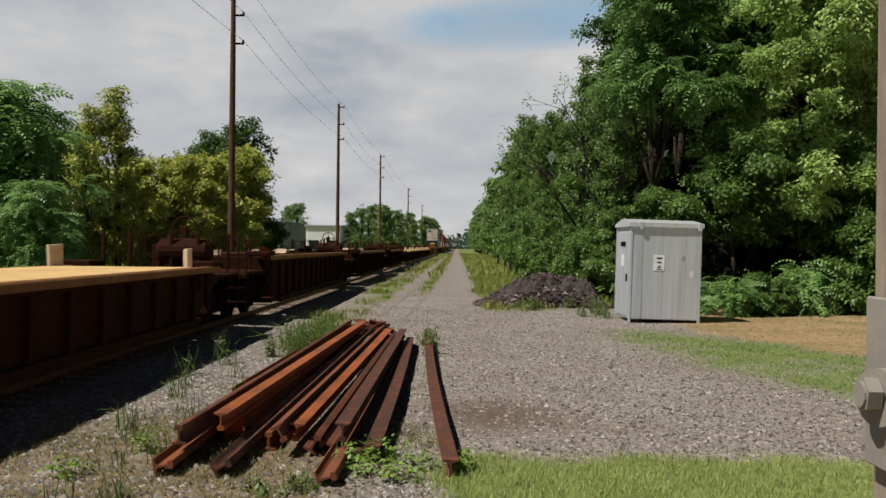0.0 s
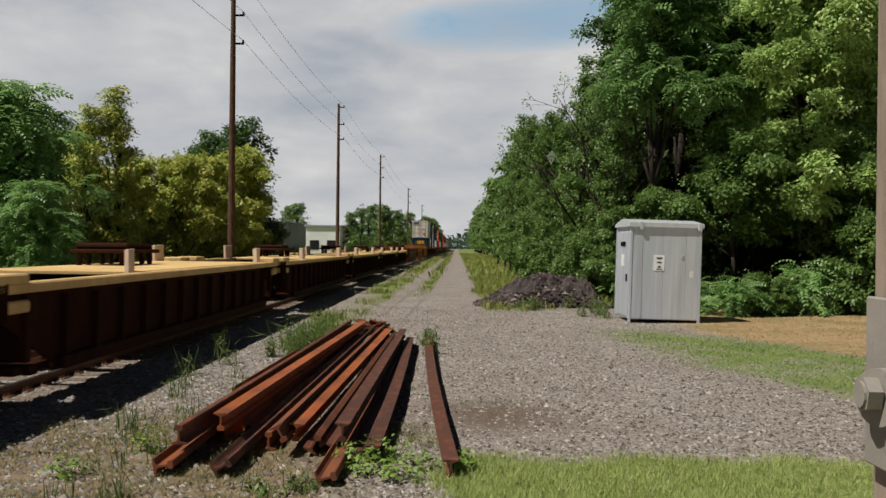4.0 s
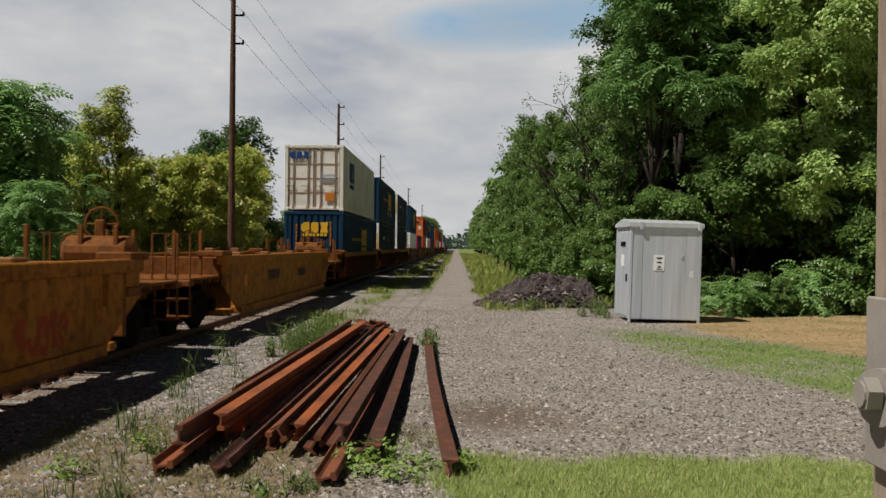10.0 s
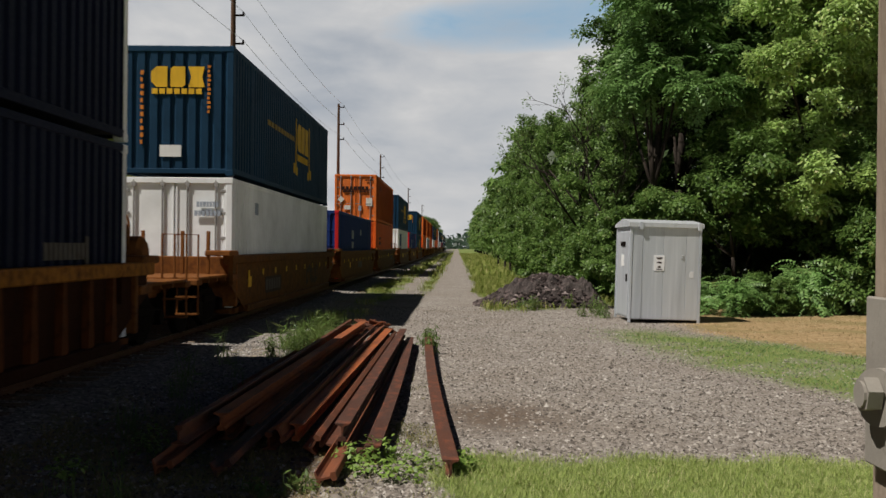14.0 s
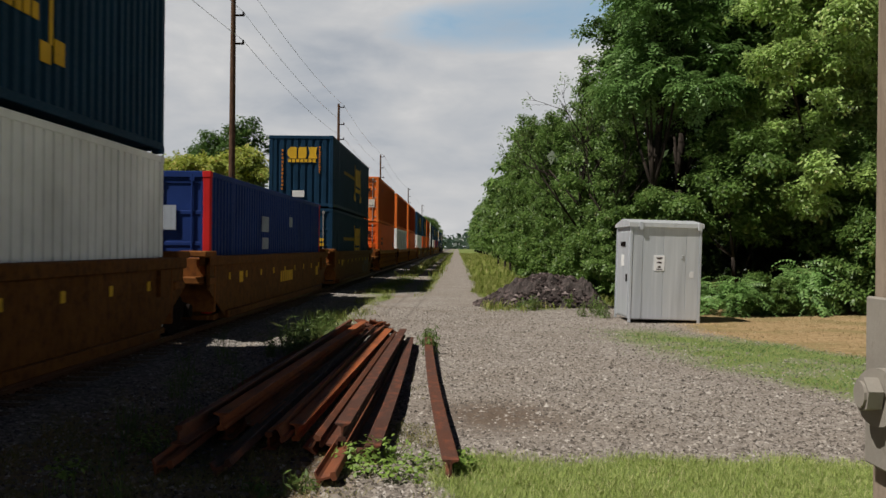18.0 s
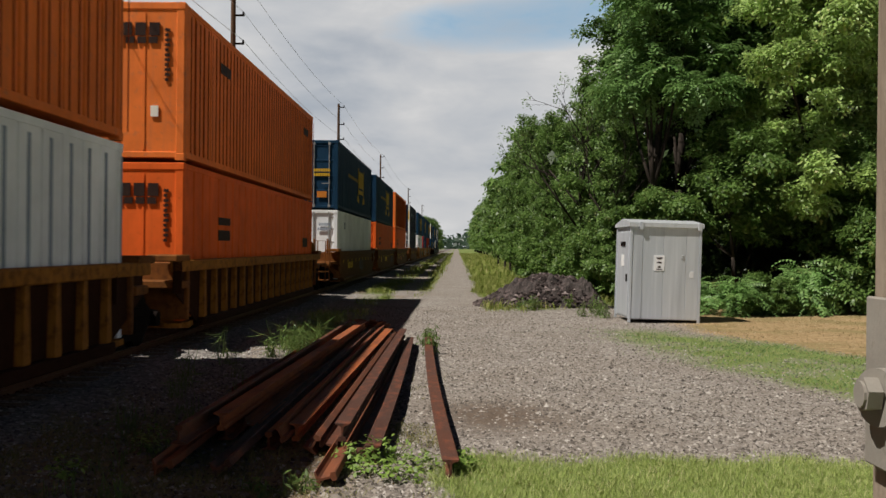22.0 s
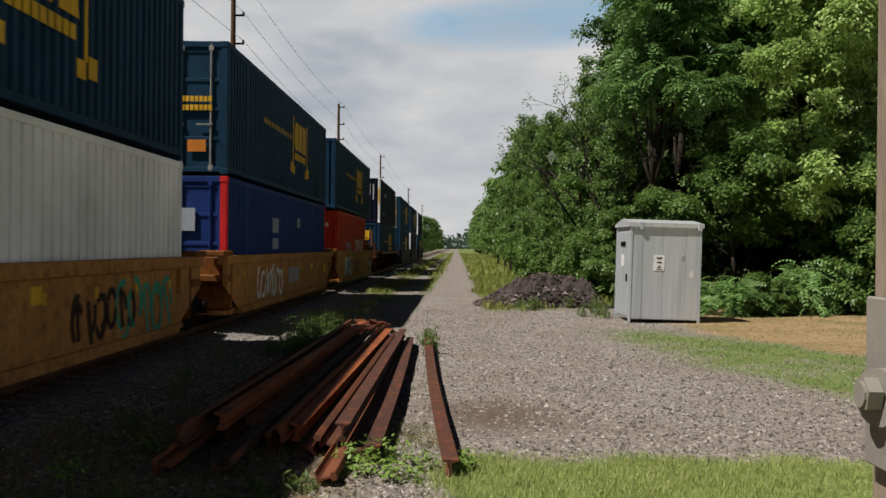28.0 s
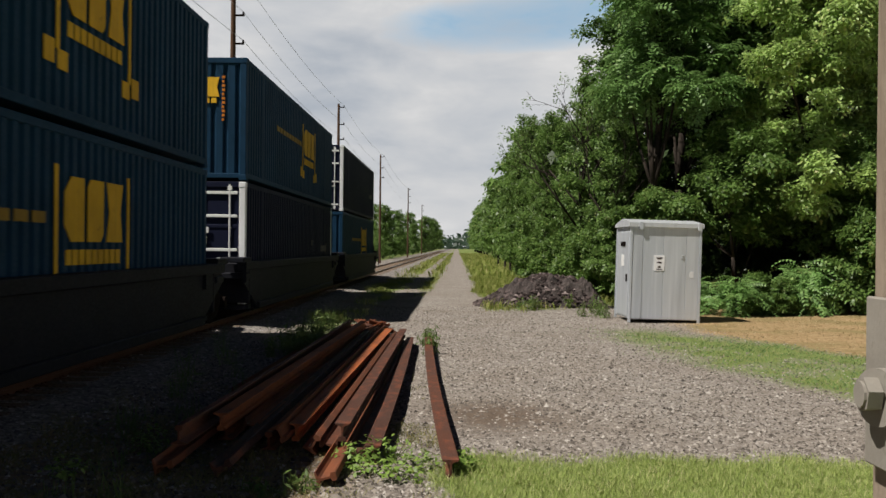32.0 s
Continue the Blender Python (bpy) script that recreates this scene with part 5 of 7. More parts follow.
RAIL_OUT = [(-0.070, 0), (0.070, 0), (0.070, 0.011), (0.03, 0.022), (0.010, 0.036), (0.008, 0.115), (0.034, 0.127), (0.035, 0.155), (0.028, 0.165), (-0.028, 0.165), (-0.035, 0.155), (-0.034, 0.127), (-0.008, 0.115), (-0.010, 0.036), (-0.03, 0.022), (-0.070, 0.011)]


def old_rail(near, far, roll, bend=0.0):
    """A rail from near to far; roll turns its section about its length, in degrees."""
    near, far = Vector(near), Vector(far)
    L = (far - near).length
    n, steps = len(RAIL_OUT), 8
    vs, fs = [], []
    for k in range(steps + 1):
        y = L * k / steps
        off = bend * (1 - (2 * k / steps - 1) ** 2)
        vs += [(u + off, y, v - 0.0825) for u, v in RAIL_OUT]
    for k in range(steps):
        for i in range(n):
            j = (i + 1) % n
            fs.append((k * n + i, k * n + j, (k + 1) * n + j, (k + 1) * n + i))
    fs += [tuple(range(n - 1, -1, -1)), tuple(steps * n + i for i in range(n))]
    ob = new("rusted_rail", Geo().add(vs, fs).mesh("rusted_rail", M["rust"]))
    d = (far - near).normalized()
    rot = d.to_track_quat("Y", "Z").to_matrix().to_4x4()
    ob.matrix_basis = Matrix.Translation(near) @ rot @ pose(0, 0, 0, 0, roll, 0)
    return tagged(ob, "old rust-brown steel rail lying in a loose pile on gravel", "steel rail", "pile of old rails")


# near end, far end (axis of the section), roll
for row in (
    ((-2.40, 8.22, 0.27), (-2.25, 20.3, 0.27), 0, 0.02),
    ((-2.19, 8.85, 0.27), (-1.93, 20.0, 0.27), 180, 0.0),
    ((-1.93, 7.85, 0.085), (-1.74, 19.6, 0.20), 62, 0.0),
    ((-2.06, 9.6, 0.10), (-1.90, 19.4, 0.10), 95, 0.0),
    ((-1.58, 8.58, 0.22), (-1.45, 19.3, 0.24), 150, 0.0),
    ((-1.49, 8.9, 0.17), (-1.34, 19.0, 0.2), 185, 0.0),
    ((-1.285, 8.65, 0.12), (-1.26, 19.1, 0.14), 30, 0.0),
    ((-1.16, 8.7, 0.10), (-1.15, 19.0, 0.1), -80, 0.0),
    ((-1.02, 8.6, 0.235), (-1.02, 18.6, 0.235), 180, 0.0),
    ((-1.02, 7.55, 0.075), (-0.96, 17.6, 0.075), 75, 0.0),
    ((-0.72, 8.35, 0.09), (-0.88, 18.4, 0.09), 180, -0.03),
    ((-0.86, 8.45, 0.08), (-0.97, 18.6, 0.08), 90, 0.0),
    ((-0.03, 7.85, 0.085), (-0.54, 18.9, 0.085), 180, 0.05),
    ((-2.42, 7.85, 0.085), (-2.55, 19.0, 0.085), 80, 0.0),
    ((-2.25, 9.3, 0.09), (-2.3, 20.1, 0.09), 0, 0.0),
    ((-1.75, 8.9, 0.085), (-1.62, 19.9, 0.085), 0, 0.0),
    ((-2.72, 11.9, 0.07), (-2.62, 18.6, 0.07), 85, 0.0),
):
    old_rail(*row)

def build_scrap():
    rng = random.Random(4)
    me = Geo().box(-0.18, 0.18, -0.1, 0.1, -0.012, 0.012, 0.004).box(-0.05, -0.03, -0.1, 0.1, 0.01, 0.028).box(0.03, 0.05, -0.1, 0.1, 0.01, 0.028).mesh("scrap_plate", M["rust"])
    for k in range(34):
        a, r = rng.uniform(0, 6.28), 0.55 * math.sqrt(rng.random())
        ob = new("scrap_plate", me)
        ob.matrix_basis = pose(-1.95 + 0.9 * r * math.cos(a), 21.2 + r * math.sin(a), 0.03 + 0.30 * (1 - r / 0.56) * rng.uniform(0.3, 1.0), rng.uniform(-35, 35), rng.uniform(-35, 35), rng.uniform(0, 180))
        tagged(ob, "rusty tie plate in a scrap heap behind the rails", "scrap metal", "heap of tie plates")


build_scrap()

# ---------------- trackside shed ----------------
def sheet_mat():
    """Mill-finish sheet metal, each sheet a little different, with long pale and dark run marks."""
    m, nt, b, li = material("grey_sheet_metal")
    info = nt.nodes.new("ShaderNodeObjectInfo")
    base = ramp(nt, info.outputs["Random"], [(0.0, (0.46, 0.49, 0.53)), (0.5, (0.53, 0.56, 0.60)), (1.0, (0.60, 0.62, 0.64))])
    runs = noise_tex(nt, coords(nt, "Object", (7.0, 7.0, 0.25)), 1.6, 5)
    col = mixed(nt, ramp(nt, runs, [(0.48, 0.0), (0.72, 0.55)]), base, (0.72, 0.74, 0.77))
    dull = noise_tex(nt, coords(nt, "Object", (5.0, 5.0, 0.4)), 0.8, 4)
    col = mixed(nt, ramp(nt, dull, [(0.5, 0.0), (0.75, 0.5)]), col, (0.36, 0.38, 0.41))
    fine = noise_tex(nt, coords(nt), 40.0, 5)
    col = mixed(nt, ramp(nt, fine, [(0.62, 0.0), (0.8, 0.35)]), col, (0.33, 0.32, 0.31))
    li(col, b.inputs["Base Color"])
    li(ramp(nt, runs, [(0.3, 0.36), (0.7, 0.55)]), b.inputs["Roughness"])
    b.inputs["Metallic"].default_value = 0.35
    bumped(nt, b, noise_tex(nt, coords(nt), 1.3, 3), 0.12, 0.03)
    return m


M["alum"] = sheet_mat()


def build_shed():
    shed = thing("trackside_shed", "grey sheet metal equipment shed on short legs", "shed", at=(5.39, 24.75, 0.0))
    shed.matrix_basis = pose(5.39, 24.75, 0.0, 0, 1.2, 1.5)
    w, d, z0, z1 = 0.90, 1.8, 0.09, 2.55
    shell = Geo()
    shell.box(-w, w, 0.0, d, z0, z1 - 0.02, 0.012)
    part("body", shell.mesh("body", M["alum"]), shed)
    for a, b, y in ((-0.86, -0.60, -0.016), (-0.592, -0.06, -0.010), (-0.052, 0.53, -0.012), (0.538, 0.86, -0.016)):
        part("panel", Geo().box(a, b, y, 0.004, z0 + 0.02, z1 - 0.05, 0.005).mesh("panel", M["alum"]), shed)
    post = Geo().box(-0.035, 0.035, -0.03, 0.03, 0.0, z1 - 0.02, 0.008).mesh("corner_post", M["alum"])
    for x in (-w, w):
        for y in (0.0, d):
            q = part("corner_post", post, shed)
            q.matrix_basis = pose(x, y, 0)
    roof = Geo().along_x([(-0.08, z1 - 0.06), (d + 0.08, z1 - 0.06), (d + 0.08, z1 + 0.02), (d * 0.5, z1 + 0.16), (-0.08, z1 + 0.05)], -w - 0.07, w + 0.07)
    part("roof", roof.mesh("roof", M["alum"]), shed)
    clip = Geo().box(-0.05, 0.05, -0.1, 0.0, z1 - 0.13, z1 + 0.07, 0.01).mesh("roof_clip", M["alum"])
    for x in (-0.66, 0.86):
        c = part("roof_clip", clip, shed)
        c.matrix_basis = pose(x, 0, 0)
    # door on the side wall towards the track
    door = part("door", Geo().box(-w - 0.02, -w, 0.2, d - 0.2, z0 + 0.05, z1 - 0.2, 0.005).mesh("door", M["alum"]), shed)
    part("handle", Geo().box(-w - 0.06, -w - 0.02, 0.28, 0.34, 1.05, 1.25, 0.008).mesh("handle", M["truck"]), door, "dark door handle")
    part("notice", Geo().box(-w - 0.026, -w - 0.018, 0.75, 1.1, 1.45, 1.75).mesh("notice", M["whitemark"]), door, "small pale notice")
    part("vent", Geo().box(-w - 0.05, -w - 0.018, 0.6, 1.15, 1.98, 2.1, 0.01).mesh("vent", M["truck"]), door)
    sign = part("warning_sign", Geo().box(-0.30, -0.02, -0.022, -0.012, 1.36, 1.76, 0.003).mesh("warning_sign", M["notice"]), shed, "white notice with black lettering bars")
    ink = M["blackmark"]
    for z, ww in ((1.70, 0.16), (1.675, 0.12), (1.59, 0.08), (1.57, 0.14), (1.48, 0.06), (1.45, 0.09), (1.40, 0.14)):
        part("lettering", Geo().box(-0.16 - ww / 2, -0.16 + ww / 2, -0.026, -0.02, z - 0.009, z + 0.009).mesh("lettering", ink), sign)
    part("sticker", Geo().box(0.64, 0.74, -0.022, -0.01, 1.2, 1.36).mesh("sticker", M["whitemark"]), shed, "pale worn sticker")
    part("latch", Geo().box(0.42, 0.47, -0.03, -0.01, 1.68, 1.78, 0.005).mesh("latch", M["steel"]), shed)


build_shed()


# ---------------- heap of dark soil ----------------
HEAP_H = 1.08


def build_heap():
    m, nt, b, li = material("dark_soil")
    n = noise_tex(nt, coords(nt), 7.0, 8, 0.7)
    li(ramp(nt, n, [(0.3, (0.018, 0.014, 0.013)), (0.58, (0.07, 0.054, 0.05)), (0.78, (0.24, 0.19, 0.175))]), b.inputs["Base Color"])
    b.inputs["Roughness"].default_value = 0.95
    bumped(nt, b, n, 0.8, 0.05)
    nu, nv = 70, 40
    vs = []
    for j in range(nv + 1):
        for i in range(nu + 1):
            u, v = i / nu * 2 - 1, j / nv * 2 - 1
            x, y = 2.75 + 2.2 * u, 32.0 + 1.7 * v
            across = float(np.interp(u, (-1.0, -0.75, -0.3, 0.05, 0.5, 0.8, 1.0), (0.0, 0.26, 0.78, 1.0, 0.9, 0.62, 0.0)))
            h = HEAP_H * across * max(0.0, 1 - abs(v) ** 1.9)
            k = min(1.0, 3 * h)
            h += k * (0.22 * noise.noise((x * 1.3, y * 1.3, 0)) + 0.22 * noise.noise((x * 3.7, y * 3.7, 3)) + 0.10 * noise.noise((x * 9.0, y * 9.0, 5)))
            vs.append((x, y, h - 0.05))
    fs = [(j * (nu + 1) + i, j * (nu + 1) + i + 1, (j + 1) * (nu + 1) + i + 1, (j + 1) * (nu + 1) + i) for j in range(nv) for i in range(nu)]
    heap = tagged(new("soil_mound", Geo().add(vs, fs).mesh("soil_mound", m)), "heap of dark broken soil and asphalt lumps on grass", "heap")
    rng = np.random.default_rng(12)
    k = 1500
    u, v = rng.uniform(-1, 1, k), rng.uniform(-1, 0.6, k)
    z = HEAP_H * np.interp(u, (-1.0, -0.75, -0.3, 0.05, 0.5, 0.8, 1.0), (0.0, 0.26, 0.78, 1.0, 0.9, 0.62, 0.0)) * (1 - np.abs(v) ** 1.9) - 0.03
    keep = z > 0.0
    u, v, z = u[keep], v[keep], z[keep]
    lm = island_mat("soil_lumps", [(0.0, (0.018, 0.014, 0.013)), (0.6, (0.06, 0.045, 0.042)), (0.9, (0.13, 0.10, 0.095)), (1.0, (0.26, 0.21, 0.2))], 0.95, 20)
    lumps = stone_field("rubble", 2.75 + 2.2 * u, 32.0 + 1.7 * v, z, rng.uniform(0.03, 0.13, len(u)), lm, "", "")
    lumps.parent = heap
    for key in ("label", "category"):
        if key in lumps:
            del lumps[key]


build_heap()


# ---------------- plants ----------------
def leaf(l, w, sag=0.25):
    """A folded leaf along +x: base, left, tip, right."""
    return np.array([(0, 0, 0), (0.45 * l, 0.5 * w, -0.1 * l), (l, 0, -sag * l), (0.45 * l, -0.5 * w, -0.1 * l)], dtype=np.float32)


def rot_z(v, a):
    c, s = math.cos(a), math.sin(a)
    return np.stack([v[:, 0] * c - v[:, 1] * s, v[:, 0] * s + v[:, 1] * c, v[:, 2]], -1)


def sprig(seed, leaves=11, l=0.145, w=0.088, spread=0.30):
    rng = random.Random(seed)
    vs = []
    for k in range(leaves):
        lf = leaf(l * rng.uniform(0.75, 1.2), w * rng.uniform(0.8, 1.2), rng.uniform(0.1, 0.5))
        a = k * 2.4 + rng.uniform(-0.4, 0.4)
        lf[:, 2] += lf[:, 0] * rng.uniform(-0.5, 0.35)
        lf = rot_z(lf, a)
        r = spread * math.sqrt(rng.random())
        b = rng.uniform(0, 6.28)
        lf += np.array([r * math.cos(b), r * math.sin(b), rng.uniform(-0.12, 0.12)], dtype=np.float32)
        vs.append(lf)
    return np.concatenate(vs)


def frond(seed, pairs=7, length=0.72, l=0.19, w=0.078):
    """A long compound leaf arching out along +x."""
    rng = random.Random(seed)
    vs = []
    for k in range(pairs):
        t = 0.15 + 0.85 * k / (pairs - 1)
        x, z = length * t, 0.22 * length * math.sin(t * 2.4) - 0.25 * length * t * t
        for s in (-1, 1):
            lf = leaf(l * (1.1 - 0.45 * t) * rng.uniform(0.85, 1.15), w, 0.35)
            lf = rot_z(lf, s * (1.25 - 0.35 * t))
            vs.append(lf + np.array([x, 0, z], dtype=np.float32))
    return np.concatenate(vs)


def scatter_leaves(points, normals, templates, scales, seed, flat=0.5):
    """Puts leaf templates at points, facing half up and half out."""
    rng = np.random.default_rng(seed)
    n = len(points)
    up = np.array([0, 0, 1.0])
    out = normals * flat + up * (1 - flat) + rng.normal(0, 0.25, (n, 3))
    out /= np.linalg.norm(out, axis=1, keepdims=True)
    ahead = normals + rng.normal(0, 0.45, (n, 3))
    side = np.cross(out, ahead)
    side /= np.linalg.norm(side, axis=1, keepdims=True) + 1e-9
    ahead = np.cross(side, out)
    R = np.stack([ahead, side, out], -1)
    which = rng.integers(0, len(templates), n)
    vs = []
    for k, t in enumerate(templates):
        sel = np.where(which == k)[0]
        if len(sel):
            v = np.einsum("nij,kj->nki", R[sel], t) * scales[sel][:, None, None] + points[sel][:, None, :]
            vs.append(v.reshape(-1, 3))
    v = np.concatenate(vs)
    return v, np.arange(len(v)).reshape(-1, 4)


SPRIGS = [sprig(k) for k in range(6)]
FRONDS = [frond(k) for k in range(5)]
COARSE = [sprig(20 + k, 6, 0.34, 0.24, 0.42) for k in range(5)]
M["leaf_mid"] = leaf_mat("maple_leaves", (0.06, 0.115, 0.028), (0.15, 0.245, 0.06), (0.27, 0.31, 0.10), 0.08)
M["leaf_light"] = leaf_mat("pale_green_leaves", (0.155, 0.24, 0.066), (0.37, 0.51, 0.155), (0.54, 0.54, 0.22), 0.10)
M["leaf_dark"] = leaf_mat("dark_leaves", (0.032, 0.07, 0.02), (0.085, 0.155, 0.036), (0.15, 0.20, 0.055), 0.05)
# near-black leaves: the shade inside the wood is put into their colour
M["leaf_shade"] = leaf_mat("shade_painted_leaves", (0.016, 0.032, 0.010), (0.042, 0.075, 0.02), (0.06, 0.09, 0.03), 0.05)
M["leaf_cool"] = leaf_mat("sumac_leaves", (0.105, 0.205, 0.06), (0.24, 0.40, 0.125), (0.34, 0.44, 0.16), 0.06)
M["leaf_yellow"] = leaf_mat("yellowing_leaves", (0.20, 0.26, 0.05), (0.43, 0.48, 0.10), (0.66, 0.40, 0.14), 0.14)
M["leaf_fern"] = leaf_mat("tall_sumac_leaves", (0.075, 0.15, 0.042), (0.175, 0.30, 0.09), (0.25, 0.33, 0.12), 0.06)
# distance haze is put into this darker, bluer leaf green
M["leaf_haze"] = leaf_mat("hazy_distant_leaves", (0.02, 0.04, 0.025), (0.045, 0.075, 0.05), (0.06, 0.09, 0.05), 0.05)
M["weed"] = leaf_mat("weed_leaves", (0.06, 0.10, 0.025), (0.13, 0.185, 0.05), (0.26, 0.25, 0.10), 0.14)
M["leaf_clump"] = leaf_mat("bright_weed_leaves", (0.12, 0.20, 0.035), (0.25, 0.37, 0.08), (0.36, 0.38, 0.12), 0.1)
M["bark"] = bark_mat("dark_bark", (0.014, 0.011, 0.009), (0.05, 0.04, 0.032))


def make_lobes(rng, height, radius, base, n, point=0.0):
    """Separate clumps towards the outside of an uneven crown."""
    out = []
    lean = [rng.uniform(0.65, 1.2) for k in range(9)]
    for k in range(n):
        t = (k + rng.random()) / n
        z = base + (height - base) * (0.05 + 0.90 * t)
        a = k * 2.39996 + rng.uniform(-0.6, 0.6)
        side = lean[int((a % 6.2832) / 6.2832 * 8.99)] * (0.8 + 0.35 * math.sin(3.1 * a + 9 * t))
        env = radius * (math.sin(math.pi * min(1, 0.22 + 0.75 * t)) ** 0.6) * side * (1 - point * t ** 1.3)
        r = env * rng.uniform(0.45, 1.0)
        s = radius * rng.uniform(0.13, 0.31) * (1 - 0.45 * point * t)
        out.append((r * math.cos(a), r * math.sin(a), z, s, s * rng.uniform(0.5, 0.9)))
    return out


def tree_meshes(seed, height, radius, base, lobes, density, templates, mat, scale=1.0, flat=0.34, point=0.0):
    rng = random.Random(seed)
    g = np.random.default_rng(seed)
    lb = make_lobes(rng, height, radius, base, lobes, point)
    pts, nrm = [], []
    for cx, cy, cz, s, sz in lb:
        # each clump is a handful of loose sprays of uneven size
        total = density * 4 * math.pi * s * s
        k = int(rng.uniform(5, 9))
        d = g.normal(0, 1, (k, 3))
        d /= np.linalg.norm(d, axis=1, keepdims=True)
        c = d * g.uniform(0.35, 1.0, (k, 1)) * np.array([s, s, sz])
        c[:, 2] -= 0.18 * s * (c[:, 0] ** 2 + c[:, 1] ** 2) / (s * s)
        share = g.uniform(0.4, 1.6, k)
        for j in range(k):
            n = int(total / k * share[j])
            q = g.normal(0, 1, (n, 3))
            q /= np.linalg.norm(q, axis=1, keepdims=True) + 1e-9
            rr = s * 0.46 * math.sqrt(share[j])
            far = g.uniform(0, 1, (n, 1)) ** 0.5 * (1 + 0.35 * g.normal(0, 1, (n, 1)).clip(-1, 1.5))
            pts.append(c[j] + np.array([cx, cy, cz]) + q * far * np.array([rr, rr, rr * 0.5]))
            way = q + 0.8 * d[j]
            nrm.append(way / (np.linalg.norm(way, axis=1, keepdims=True) + 1e-9))
    pts, nrm = np.concatenate(pts), np.concatenate(nrm)
    v, f = scatter_leaves(pts, nrm, templates, scale * g.uniform(0.7, 1.3, len(pts)), seed, flat)
    crown = np_mesh("crown", v, f, mat)
    tg = Geo()
    r0 = 0.015 * height
    top = base + 0.55 * (height - base)
    p = [(0, 0, -0.2)]
    for k in range(1, 6):
        p.append((rng.uniform(-0.06, 0.06) * height * 0.5, rng.uniform(-0.06, 0.06) * height * 0.5, top * k / 5))
    for k in range(5):
        tg.tube(p[k], p[k + 1], r0 * (1 - 0.15 * k), 9, r0 * (0.85 - 0.15 * k))
    for cx, cy, cz, s, sz in lb[:: max(1, len(lb) // 12)]:
        k = min(4, max(1, int(5 * (cz * 0.65) / top)))
        a = Vector(p[k])
        b = Vector((cx * 0.8, cy * 0.8, cz))
        mid = a.lerp(b, 0.5) + Vector((0, 0, -0.06 * height * 0.5))
        tg.tube(a, mid, r0 * 0.38, 6, r0 * 0.25).tube(mid, b, r0 * 0.25, 6, r0 * 0.08)
    return tg.mesh("trunk", M["bark"], True), crown


TREES = {}


def tree(kind, x, y, rz=0.0, size=1.0, label="", name="tree", group="wood beside the track", z=None):
    trunk, crown = TREES[kind]
    zz = float(ground_height(np.array(x), np.array(y))) if z is None else z
    ob = thing(name, label, "tree" if name == "tree" else "bush", group, at=(x, y, zz - 0.03), rz=rz)
    ob.scale = (size, size, size)
    part("trunk", trunk, ob)
    part("crown", crown, ob)
    return ob


def bare_tree(x, y, height, seed):
    """A half-dead tree: forking bare limbs with a few leaf tufts at the twigs."""
    rng = random.Random(seed)
    ob = thing("tree", "half-dead tree with bare grey twigs at the wood's edge", "tree", "wood beside the track", at=(x, y, 0))
    wood, tips = Geo(), []

    def grow(a, d, length, r, level):
        b = a + d * length
        wood.tube(a, b, r, 6 if level < 2 else 4, r * 0.65)
        if level == 4:
            tips.append(b)
            return
        for k in range(3 if level else 5):
            n = (d + Vector((rng.uniform(-0.9, 0.9), rng.uniform(-0.7, 0.7), rng.uniform(-0.35, 0.6)))).normalized()
            grow(a.lerp(b, rng.uniform(0.45, 1.0)), n, length * rng.uniform(0.5, 0.75), r * 0.55, level + 1)

    grow(Vector((0, 0, -0.2)), Vector((-0.06, -0.02, 1.0)).normalized(), height * 0.48, 0.085, 0)
    part("trunk", wood.mesh("trunk", M["bark"], True), ob)
    p = np.array([list(t) for t in tips if rng.random() < 0.75])
    q = p + np.random.default_rng(seed).normal(0, 0.14, p.shape)
    p = np.concatenate([p, q])
    nr = np.random.default_rng(seed + 1).normal(0, 1, p.shape)
    nr /= np.linalg.norm(nr, axis=1, keepdims=True)
    v, f = scatter_leaves(p, nr, [sprig(60 + k, 7, 0.11, 0.06, 0.16) for k in range(4)], np.full(len(p), 1.0), seed, 0.4)
    part("crown", np_mesh("crown", v, f, M["leaf_mid"]), ob)


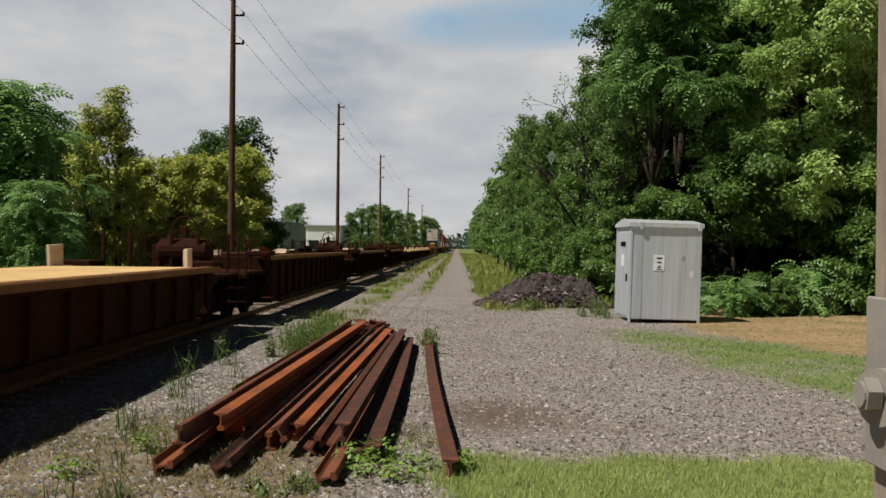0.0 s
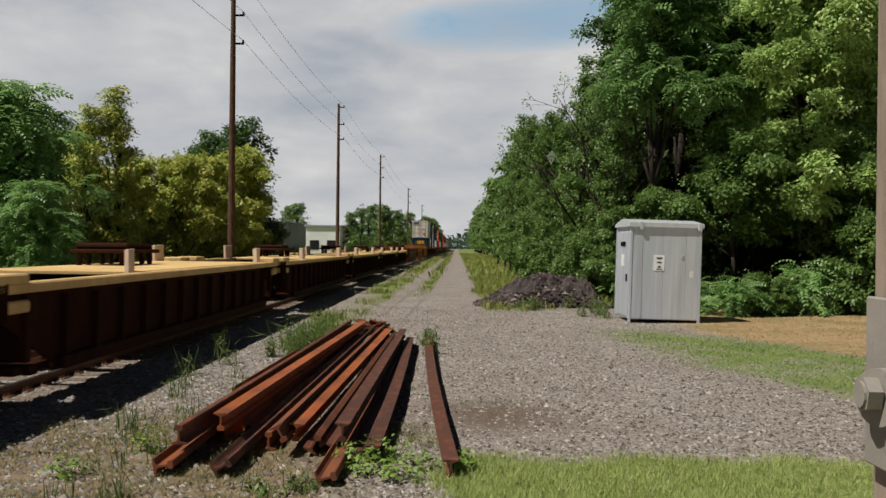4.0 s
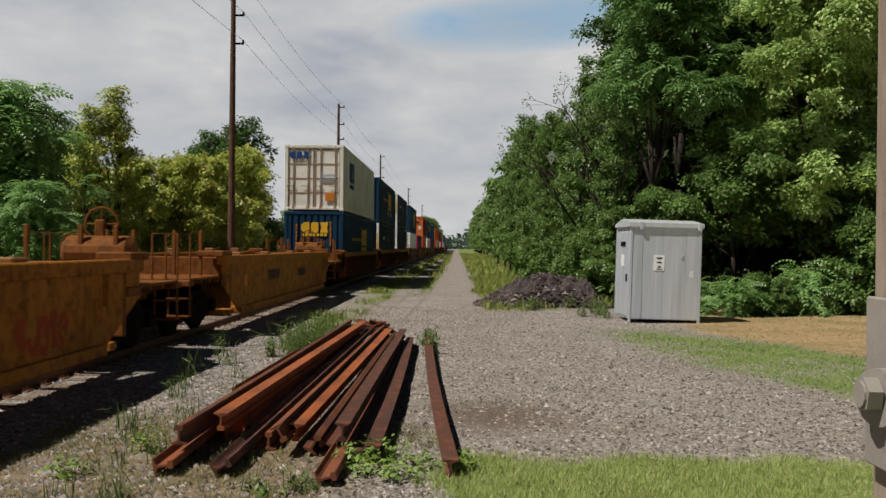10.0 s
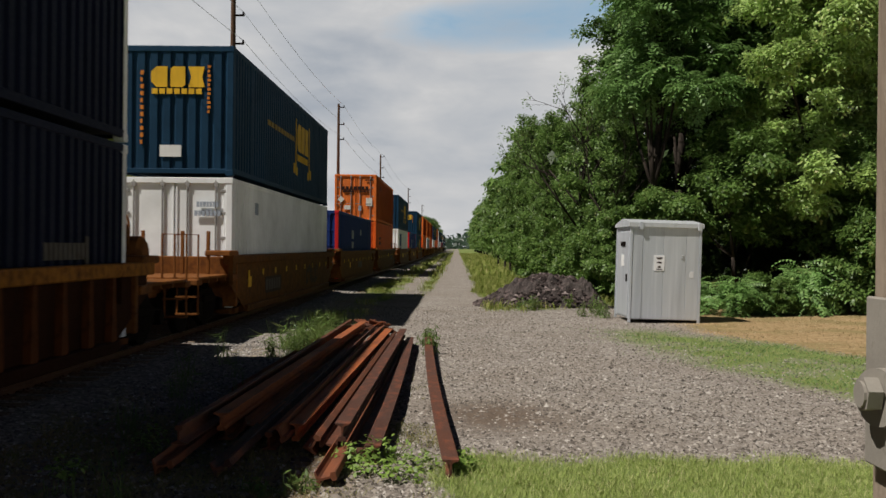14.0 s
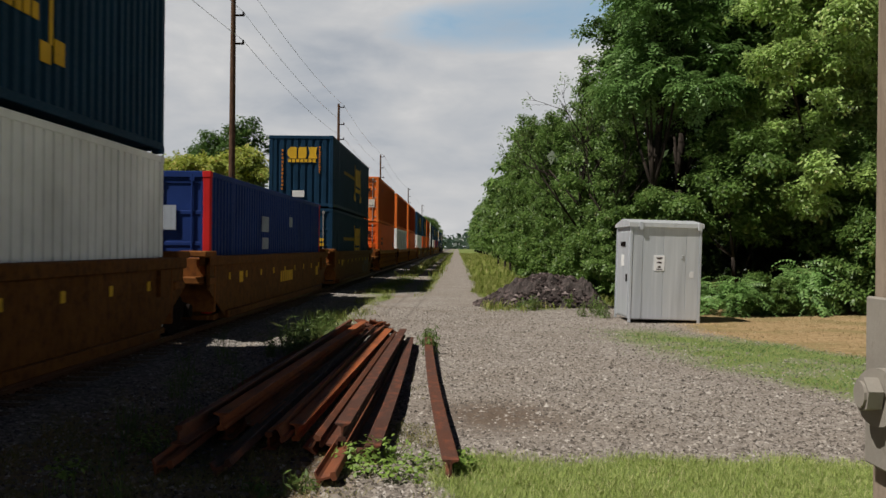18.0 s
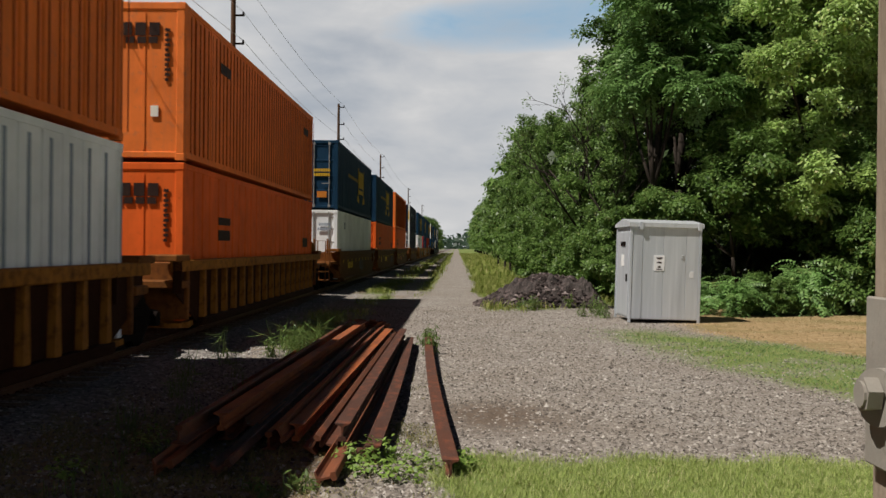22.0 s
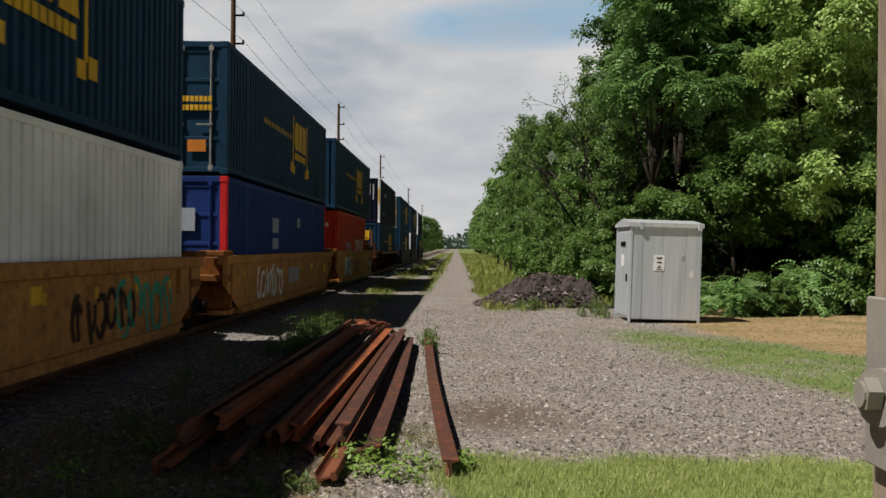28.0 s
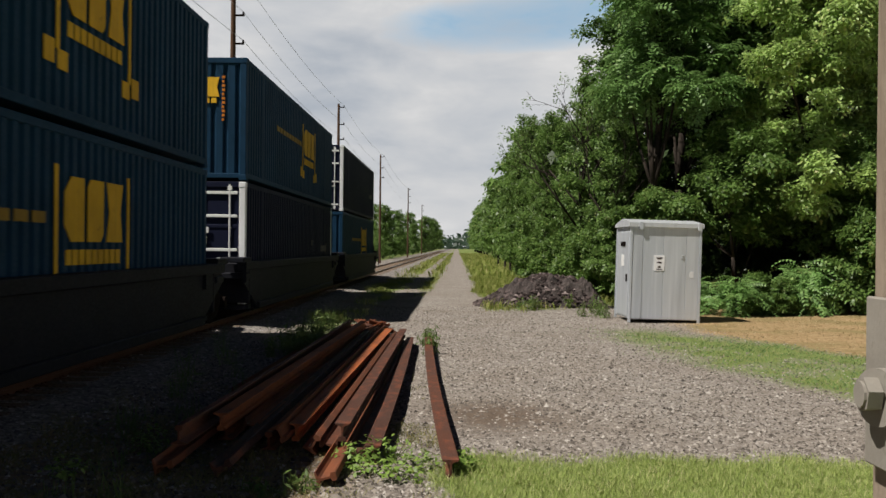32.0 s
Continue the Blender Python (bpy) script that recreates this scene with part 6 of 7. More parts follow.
def build_plants():
    bare_tree(6.35, 35.2, 9.4, 3)
    bare_tree(5.1, 37.6, 9.3, 8)
    TREES["wisp"] = tree_meshes(14, 9.9, 1.6, 1.5, 48, 20, SPRIGS, M["leaf_mid"], 0.8, point=0.8)
    TREES["sapling"] = tree_meshes(15, 5.0, 0.85, 0.4, 30, 30, SPRIGS, M["leaf_mid"], 0.7, point=0.6)
    TREES["big"] = tree_meshes(1, 13.0, 4.0, 7.5, 52, 16, SPRIGS, M["leaf_dark"], 0.95)
    TREES["big2"] = tree_meshes(2, 11.8, 3.6, 2.6, 66, 16, SPRIGS, M["leaf_light"], 0.9)
    TREES["vine"] = tree_meshes(3, 9.5, 2.2, 1.2, 62, 13, SPRIGS, M["leaf_mid"], 0.95)
    TREES["fern"] = tree_meshes(4, 12.5, 2.6, 6.4, 38, 20, FRONDS, M["leaf_fern"], 1.05, 0.3, point=0.4)
    TREES["shrub"] = tree_meshes(17, 6.2, 2.4, 2.3, 52, 20, SPRIGS, M["leaf_mid"], 0.9)
    TREES["low"] = tree_meshes(5, 6.0, 2.6, 0.6, 64, 18, SPRIGS, M["leaf_mid"], 0.9)
    TREES["bush"] = tree_meshes(6, 2.6, 1.5, 0.2, 40, 30, SPRIGS, M["leaf_mid"], 0.75)
    TREES["bush2"] = tree_meshes(7, 1.5, 1.2, 0.1, 30, 14, FRONDS, M["leaf_cool"], 0.8, 0.3)
    TREES["far"] = tree_meshes(8, 13.0, 3.2, 0.8, 46, 2.6, COARSE, M["leaf_mid"], 1.25)
    TREES["poplar"] = tree_meshes(18, 11.0, 1.7, 0.6, 40, 4.5, COARSE, M["leaf_dark"], 0.85, point=0.5)
    TREES["bush_far"] = tree_meshes(19, 2.6, 1.5, 0.1, 30, 8, COARSE, M["leaf_mid"], 0.5)
    # backing trees whose dark leaf colour paints the wood's inner shade
    TREES["deep"] = tree_meshes(16, 13.0, 4.2, 0.6, 46, 2.6, COARSE, M["leaf_shade"], 1.5)
    TREES["inner"] = tree_meshes(12, 8.6, 2.6, 0.6, 62, 5, COARSE, M["leaf_shade"], 0.8)
    TREES["sumac"] = tree_meshes(9, 7.0, 2.5, 0.8, 50, 12, FRONDS, M["leaf_cool"], 1.1, 0.25)
    TREES["maple"] = tree_meshes(10, 5.6, 1.9, 0.5, 56, 22, SPRIGS, M["leaf_yellow"], 0.8)
    TREES["slim"] = tree_meshes(11, 7.9, 1.7, 1.0, 46, 20, SPRIGS, M["leaf_yellow"], 0.8, point=0.6)
    TREES["round"] = tree_meshes(12, 8.6, 2.6, 0.6, 62, 7, SPRIGS, M["leaf_dark"], 1.15)
    lw = "tall green broadleaf tree with a dense uneven crown"
    # wood to the right of the path
    for k, x, y, rz, s in (
        ("big", 8.7, 36.0, 0, 1.0), ("fern", 6.7, 32.0, 40, 1.0), ("big2", 11.7, 31.2, 70, 1.0), ("big2", 15.6, 33.5, 190, 1.0), ("big", 12.8, 38.5, 140, 1.05),
        ("wisp", 5.5, 41.0, 0, 1.08), ("wisp", 4.7, 49.0, 90, 0.95), ("wisp", 4.5, 58.0, 200, 1.06), ("wisp", 6.1, 37.5, 140, 1.2), ("wisp", 4.5, 66.0, 30, 1.18), ("wisp", 4.0, 61.0, 300, 0.95), ("wisp", 5.0, 45.0, 250, 0.9),
        ("vine", 6.0, 34.6, 45, 0.7), ("vine", 6.6, 44.0, 20, 1.0), ("vine", 5.3, 53.0, 150, 1.0), ("vine", 6.0, 61.0, 260, 1.1), ("vine", 4.9, 71.0, 80, 1.05),
        ("shrub", 8.9, 30.6, 0, 0.97), ("low", 6.5, 31.3, 33, 0.66), ("low", 12.9, 29.9, 120, 0.9), ("low", 16.5, 31.0, 60, 1.2),
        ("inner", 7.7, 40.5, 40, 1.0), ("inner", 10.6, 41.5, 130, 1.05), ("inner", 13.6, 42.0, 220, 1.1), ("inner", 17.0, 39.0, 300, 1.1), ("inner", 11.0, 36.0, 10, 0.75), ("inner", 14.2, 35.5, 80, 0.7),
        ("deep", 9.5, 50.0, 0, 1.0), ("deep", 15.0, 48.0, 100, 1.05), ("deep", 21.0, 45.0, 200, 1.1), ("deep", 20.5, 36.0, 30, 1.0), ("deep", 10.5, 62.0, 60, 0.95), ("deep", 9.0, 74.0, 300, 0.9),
    ):
        tree(k, x, y, rz, s, lw)
    for x, y, s in ((4.3, 46, 1.0), (4.2, 52, 1.2), (4.0, 60, 1.3), (4.5, 40, 0.9), (4.9, 37, 0.8), (4.1, 72, 1.4), (4.2, 82, 1.5), (4.2, 95, 1.6), (5.2, 36, 1.0)):
        tree("sapling", x, y, 60 * x + y, s, "slender light green sapling at the wood's edge", "tree", "saplings")
    rng = random.Random(31)
    for k in range(30):
        y = 80 + 14.5 * k
        tree("far", 6.6 + rng.uniform(-0.8, 0.6) + 0.004 * k * k, y, rng.uniform(0, 360), rng.uniform(0.85, 1.15), "green tree in the wood along the path")
        if k % 2 == 0:
            tree("far", 12.0 + rng.uniform(-1.5, 1.5), y + 6, rng.uniform(0, 360), rng.uniform(1.0, 1.25), "green tree deep in the wood")
    for x, y, s, k in ((5.3, 35.5, 1.1, "bush"), (5.9, 38.5, 1.3, "bush"), (5.2, 44.0, 1.1, "bush"), (4.9, 48.5, 1.2, "bush"), (5.0, 57.0, 1.4, "bush"), (5.0, 65.0, 1.2, "bush"), (6.6, 34.0, 0.9, "bush"),
                       (6.9, 29.0, 0.9, "bush2"), (8.2, 27.9, 0.8, "bush2"), (9.6, 28.0, 0.45, "bush"), (11.0, 28.2, 0.7, "bush2"), (8.9, 28.3, 0.5, "bush"), (12.2, 27.8, 1.1, "bush"), (13.4, 28.2, 0.9, "bush2"), (14.6, 28.6, 1.1, "bush"), (10.3, 28.4, 1.1, "bush2")):
        tree(k, x, y, 77 * x, s, "leafy green undergrowth bush at the wood's edge", "bush", "undergrowth")
    # behind the track
    grp = "trees behind the track"
    for k, x, y, rz, s, lab in (
        ("sumac", -14.3, 30.0, 0, 1.04, "green sumac-like tree with long drooping leaves"), ("sumac", -16.2, 31.5, 130, 0.95, "green sumac-like tree with long drooping leaves"), ("sumac", -12.6, 28.0, 220, 0.55, "young sumac-like tree with long leaves"),
        ("slim", -12.3, 34.0, 0, 1.0, "slim upright yellow-green tree"), ("slim", -13.8, 35.0, 90, 0.85, "slim upright yellow-green tree"), ("slim", -13.0, 33.4, 200, 0.9, "slim upright yellow-green tree"),
        ("maple", -11.3, 38.6, 70, 0.98, "low yellow-green maple with turning leaves"), ("maple", -12.4, 37.0, 0, 0.98, "low yellow-green maple with turning leaves"), ("maple", -10.9, 37.0, 100, 1.0, "low yellow-green maple with turning leaves"), ("maple", -10.4, 40.0, 200, 1.05, "low yellow-green maple with turning leaves"), ("maple", -14.6, 38.0, 300, 0.95, "low yellow-green maple with turning leaves"),
        ("maple", -10.2, 44.5, 30, 1.2, "low yellow-green maple with turning leaves"), ("maple", -12.4, 44.0, 250, 1.08, "low yellow-green maple with turning leaves"),
        ("round", -12.9, 51.0, 200, 0.93, "dark green round-crowned tree"), ("bush", -10.4, 52.0, 60, 1.3, "small dark green tree"), ("round", -11.6, 50.0, 0, 1.0, "dark green round-crowned tree"), ("round", -14.5, 54.0, 90, 0.9, "dark green round-crowned tree"), 
        ("round", -19.0, 45.0, 180, 0.9, "dark green round-crowned tree"),
    ):
        tree(k, x, y, rz, s, lab, "tree", grp)
    rng = random.Random(58)
    y = 117.0
    for k in range(25):
        h = rng.uniform(5.0, 9.0) + min(7.5, 0.022 * (y - 108))
        kind = ("poplar", "far", "poplar", "far", "far")[k % 5]
        size = h / {"poplar": 11.0, "far": 13.0, "low": 6.0}[kind]
        tree(kind, -11.0 - rng.uniform(0, 3.5), y, rng.uniform(0, 360), min(size, 1.5), "distant green tree beside the track", "tree", grp)
        if k < 16:
            tree("bush_far", -10.6 - rng.uniform(0, 2.0), y + rng.uniform(3, 6), rng.uniform(0, 360), rng.uniform(1.1, 1.9), "rank green bush beyond the track", "bush", "bushes beyond the track")
        y += 9.0 + 1.3 * k
    for x, y, s in ((-40, 240, 1.0), (-52, 250, 1.0), (-46, 260, 1.0), (-30, 300, 1.1), (-24, 330, 1.0)):
        tree("far", x, y, 50 * x, s, "distant green tree beside the track", "tree", grp)
    # far woods across the horizon, with haze put into their leaf colour
    g = np.random.default_rng(77)
    n = 2600
    th = g.uniform(-1.15, 1.15, n)
    r = g.uniform(800, 1000, n)
    x, y = r * np.sin(th), r * np.cos(th)
    z = g.uniform(0, 1, n) * (9 + 6 * np.sin(th * 23) * np.cos(th * 7) + 3)
    nrm = np.stack([-np.sin(th), -np.cos(th), 0.4 * np.ones(n)], -1)
    v, f = scatter_leaves(np.stack([x, y, z], -1), nrm, COARSE, np.full(n, 16.0), 5, 0.7)
    tagged(new("far_woods", np_mesh("far_woods", v, f, M["leaf_haze"])), "band of distant green woods along the horizon", "woods", kind="stuff")


build_plants()

# ---------------- poles and wires ----------------
POLE_X = -8.55
POLE_Y = (35.9, 68.0, 105.5, 166.0, 232.0)
POLE_H = 12.1
ARM_Z = (11.85, 10.62, 9.55)


def build_poles():
    pm = bark_mat("creosoted_pole_timber", (0.05, 0.028, 0.02), (0.15, 0.085, 0.055))
    iron = M["truck"]
    shaft = Geo().sweep([(0, 0, -0.4 + k * (POLE_H + 0.4) / 6) for k in range(7)], [0.15 - 0.011 * k for k in range(7)], 12).mesh("shaft", pm)
    arm = Geo().box(0.05, 0.42, -0.035, 0.035, -0.04, 0.03, 0.01).tube((0.38, 0, 0.0), (0.38, 0, 0.14), 0.045, 8, 0.03).mesh("insulator_arm", iron)
    for k, y in enumerate((8.0,) + POLE_Y):
        if k == 0:
            continue
        p = thing("utility_pole", "brown wooden utility pole with short insulator arms", "utility pole", "line of poles", at=(POLE_X, y, 0))
        part("shaft", shaft, p)
        for z in ARM_Z:
            a = part("insulator_arm", arm, p)
            a.matrix_basis = pose(0, 0, z)
    ys = (-2.0,) + POLE_Y + (300.0,)
    wm = M["wire"]
    for a, b in zip(ys, ys[1:]):
        for z in ARM_Z:
            g = Geo()
            pts = []
            for k in range(13):
                t = k / 12
                pts.append((POLE_X + 0.38, a + (b - a) * t, z + 0.12 - 4 * t * (1 - t) * (b - a) * 0.012))
            tagged(new("overhead_wire", g.sweep(pts, [0.008] * 13, 6).mesh("overhead_wire", wm)), "thin black overhead wire between the poles", "wire", "overhead wires")


build_poles()


# ---------------- crossing post beside the camera ----------------
def build_post():
    wood = bark_mat("weathered_grey_timber", (0.20, 0.155, 0.115), (0.38, 0.31, 0.245))
    plate = paint("grey_galvanised_plate", (0.30, 0.275, 0.24), (0.16, 0.13, 0.10), 0.5, 0.65, 0.1, 6.0)
    post = thing("sign_post", "weathered timber post with bolted grey steel bracket", "post", at=(0.686, 1.45, 0))
    part("timber", Geo().box(-0.021, 0.1, -0.045, 0.075, -0.3, 3.2, 0.008).mesh("timber", wood), post)
    br = part("bracket", Geo().along_y([(-0.041, 1.62), (-0.020, 1.575), (0.006, 1.55), (0.12, 1.55), (0.12, 1.862), (-0.041, 1.862)], -0.062, -0.047).mesh("bracket", plate), post)
    part("flange", Geo().box(-0.043, -0.035, -0.047, 0.05, 1.60, 1.86, 0.003).mesh("flange", plate), post)
    part("washer", Geo().tube((-0.058, -0.025, 1.712), (-0.044, -0.02, 1.712), 0.044, 24).mesh("washer", plate), br)
    part("bolt", Geo().tube((-0.078, -0.02, 1.716), (-0.056, -0.02, 1.716), 0.027, 6).tube((-0.082, -0.02, 1.716), (-0.078, -0.02, 1.716), 0.020, 12).mesh("bolt", plate), br)
    part("nut", Geo().tube((-0.008, -0.078, 1.69), (-0.008, -0.062, 1.69), 0.024, 6).mesh("nut", plate), br)


build_post()


# ---------------- far buildings ----------------
def build_buildings():
    wall = paint("white_warehouse_wall", (0.82, 0.82, 0.80), (0.6, 0.58, 0.55), 0.2, scale=0.2)
    grey = paint("grey_warehouse_wall", (0.28, 0.29, 0.31), (0.2, 0.2, 0.2), 0.3, scale=0.2)
    dark = M["rubber"]
    for x, y, w, d, h, mt, lab in ((-17.2, 122, 4.4, 20, 4.3, wall, "low white warehouse with a flat roof"), (-34.0, 145, 15.0, 30, 5.4, grey, "large grey warehouse with a flat roof"), (-27.0, 190, 12.0, 20, 5.8, grey, "long grey shed with a flat roof")):
        b = thing("warehouse", lab, "building", "far warehouses", at=(x, y, 0))
        part("wall", Geo().box(-w / 2, w / 2, 0, d, -0.1, h, 0.05).mesh("wall", mt), b)
        part("roof", Geo().box(-w / 2 - 0.2, w / 2 + 0.2, -0.2, d + 0.2, h, h + 0.25, 0.04).mesh("roof", grey), b)
        n = max(2, int(w / 3))
        for k in range(n):
            xx = -w / 2 + w * (k + 0.5) / n
            part("window", Geo().box(xx - 0.6, xx + 0.6, -0.05, 0.02, 1.4, 2.6, 0.02).mesh("window", dark), b)


build_buildings()


# ---------------- grass and weeds ----------------
def blades(name, x, y, z, height, width, lean, mat, seed, label):
    """Bent blades of grass, two faces each."""
    g = np.random.default_rng(seed)
    n = len(x)
    a = g.uniform(0, 2 * np.pi, n)
    dx, dy = np.cos(a), np.sin(a)
    b = g.uniform(0, 2 * np.pi, n)
    lx, ly = np.cos(b) * lean * height, np.sin(b) * lean * height
    w = width * g.uniform(0.7, 1.3, n)
    P = lambda s, t, wf: np.stack([x + lx * t * t + dx * w * wf * s, y + ly * t * t + dy * w * wf * s, z + height * t * (1 - 0.25 * lean * t)], -1)
    v = np.stack([P(-0.5, 0, 1), P(0.5, 0, 1), P(0.4, 0.55, 1), P(-0.4, 0.55, 1), P(0.05, 1.0, 1), P(-0.05, 1.0, 1)], 1).reshape(-1, 3)
    i = np.arange(n)[:, None] * 6
    f = np.stack([i + np.array([0, 1, 2, 3]), i + np.array([3, 2, 4, 5])], 1).reshape(-1, 4)
    return tagged(new(name, np_mesh(name, v, f, mat)), label, "grass", kind="stuff")


def build_grass():
    lawn = island_mat("lawn_grass", [(0.0, (0.22, 0.30, 0.07)), (0.5, (0.35, 0.43, 0.12)), (0.85, (0.46, 0.51, 0.19)), (1.0, (0.62, 0.56, 0.32))], 0.6)
    tall = island_mat("tall_grass", [(0.0, (0.12, 0.16, 0.03)), (0.5, (0.22, 0.27, 0.055)), (0.85, (0.32, 0.33, 0.10)), (1.0, (0.48, 0.40, 0.19))], 0.6)
    strip = island_mat("strip_grass", [(0.0, (0.085, 0.165, 0.055)), (0.5, (0.15, 0.25, 0.085)), (0.85, (0.23, 0.30, 0.12)), (1.0, (0.44, 0.36, 0.21))], 0.6)
    g = np.random.default_rng(41)

    def pick(n, x0, x1, y0, y1, mask):
        x, y = g.uniform(x0, x1, n), g.uniform(y0, y1, n)
        k = g.uniform(0, 1, n) < mask(x, y)
        x, y = x[k], y[k]
        return x, y, ground_height(x, y) - 0.005

    x, y, z = pick(125000, -0.6, 5.2, 6.6, 9.3, lambda a, b: lawn_mask(a, b) * (0.45 + 0.55 * smooth(-0.5, 0.4, wobble(a, b, 2.2, 0.5))))
    blades("lawn_grass", x, y, z, g.uniform(0.025, 0.07, len(x)) * (1 + 0.8 * (g.uniform(0, 1, len(x)) > 0.96)), 0.0038, 0.5, lawn, 1, "short bright green lawn grass")
    x, y, z = pick(75000, 2.2, 12.0, 10.0, 24.0, lambda a, b: strip_mask(a, b) * (0.4 + 0.6 * smooth(-0.4, 0.4, wobble(a, b, 1.1, 0.5))))
    blades("strip_grass", x, y, z, g.uniform(0.02, 0.06, len(x)), 0.009, 0.8, strip, 2, "green grass strip at the gravel's edge")
    straw = island_mat("dry_straw", [(0.0, (0.12, 0.15, 0.045)), (0.12, (0.24, 0.17, 0.08)), (0.6, (0.42, 0.31, 0.17)), (1.0, (0.58, 0.47, 0.30))], 0.8)
    x, y, z = pick(42000, 5.0, 16.0, 14.0, 31.0, lambda a, b: straw_mask(a, b) * (0.3 + 0.6 * smooth(-0.2, 0.5, wobble(a, b, 0.8, 4.0))))
    blades("dry_grass", x, y, z, g.uniform(0.015, 0.05, len(x)), 0.012, 1.0, straw, 3, "dry straw-coloured mown grass")
    x, y, z = pick(45000, 0.5, 7.5, 26.5, 60.0, lambda a, b: field_mask(a, b) * (1 - np.exp(-(((a - 2.75) / 1.9) ** 4 + ((b - 32.0) / 1.6) ** 4))) * (0.4 + 0.6 * smooth(-0.4, 0.4, wobble(a, b, 0.8, 0.5))))
    blades("field_grass", x, y, z, g.uniform(0.10, 0.38, len(x)), 0.02, 0.5, tall, 4, "tall uncut green grass beside the path")
    x, y, z = pick(30000, -4.4, 7.0, 60.0, 260.0, lambda a, b: field_mask(a, b))
    blades("verge_grass", x, y, z, g.uniform(0.15, 0.5, len(x)), 0.06, 0.5, tall, 5, "tall grass along the far path")
    x, y, z = pick(26000, -4.4, -1.0, 22.0, 60.0, lambda a, b: field_mask(a, b) * smooth(-0.1, 0.4, wobble(a, b, 0.7, 2.5)))
    blades("shoulder_grass", x, y, z, g.uniform(0.05, 0.3, len(x)), 0.016, 0.5, tall, 6, "patchy grass on the track shoulder")
    dry = island_mat("dry_tufts", [(0.0, (0.11, 0.14, 0.035)), (0.5, (0.21, 0.20, 0.07)), (1.0, (0.38, 0.30, 0.15))], 0.8)
    x, y, z = pick(90000, -4.6, -0.1, 6.6, 17.0, lambda a, b: np.maximum(smooth(0.0, 0.5, wobble(a, b, 1.3, 6.0)) * smooth(15.0, 8.5, b), 0.7 * foot_mask(a, b) * smooth(-0.5, 0.3, wobble(a, b, 2.0, 1.0))))
    blades("dry_tufts", x, y, z, g.uniform(0.02, 0.09, len(x)), 0.005, 0.9, dry, 8, "sparse dry grass tufts in the gravel")
    x, y, z = pick(14000, -25.0, -9.6, 15.0, 60.0, lambda a, b: field_mask(a, b))
    blades("far_side_grass", x, y, z, g.uniform(0.2, 0.9, len(x)), 0.03, 0.4, tall, 7, "rank grass beyond the track")


build_grass()


def weed(x, y, h, seed, grassy=False, label="upright green weed growing in the gravel"):
    rng = random.Random(seed)
    ob = thing("weed", label, "weed", "weeds in the gravel", at=(x, y, 0))
    pts, nr = [], []
    for k in range(rng.randint(4, 8)):
        a, lean = rng.uniform(0, 6.28), rng.uniform(0.05, 0.45)
        hh = h * rng.uniform(0.55, 1.05)
        b = (rng.uniform(-0.1, 0.1), rng.uniform(-0.1, 0.1), -0.02)
        t = (b[0] + math.cos(a) * lean * hh, b[1] + math.sin(a) * lean * hh, hh)
        part("stem", Geo().tube(b, t, 0.006, 5, 0.003).mesh("stem", M["weed"]), ob)
        m = int(6 + 16 * hh) if not grassy else 5
        for j in range(m):
            u = 0.12 + 0.88 * j / m
            q = rng.uniform(0, 6.28)
            pts.append([b[i] + (t[i] - b[i]) * u for i in range(3)])
            nr.append([math.cos(q), math.sin(q), 0.4])
    if grassy:
        for j in range(int(10 + 22 * h)):
            pts.append([rng.uniform(-0.16, 0.16), rng.uniform(-0.16, 0.16), -0.02])
            q, w = rng.uniform(0, 6.28), rng.uniform(0.1, 0.6)
            nr.append([w * math.cos(q), w * math.sin(q), 3.5])
        lf = [leaf(0.62, 0.022, 0.1), leaf(0.8, 0.018, 0.15), leaf(0.45, 0.026, 0.1)]
    lf = lf if grassy else [leaf(0.11, 0.035, 0.4), leaf(0.08, 0.03, 0.2), leaf(0.14, 0.03, 0.5)]
    v, f = scatter_leaves(np.array(pts), np.array(nr), lf, np.full(len(pts), 1.25 * h if grassy else 0.75 + 0.5 * h), seed, 0.35)
    part("leaves", np_mesh("leaves", v, f, M["weed"] if seed % 3 else M["leaf_mid"]), ob)
    return ob


def leafy_clump(x, y, r, h, seed):
    """A low spreading broad-leaved plant."""
    rng = random.Random(seed)
    ob = thing("leafy_weed", "low bright green broad-leaved weed beside the rails", "weed", "leafy weeds", at=(x, y, 0))
    pts, nr = [], []
    for k in range(int(26 + 260 * r * r)):
        a, q = rng.uniform(0, 6.28), math.sqrt(rng.random())
        z = h * (1 - 0.75 * q * q) * rng.uniform(0.3, 1.05)
        pts.append([r * q * math.cos(a), r * q * math.sin(a), z])
        nr.append([math.cos(a), math.sin(a), 0.5])
    for k in range(6):
        a, q = rng.uniform(0, 6.28), r * rng.uniform(0.2, 0.8)
        part("stem", Geo().tube((0, 0, -0.02), (q * math.cos(a), q * math.sin(a), 0.8 * h), 0.005, 5, 0.003).mesh("stem", M["weed"]), ob)
    lf = [sprig(90 + k, 4, 0.055, 0.036, 0.05) for k in range(4)]
    v, f = scatter_leaves(np.array(pts), np.array(nr), lf, np.full(len(pts), 1.0), seed, 0.3)
    part("leaves", np_mesh("leaves", v, f, M["leaf_clump"]), ob)


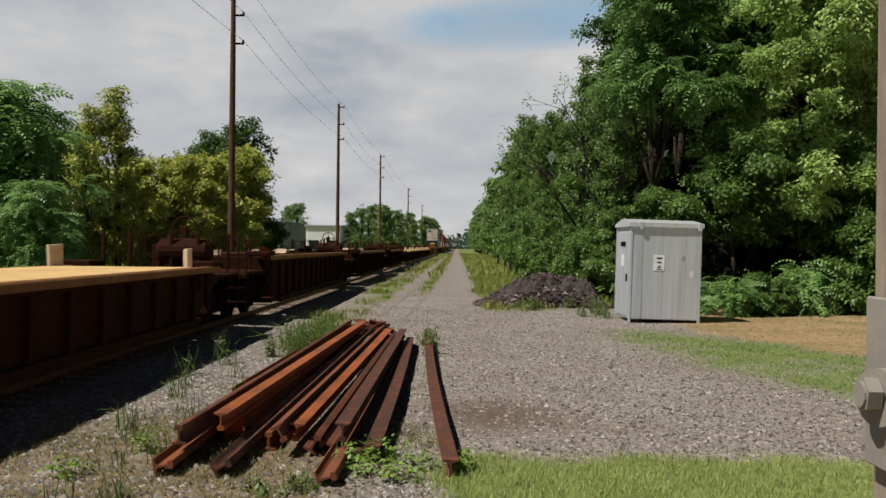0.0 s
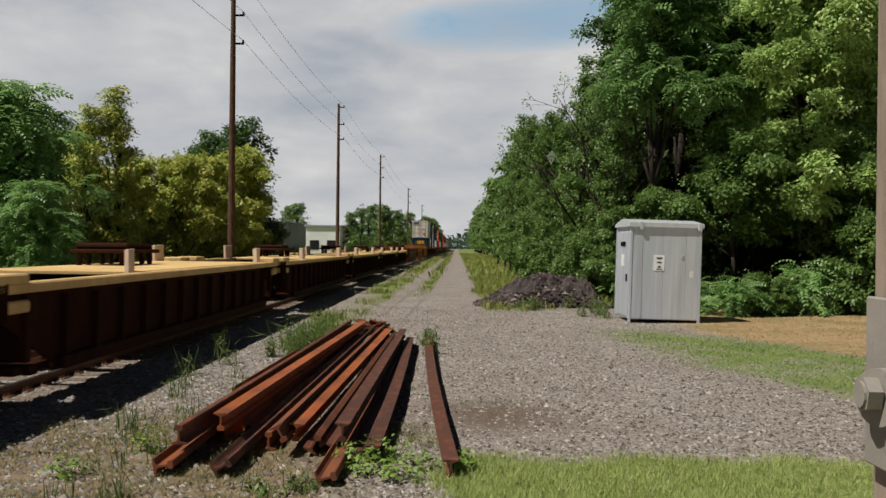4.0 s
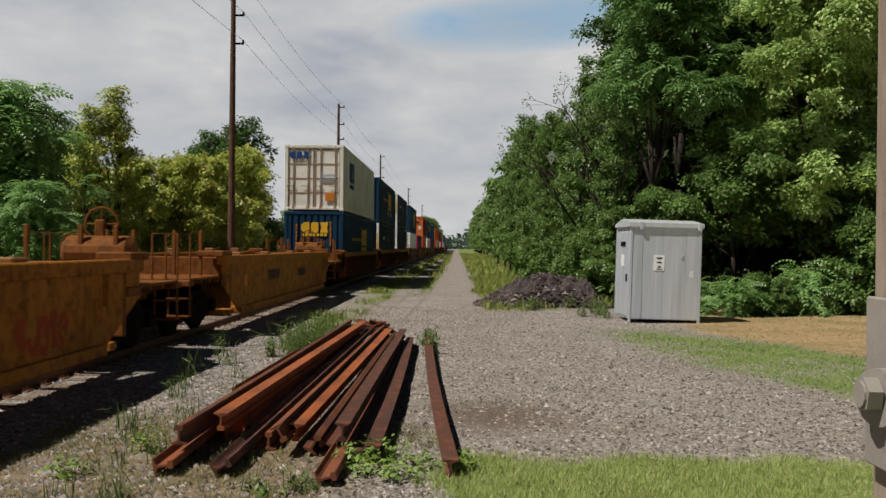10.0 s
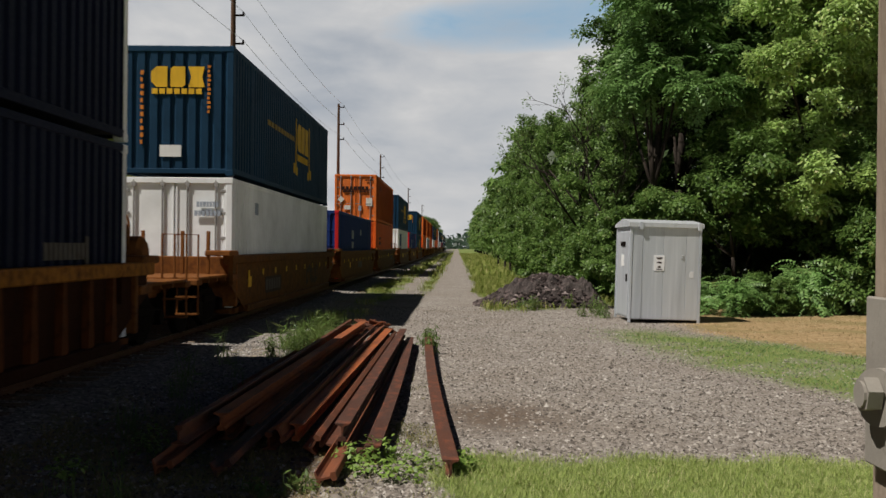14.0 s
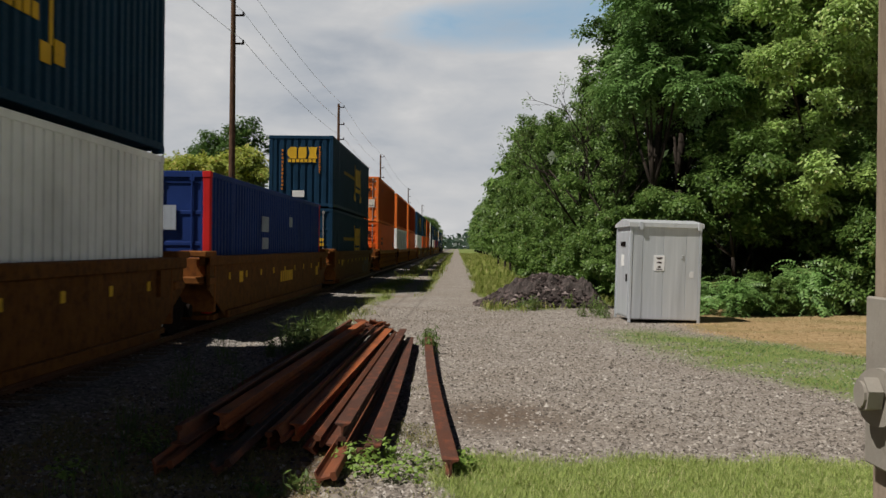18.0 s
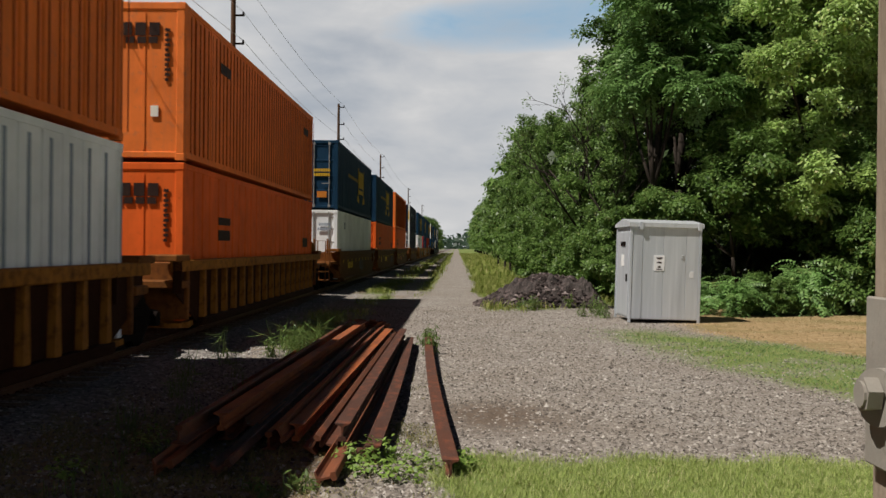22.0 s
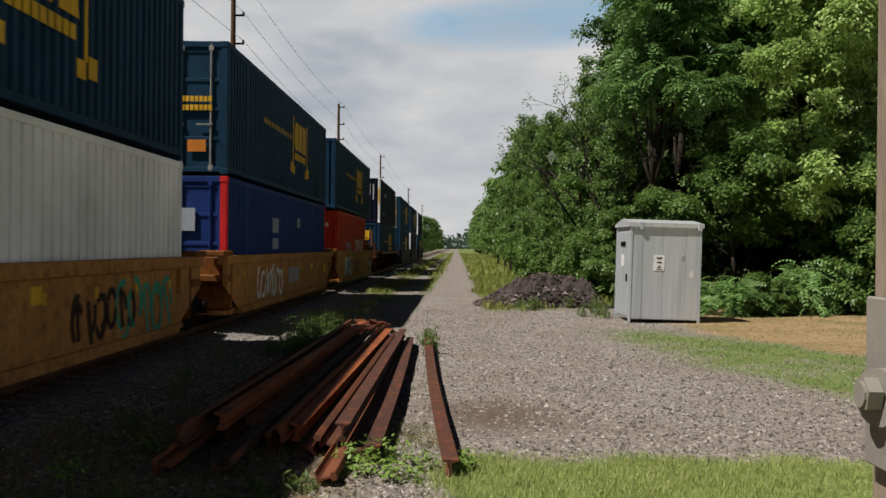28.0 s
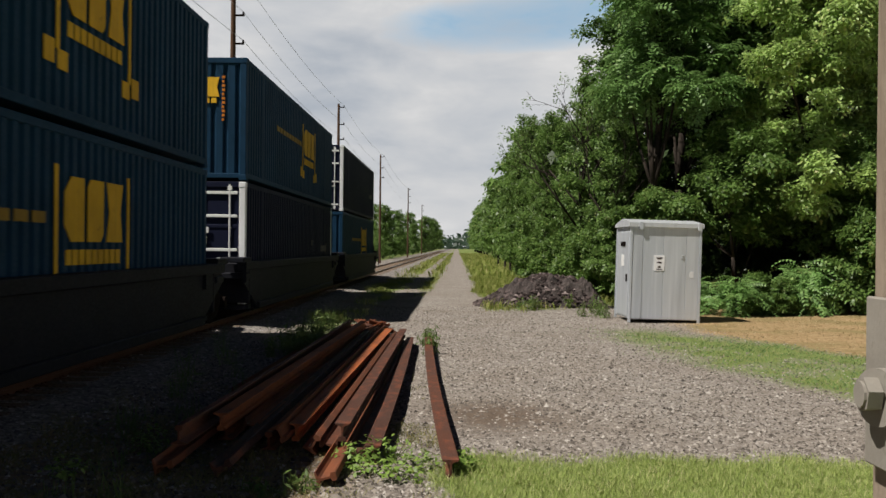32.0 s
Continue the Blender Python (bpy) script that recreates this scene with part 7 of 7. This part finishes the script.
def build_weeds():
    rng = random.Random(9)
    k = 0
    for n, x0, x1, y0, y1, h0, h1 in ((40, -3.3, -2.5, 16.2, 22.0, 0.38, 0.64), (7, -4.2, -3.1, 12.0, 16.5, 0.25, 0.6), (5, -0.62, -0.35, 16.8, 19.0, 0.3, 0.5), (14, -3.9, -2.45, 7.0, 9.5, 0.08, 0.24), (9, -3.5, -2.7, 9.5, 12.0, 0.12, 0.35),
                                      (3, -2.0, -1.2, 7.2, 7.7, 0.08, 0.2), (6, 3.5, 4.2, 26.2, 28.4, 0.4, 0.9), (7, 1.2, 3.8, 28.6, 30.4, 0.3, 0.6)):
        for i in range(n):
            weed(rng.uniform(x0, x1), rng.uniform(y0, y1), rng.uniform(h0, h1), 100 + k, x1 < -2.4 and (n != 40 or i % 4 > 0))
            k += 1
    for i, (x, y, r, h) in enumerate(((-0.82, 8.35, 0.22, 0.17), (-0.55, 8.5, 0.26, 0.16), (-0.70, 8.0, 0.18, 0.11), (-0.30, 8.2, 0.15, 0.10), (0.08, 8.15, 0.16, 0.13), (-0.45, 7.75, 0.14, 0.08), (-2.85, 8.8, 0.16, 0.2), (-3.2, 7.8, 0.15, 0.10))):
        leafy_clump(x, y, r, h, 300 + i)


build_weeds()


# ---------------- loose stones on the lot ----------------
def build_gravel():
    g = np.random.default_rng(21)
    n = 105000
    y = 6.6 + 24 * g.uniform(0, 1, n) ** 1.7
    x = -4.0 + g.uniform(0, 1, n) * (4.6 + 0.42 * y)
    free = 1 - np.maximum(np.maximum(lawn_mask(x, y) * 1.1, strip_mask(x, y)), np.maximum(straw_mask(x, y), field_mask(x, y)))
    soft = np.exp(-(((x - 0.35) / 0.75) ** 2 + ((y - 10.6) / 1.0) ** 2)) * 0.8
    k = g.uniform(0, 1, n) < free * (1 - soft) * (1 - 0.75 * foot_mask(x, y))
    x, y = x[k], y[k]
    size = 0.011 + 0.024 * g.uniform(0, 1, len(x)) ** 2.2
    stone_field("gravel_stones", x, y, ground_height(x, y) + 0.002, size, M["gravel"], "loose grey crushed stones on the lot", "gravel")
    n = 5200
    x, y = g.uniform(-4.6, -2.35, n), 6.8 + 11.5 * g.uniform(0, 1, n) ** 1.4
    k = g.uniform(0, 1, n) > 0.6 * foot_mask(x, y)
    x, y = x[k], y[k]
    n = len(x)
    stone_field("shoulder_stones", x, y, ground_height(x, y) + 0.004, 0.013 + 0.03 * g.uniform(0, 1, n) ** 2.5, M["ballast"], "loose pale stones on the track shoulder", "stones")
    n = 260
    x, y = g.uniform(-3.4, -0.2, n), g.uniform(7.0, 8.6, n)
    stone_field("rubble_stones", x, y, ground_height(x, y) + 0.01, g.uniform(0.012, 0.04, n) * (1 + 0.8 * (g.uniform(0, 1, n) > 0.93)), M["gravel"], "larger pale stones at the foot of the rail pile", "stones")


build_gravel()


# ---------------- what moves ----------------
def motions():
    for ob, s, z in MOVING:
        walk(ob, [(0.0, pose(TRACK, s, z)), (32.0, pose(TRACK, s - SPEED * 32.0, z))])
    # wheels roll towards the camera
    turn = math.degrees(SPEED / 0.483)
    steps = int(math.ceil(32.0 * FPS))
    for ob, y in WHEELS:
        walk(ob, [(k / FPS, pose(0, y, 0.483, turn * k / FPS)) for k in range(steps + 1)])


motions()
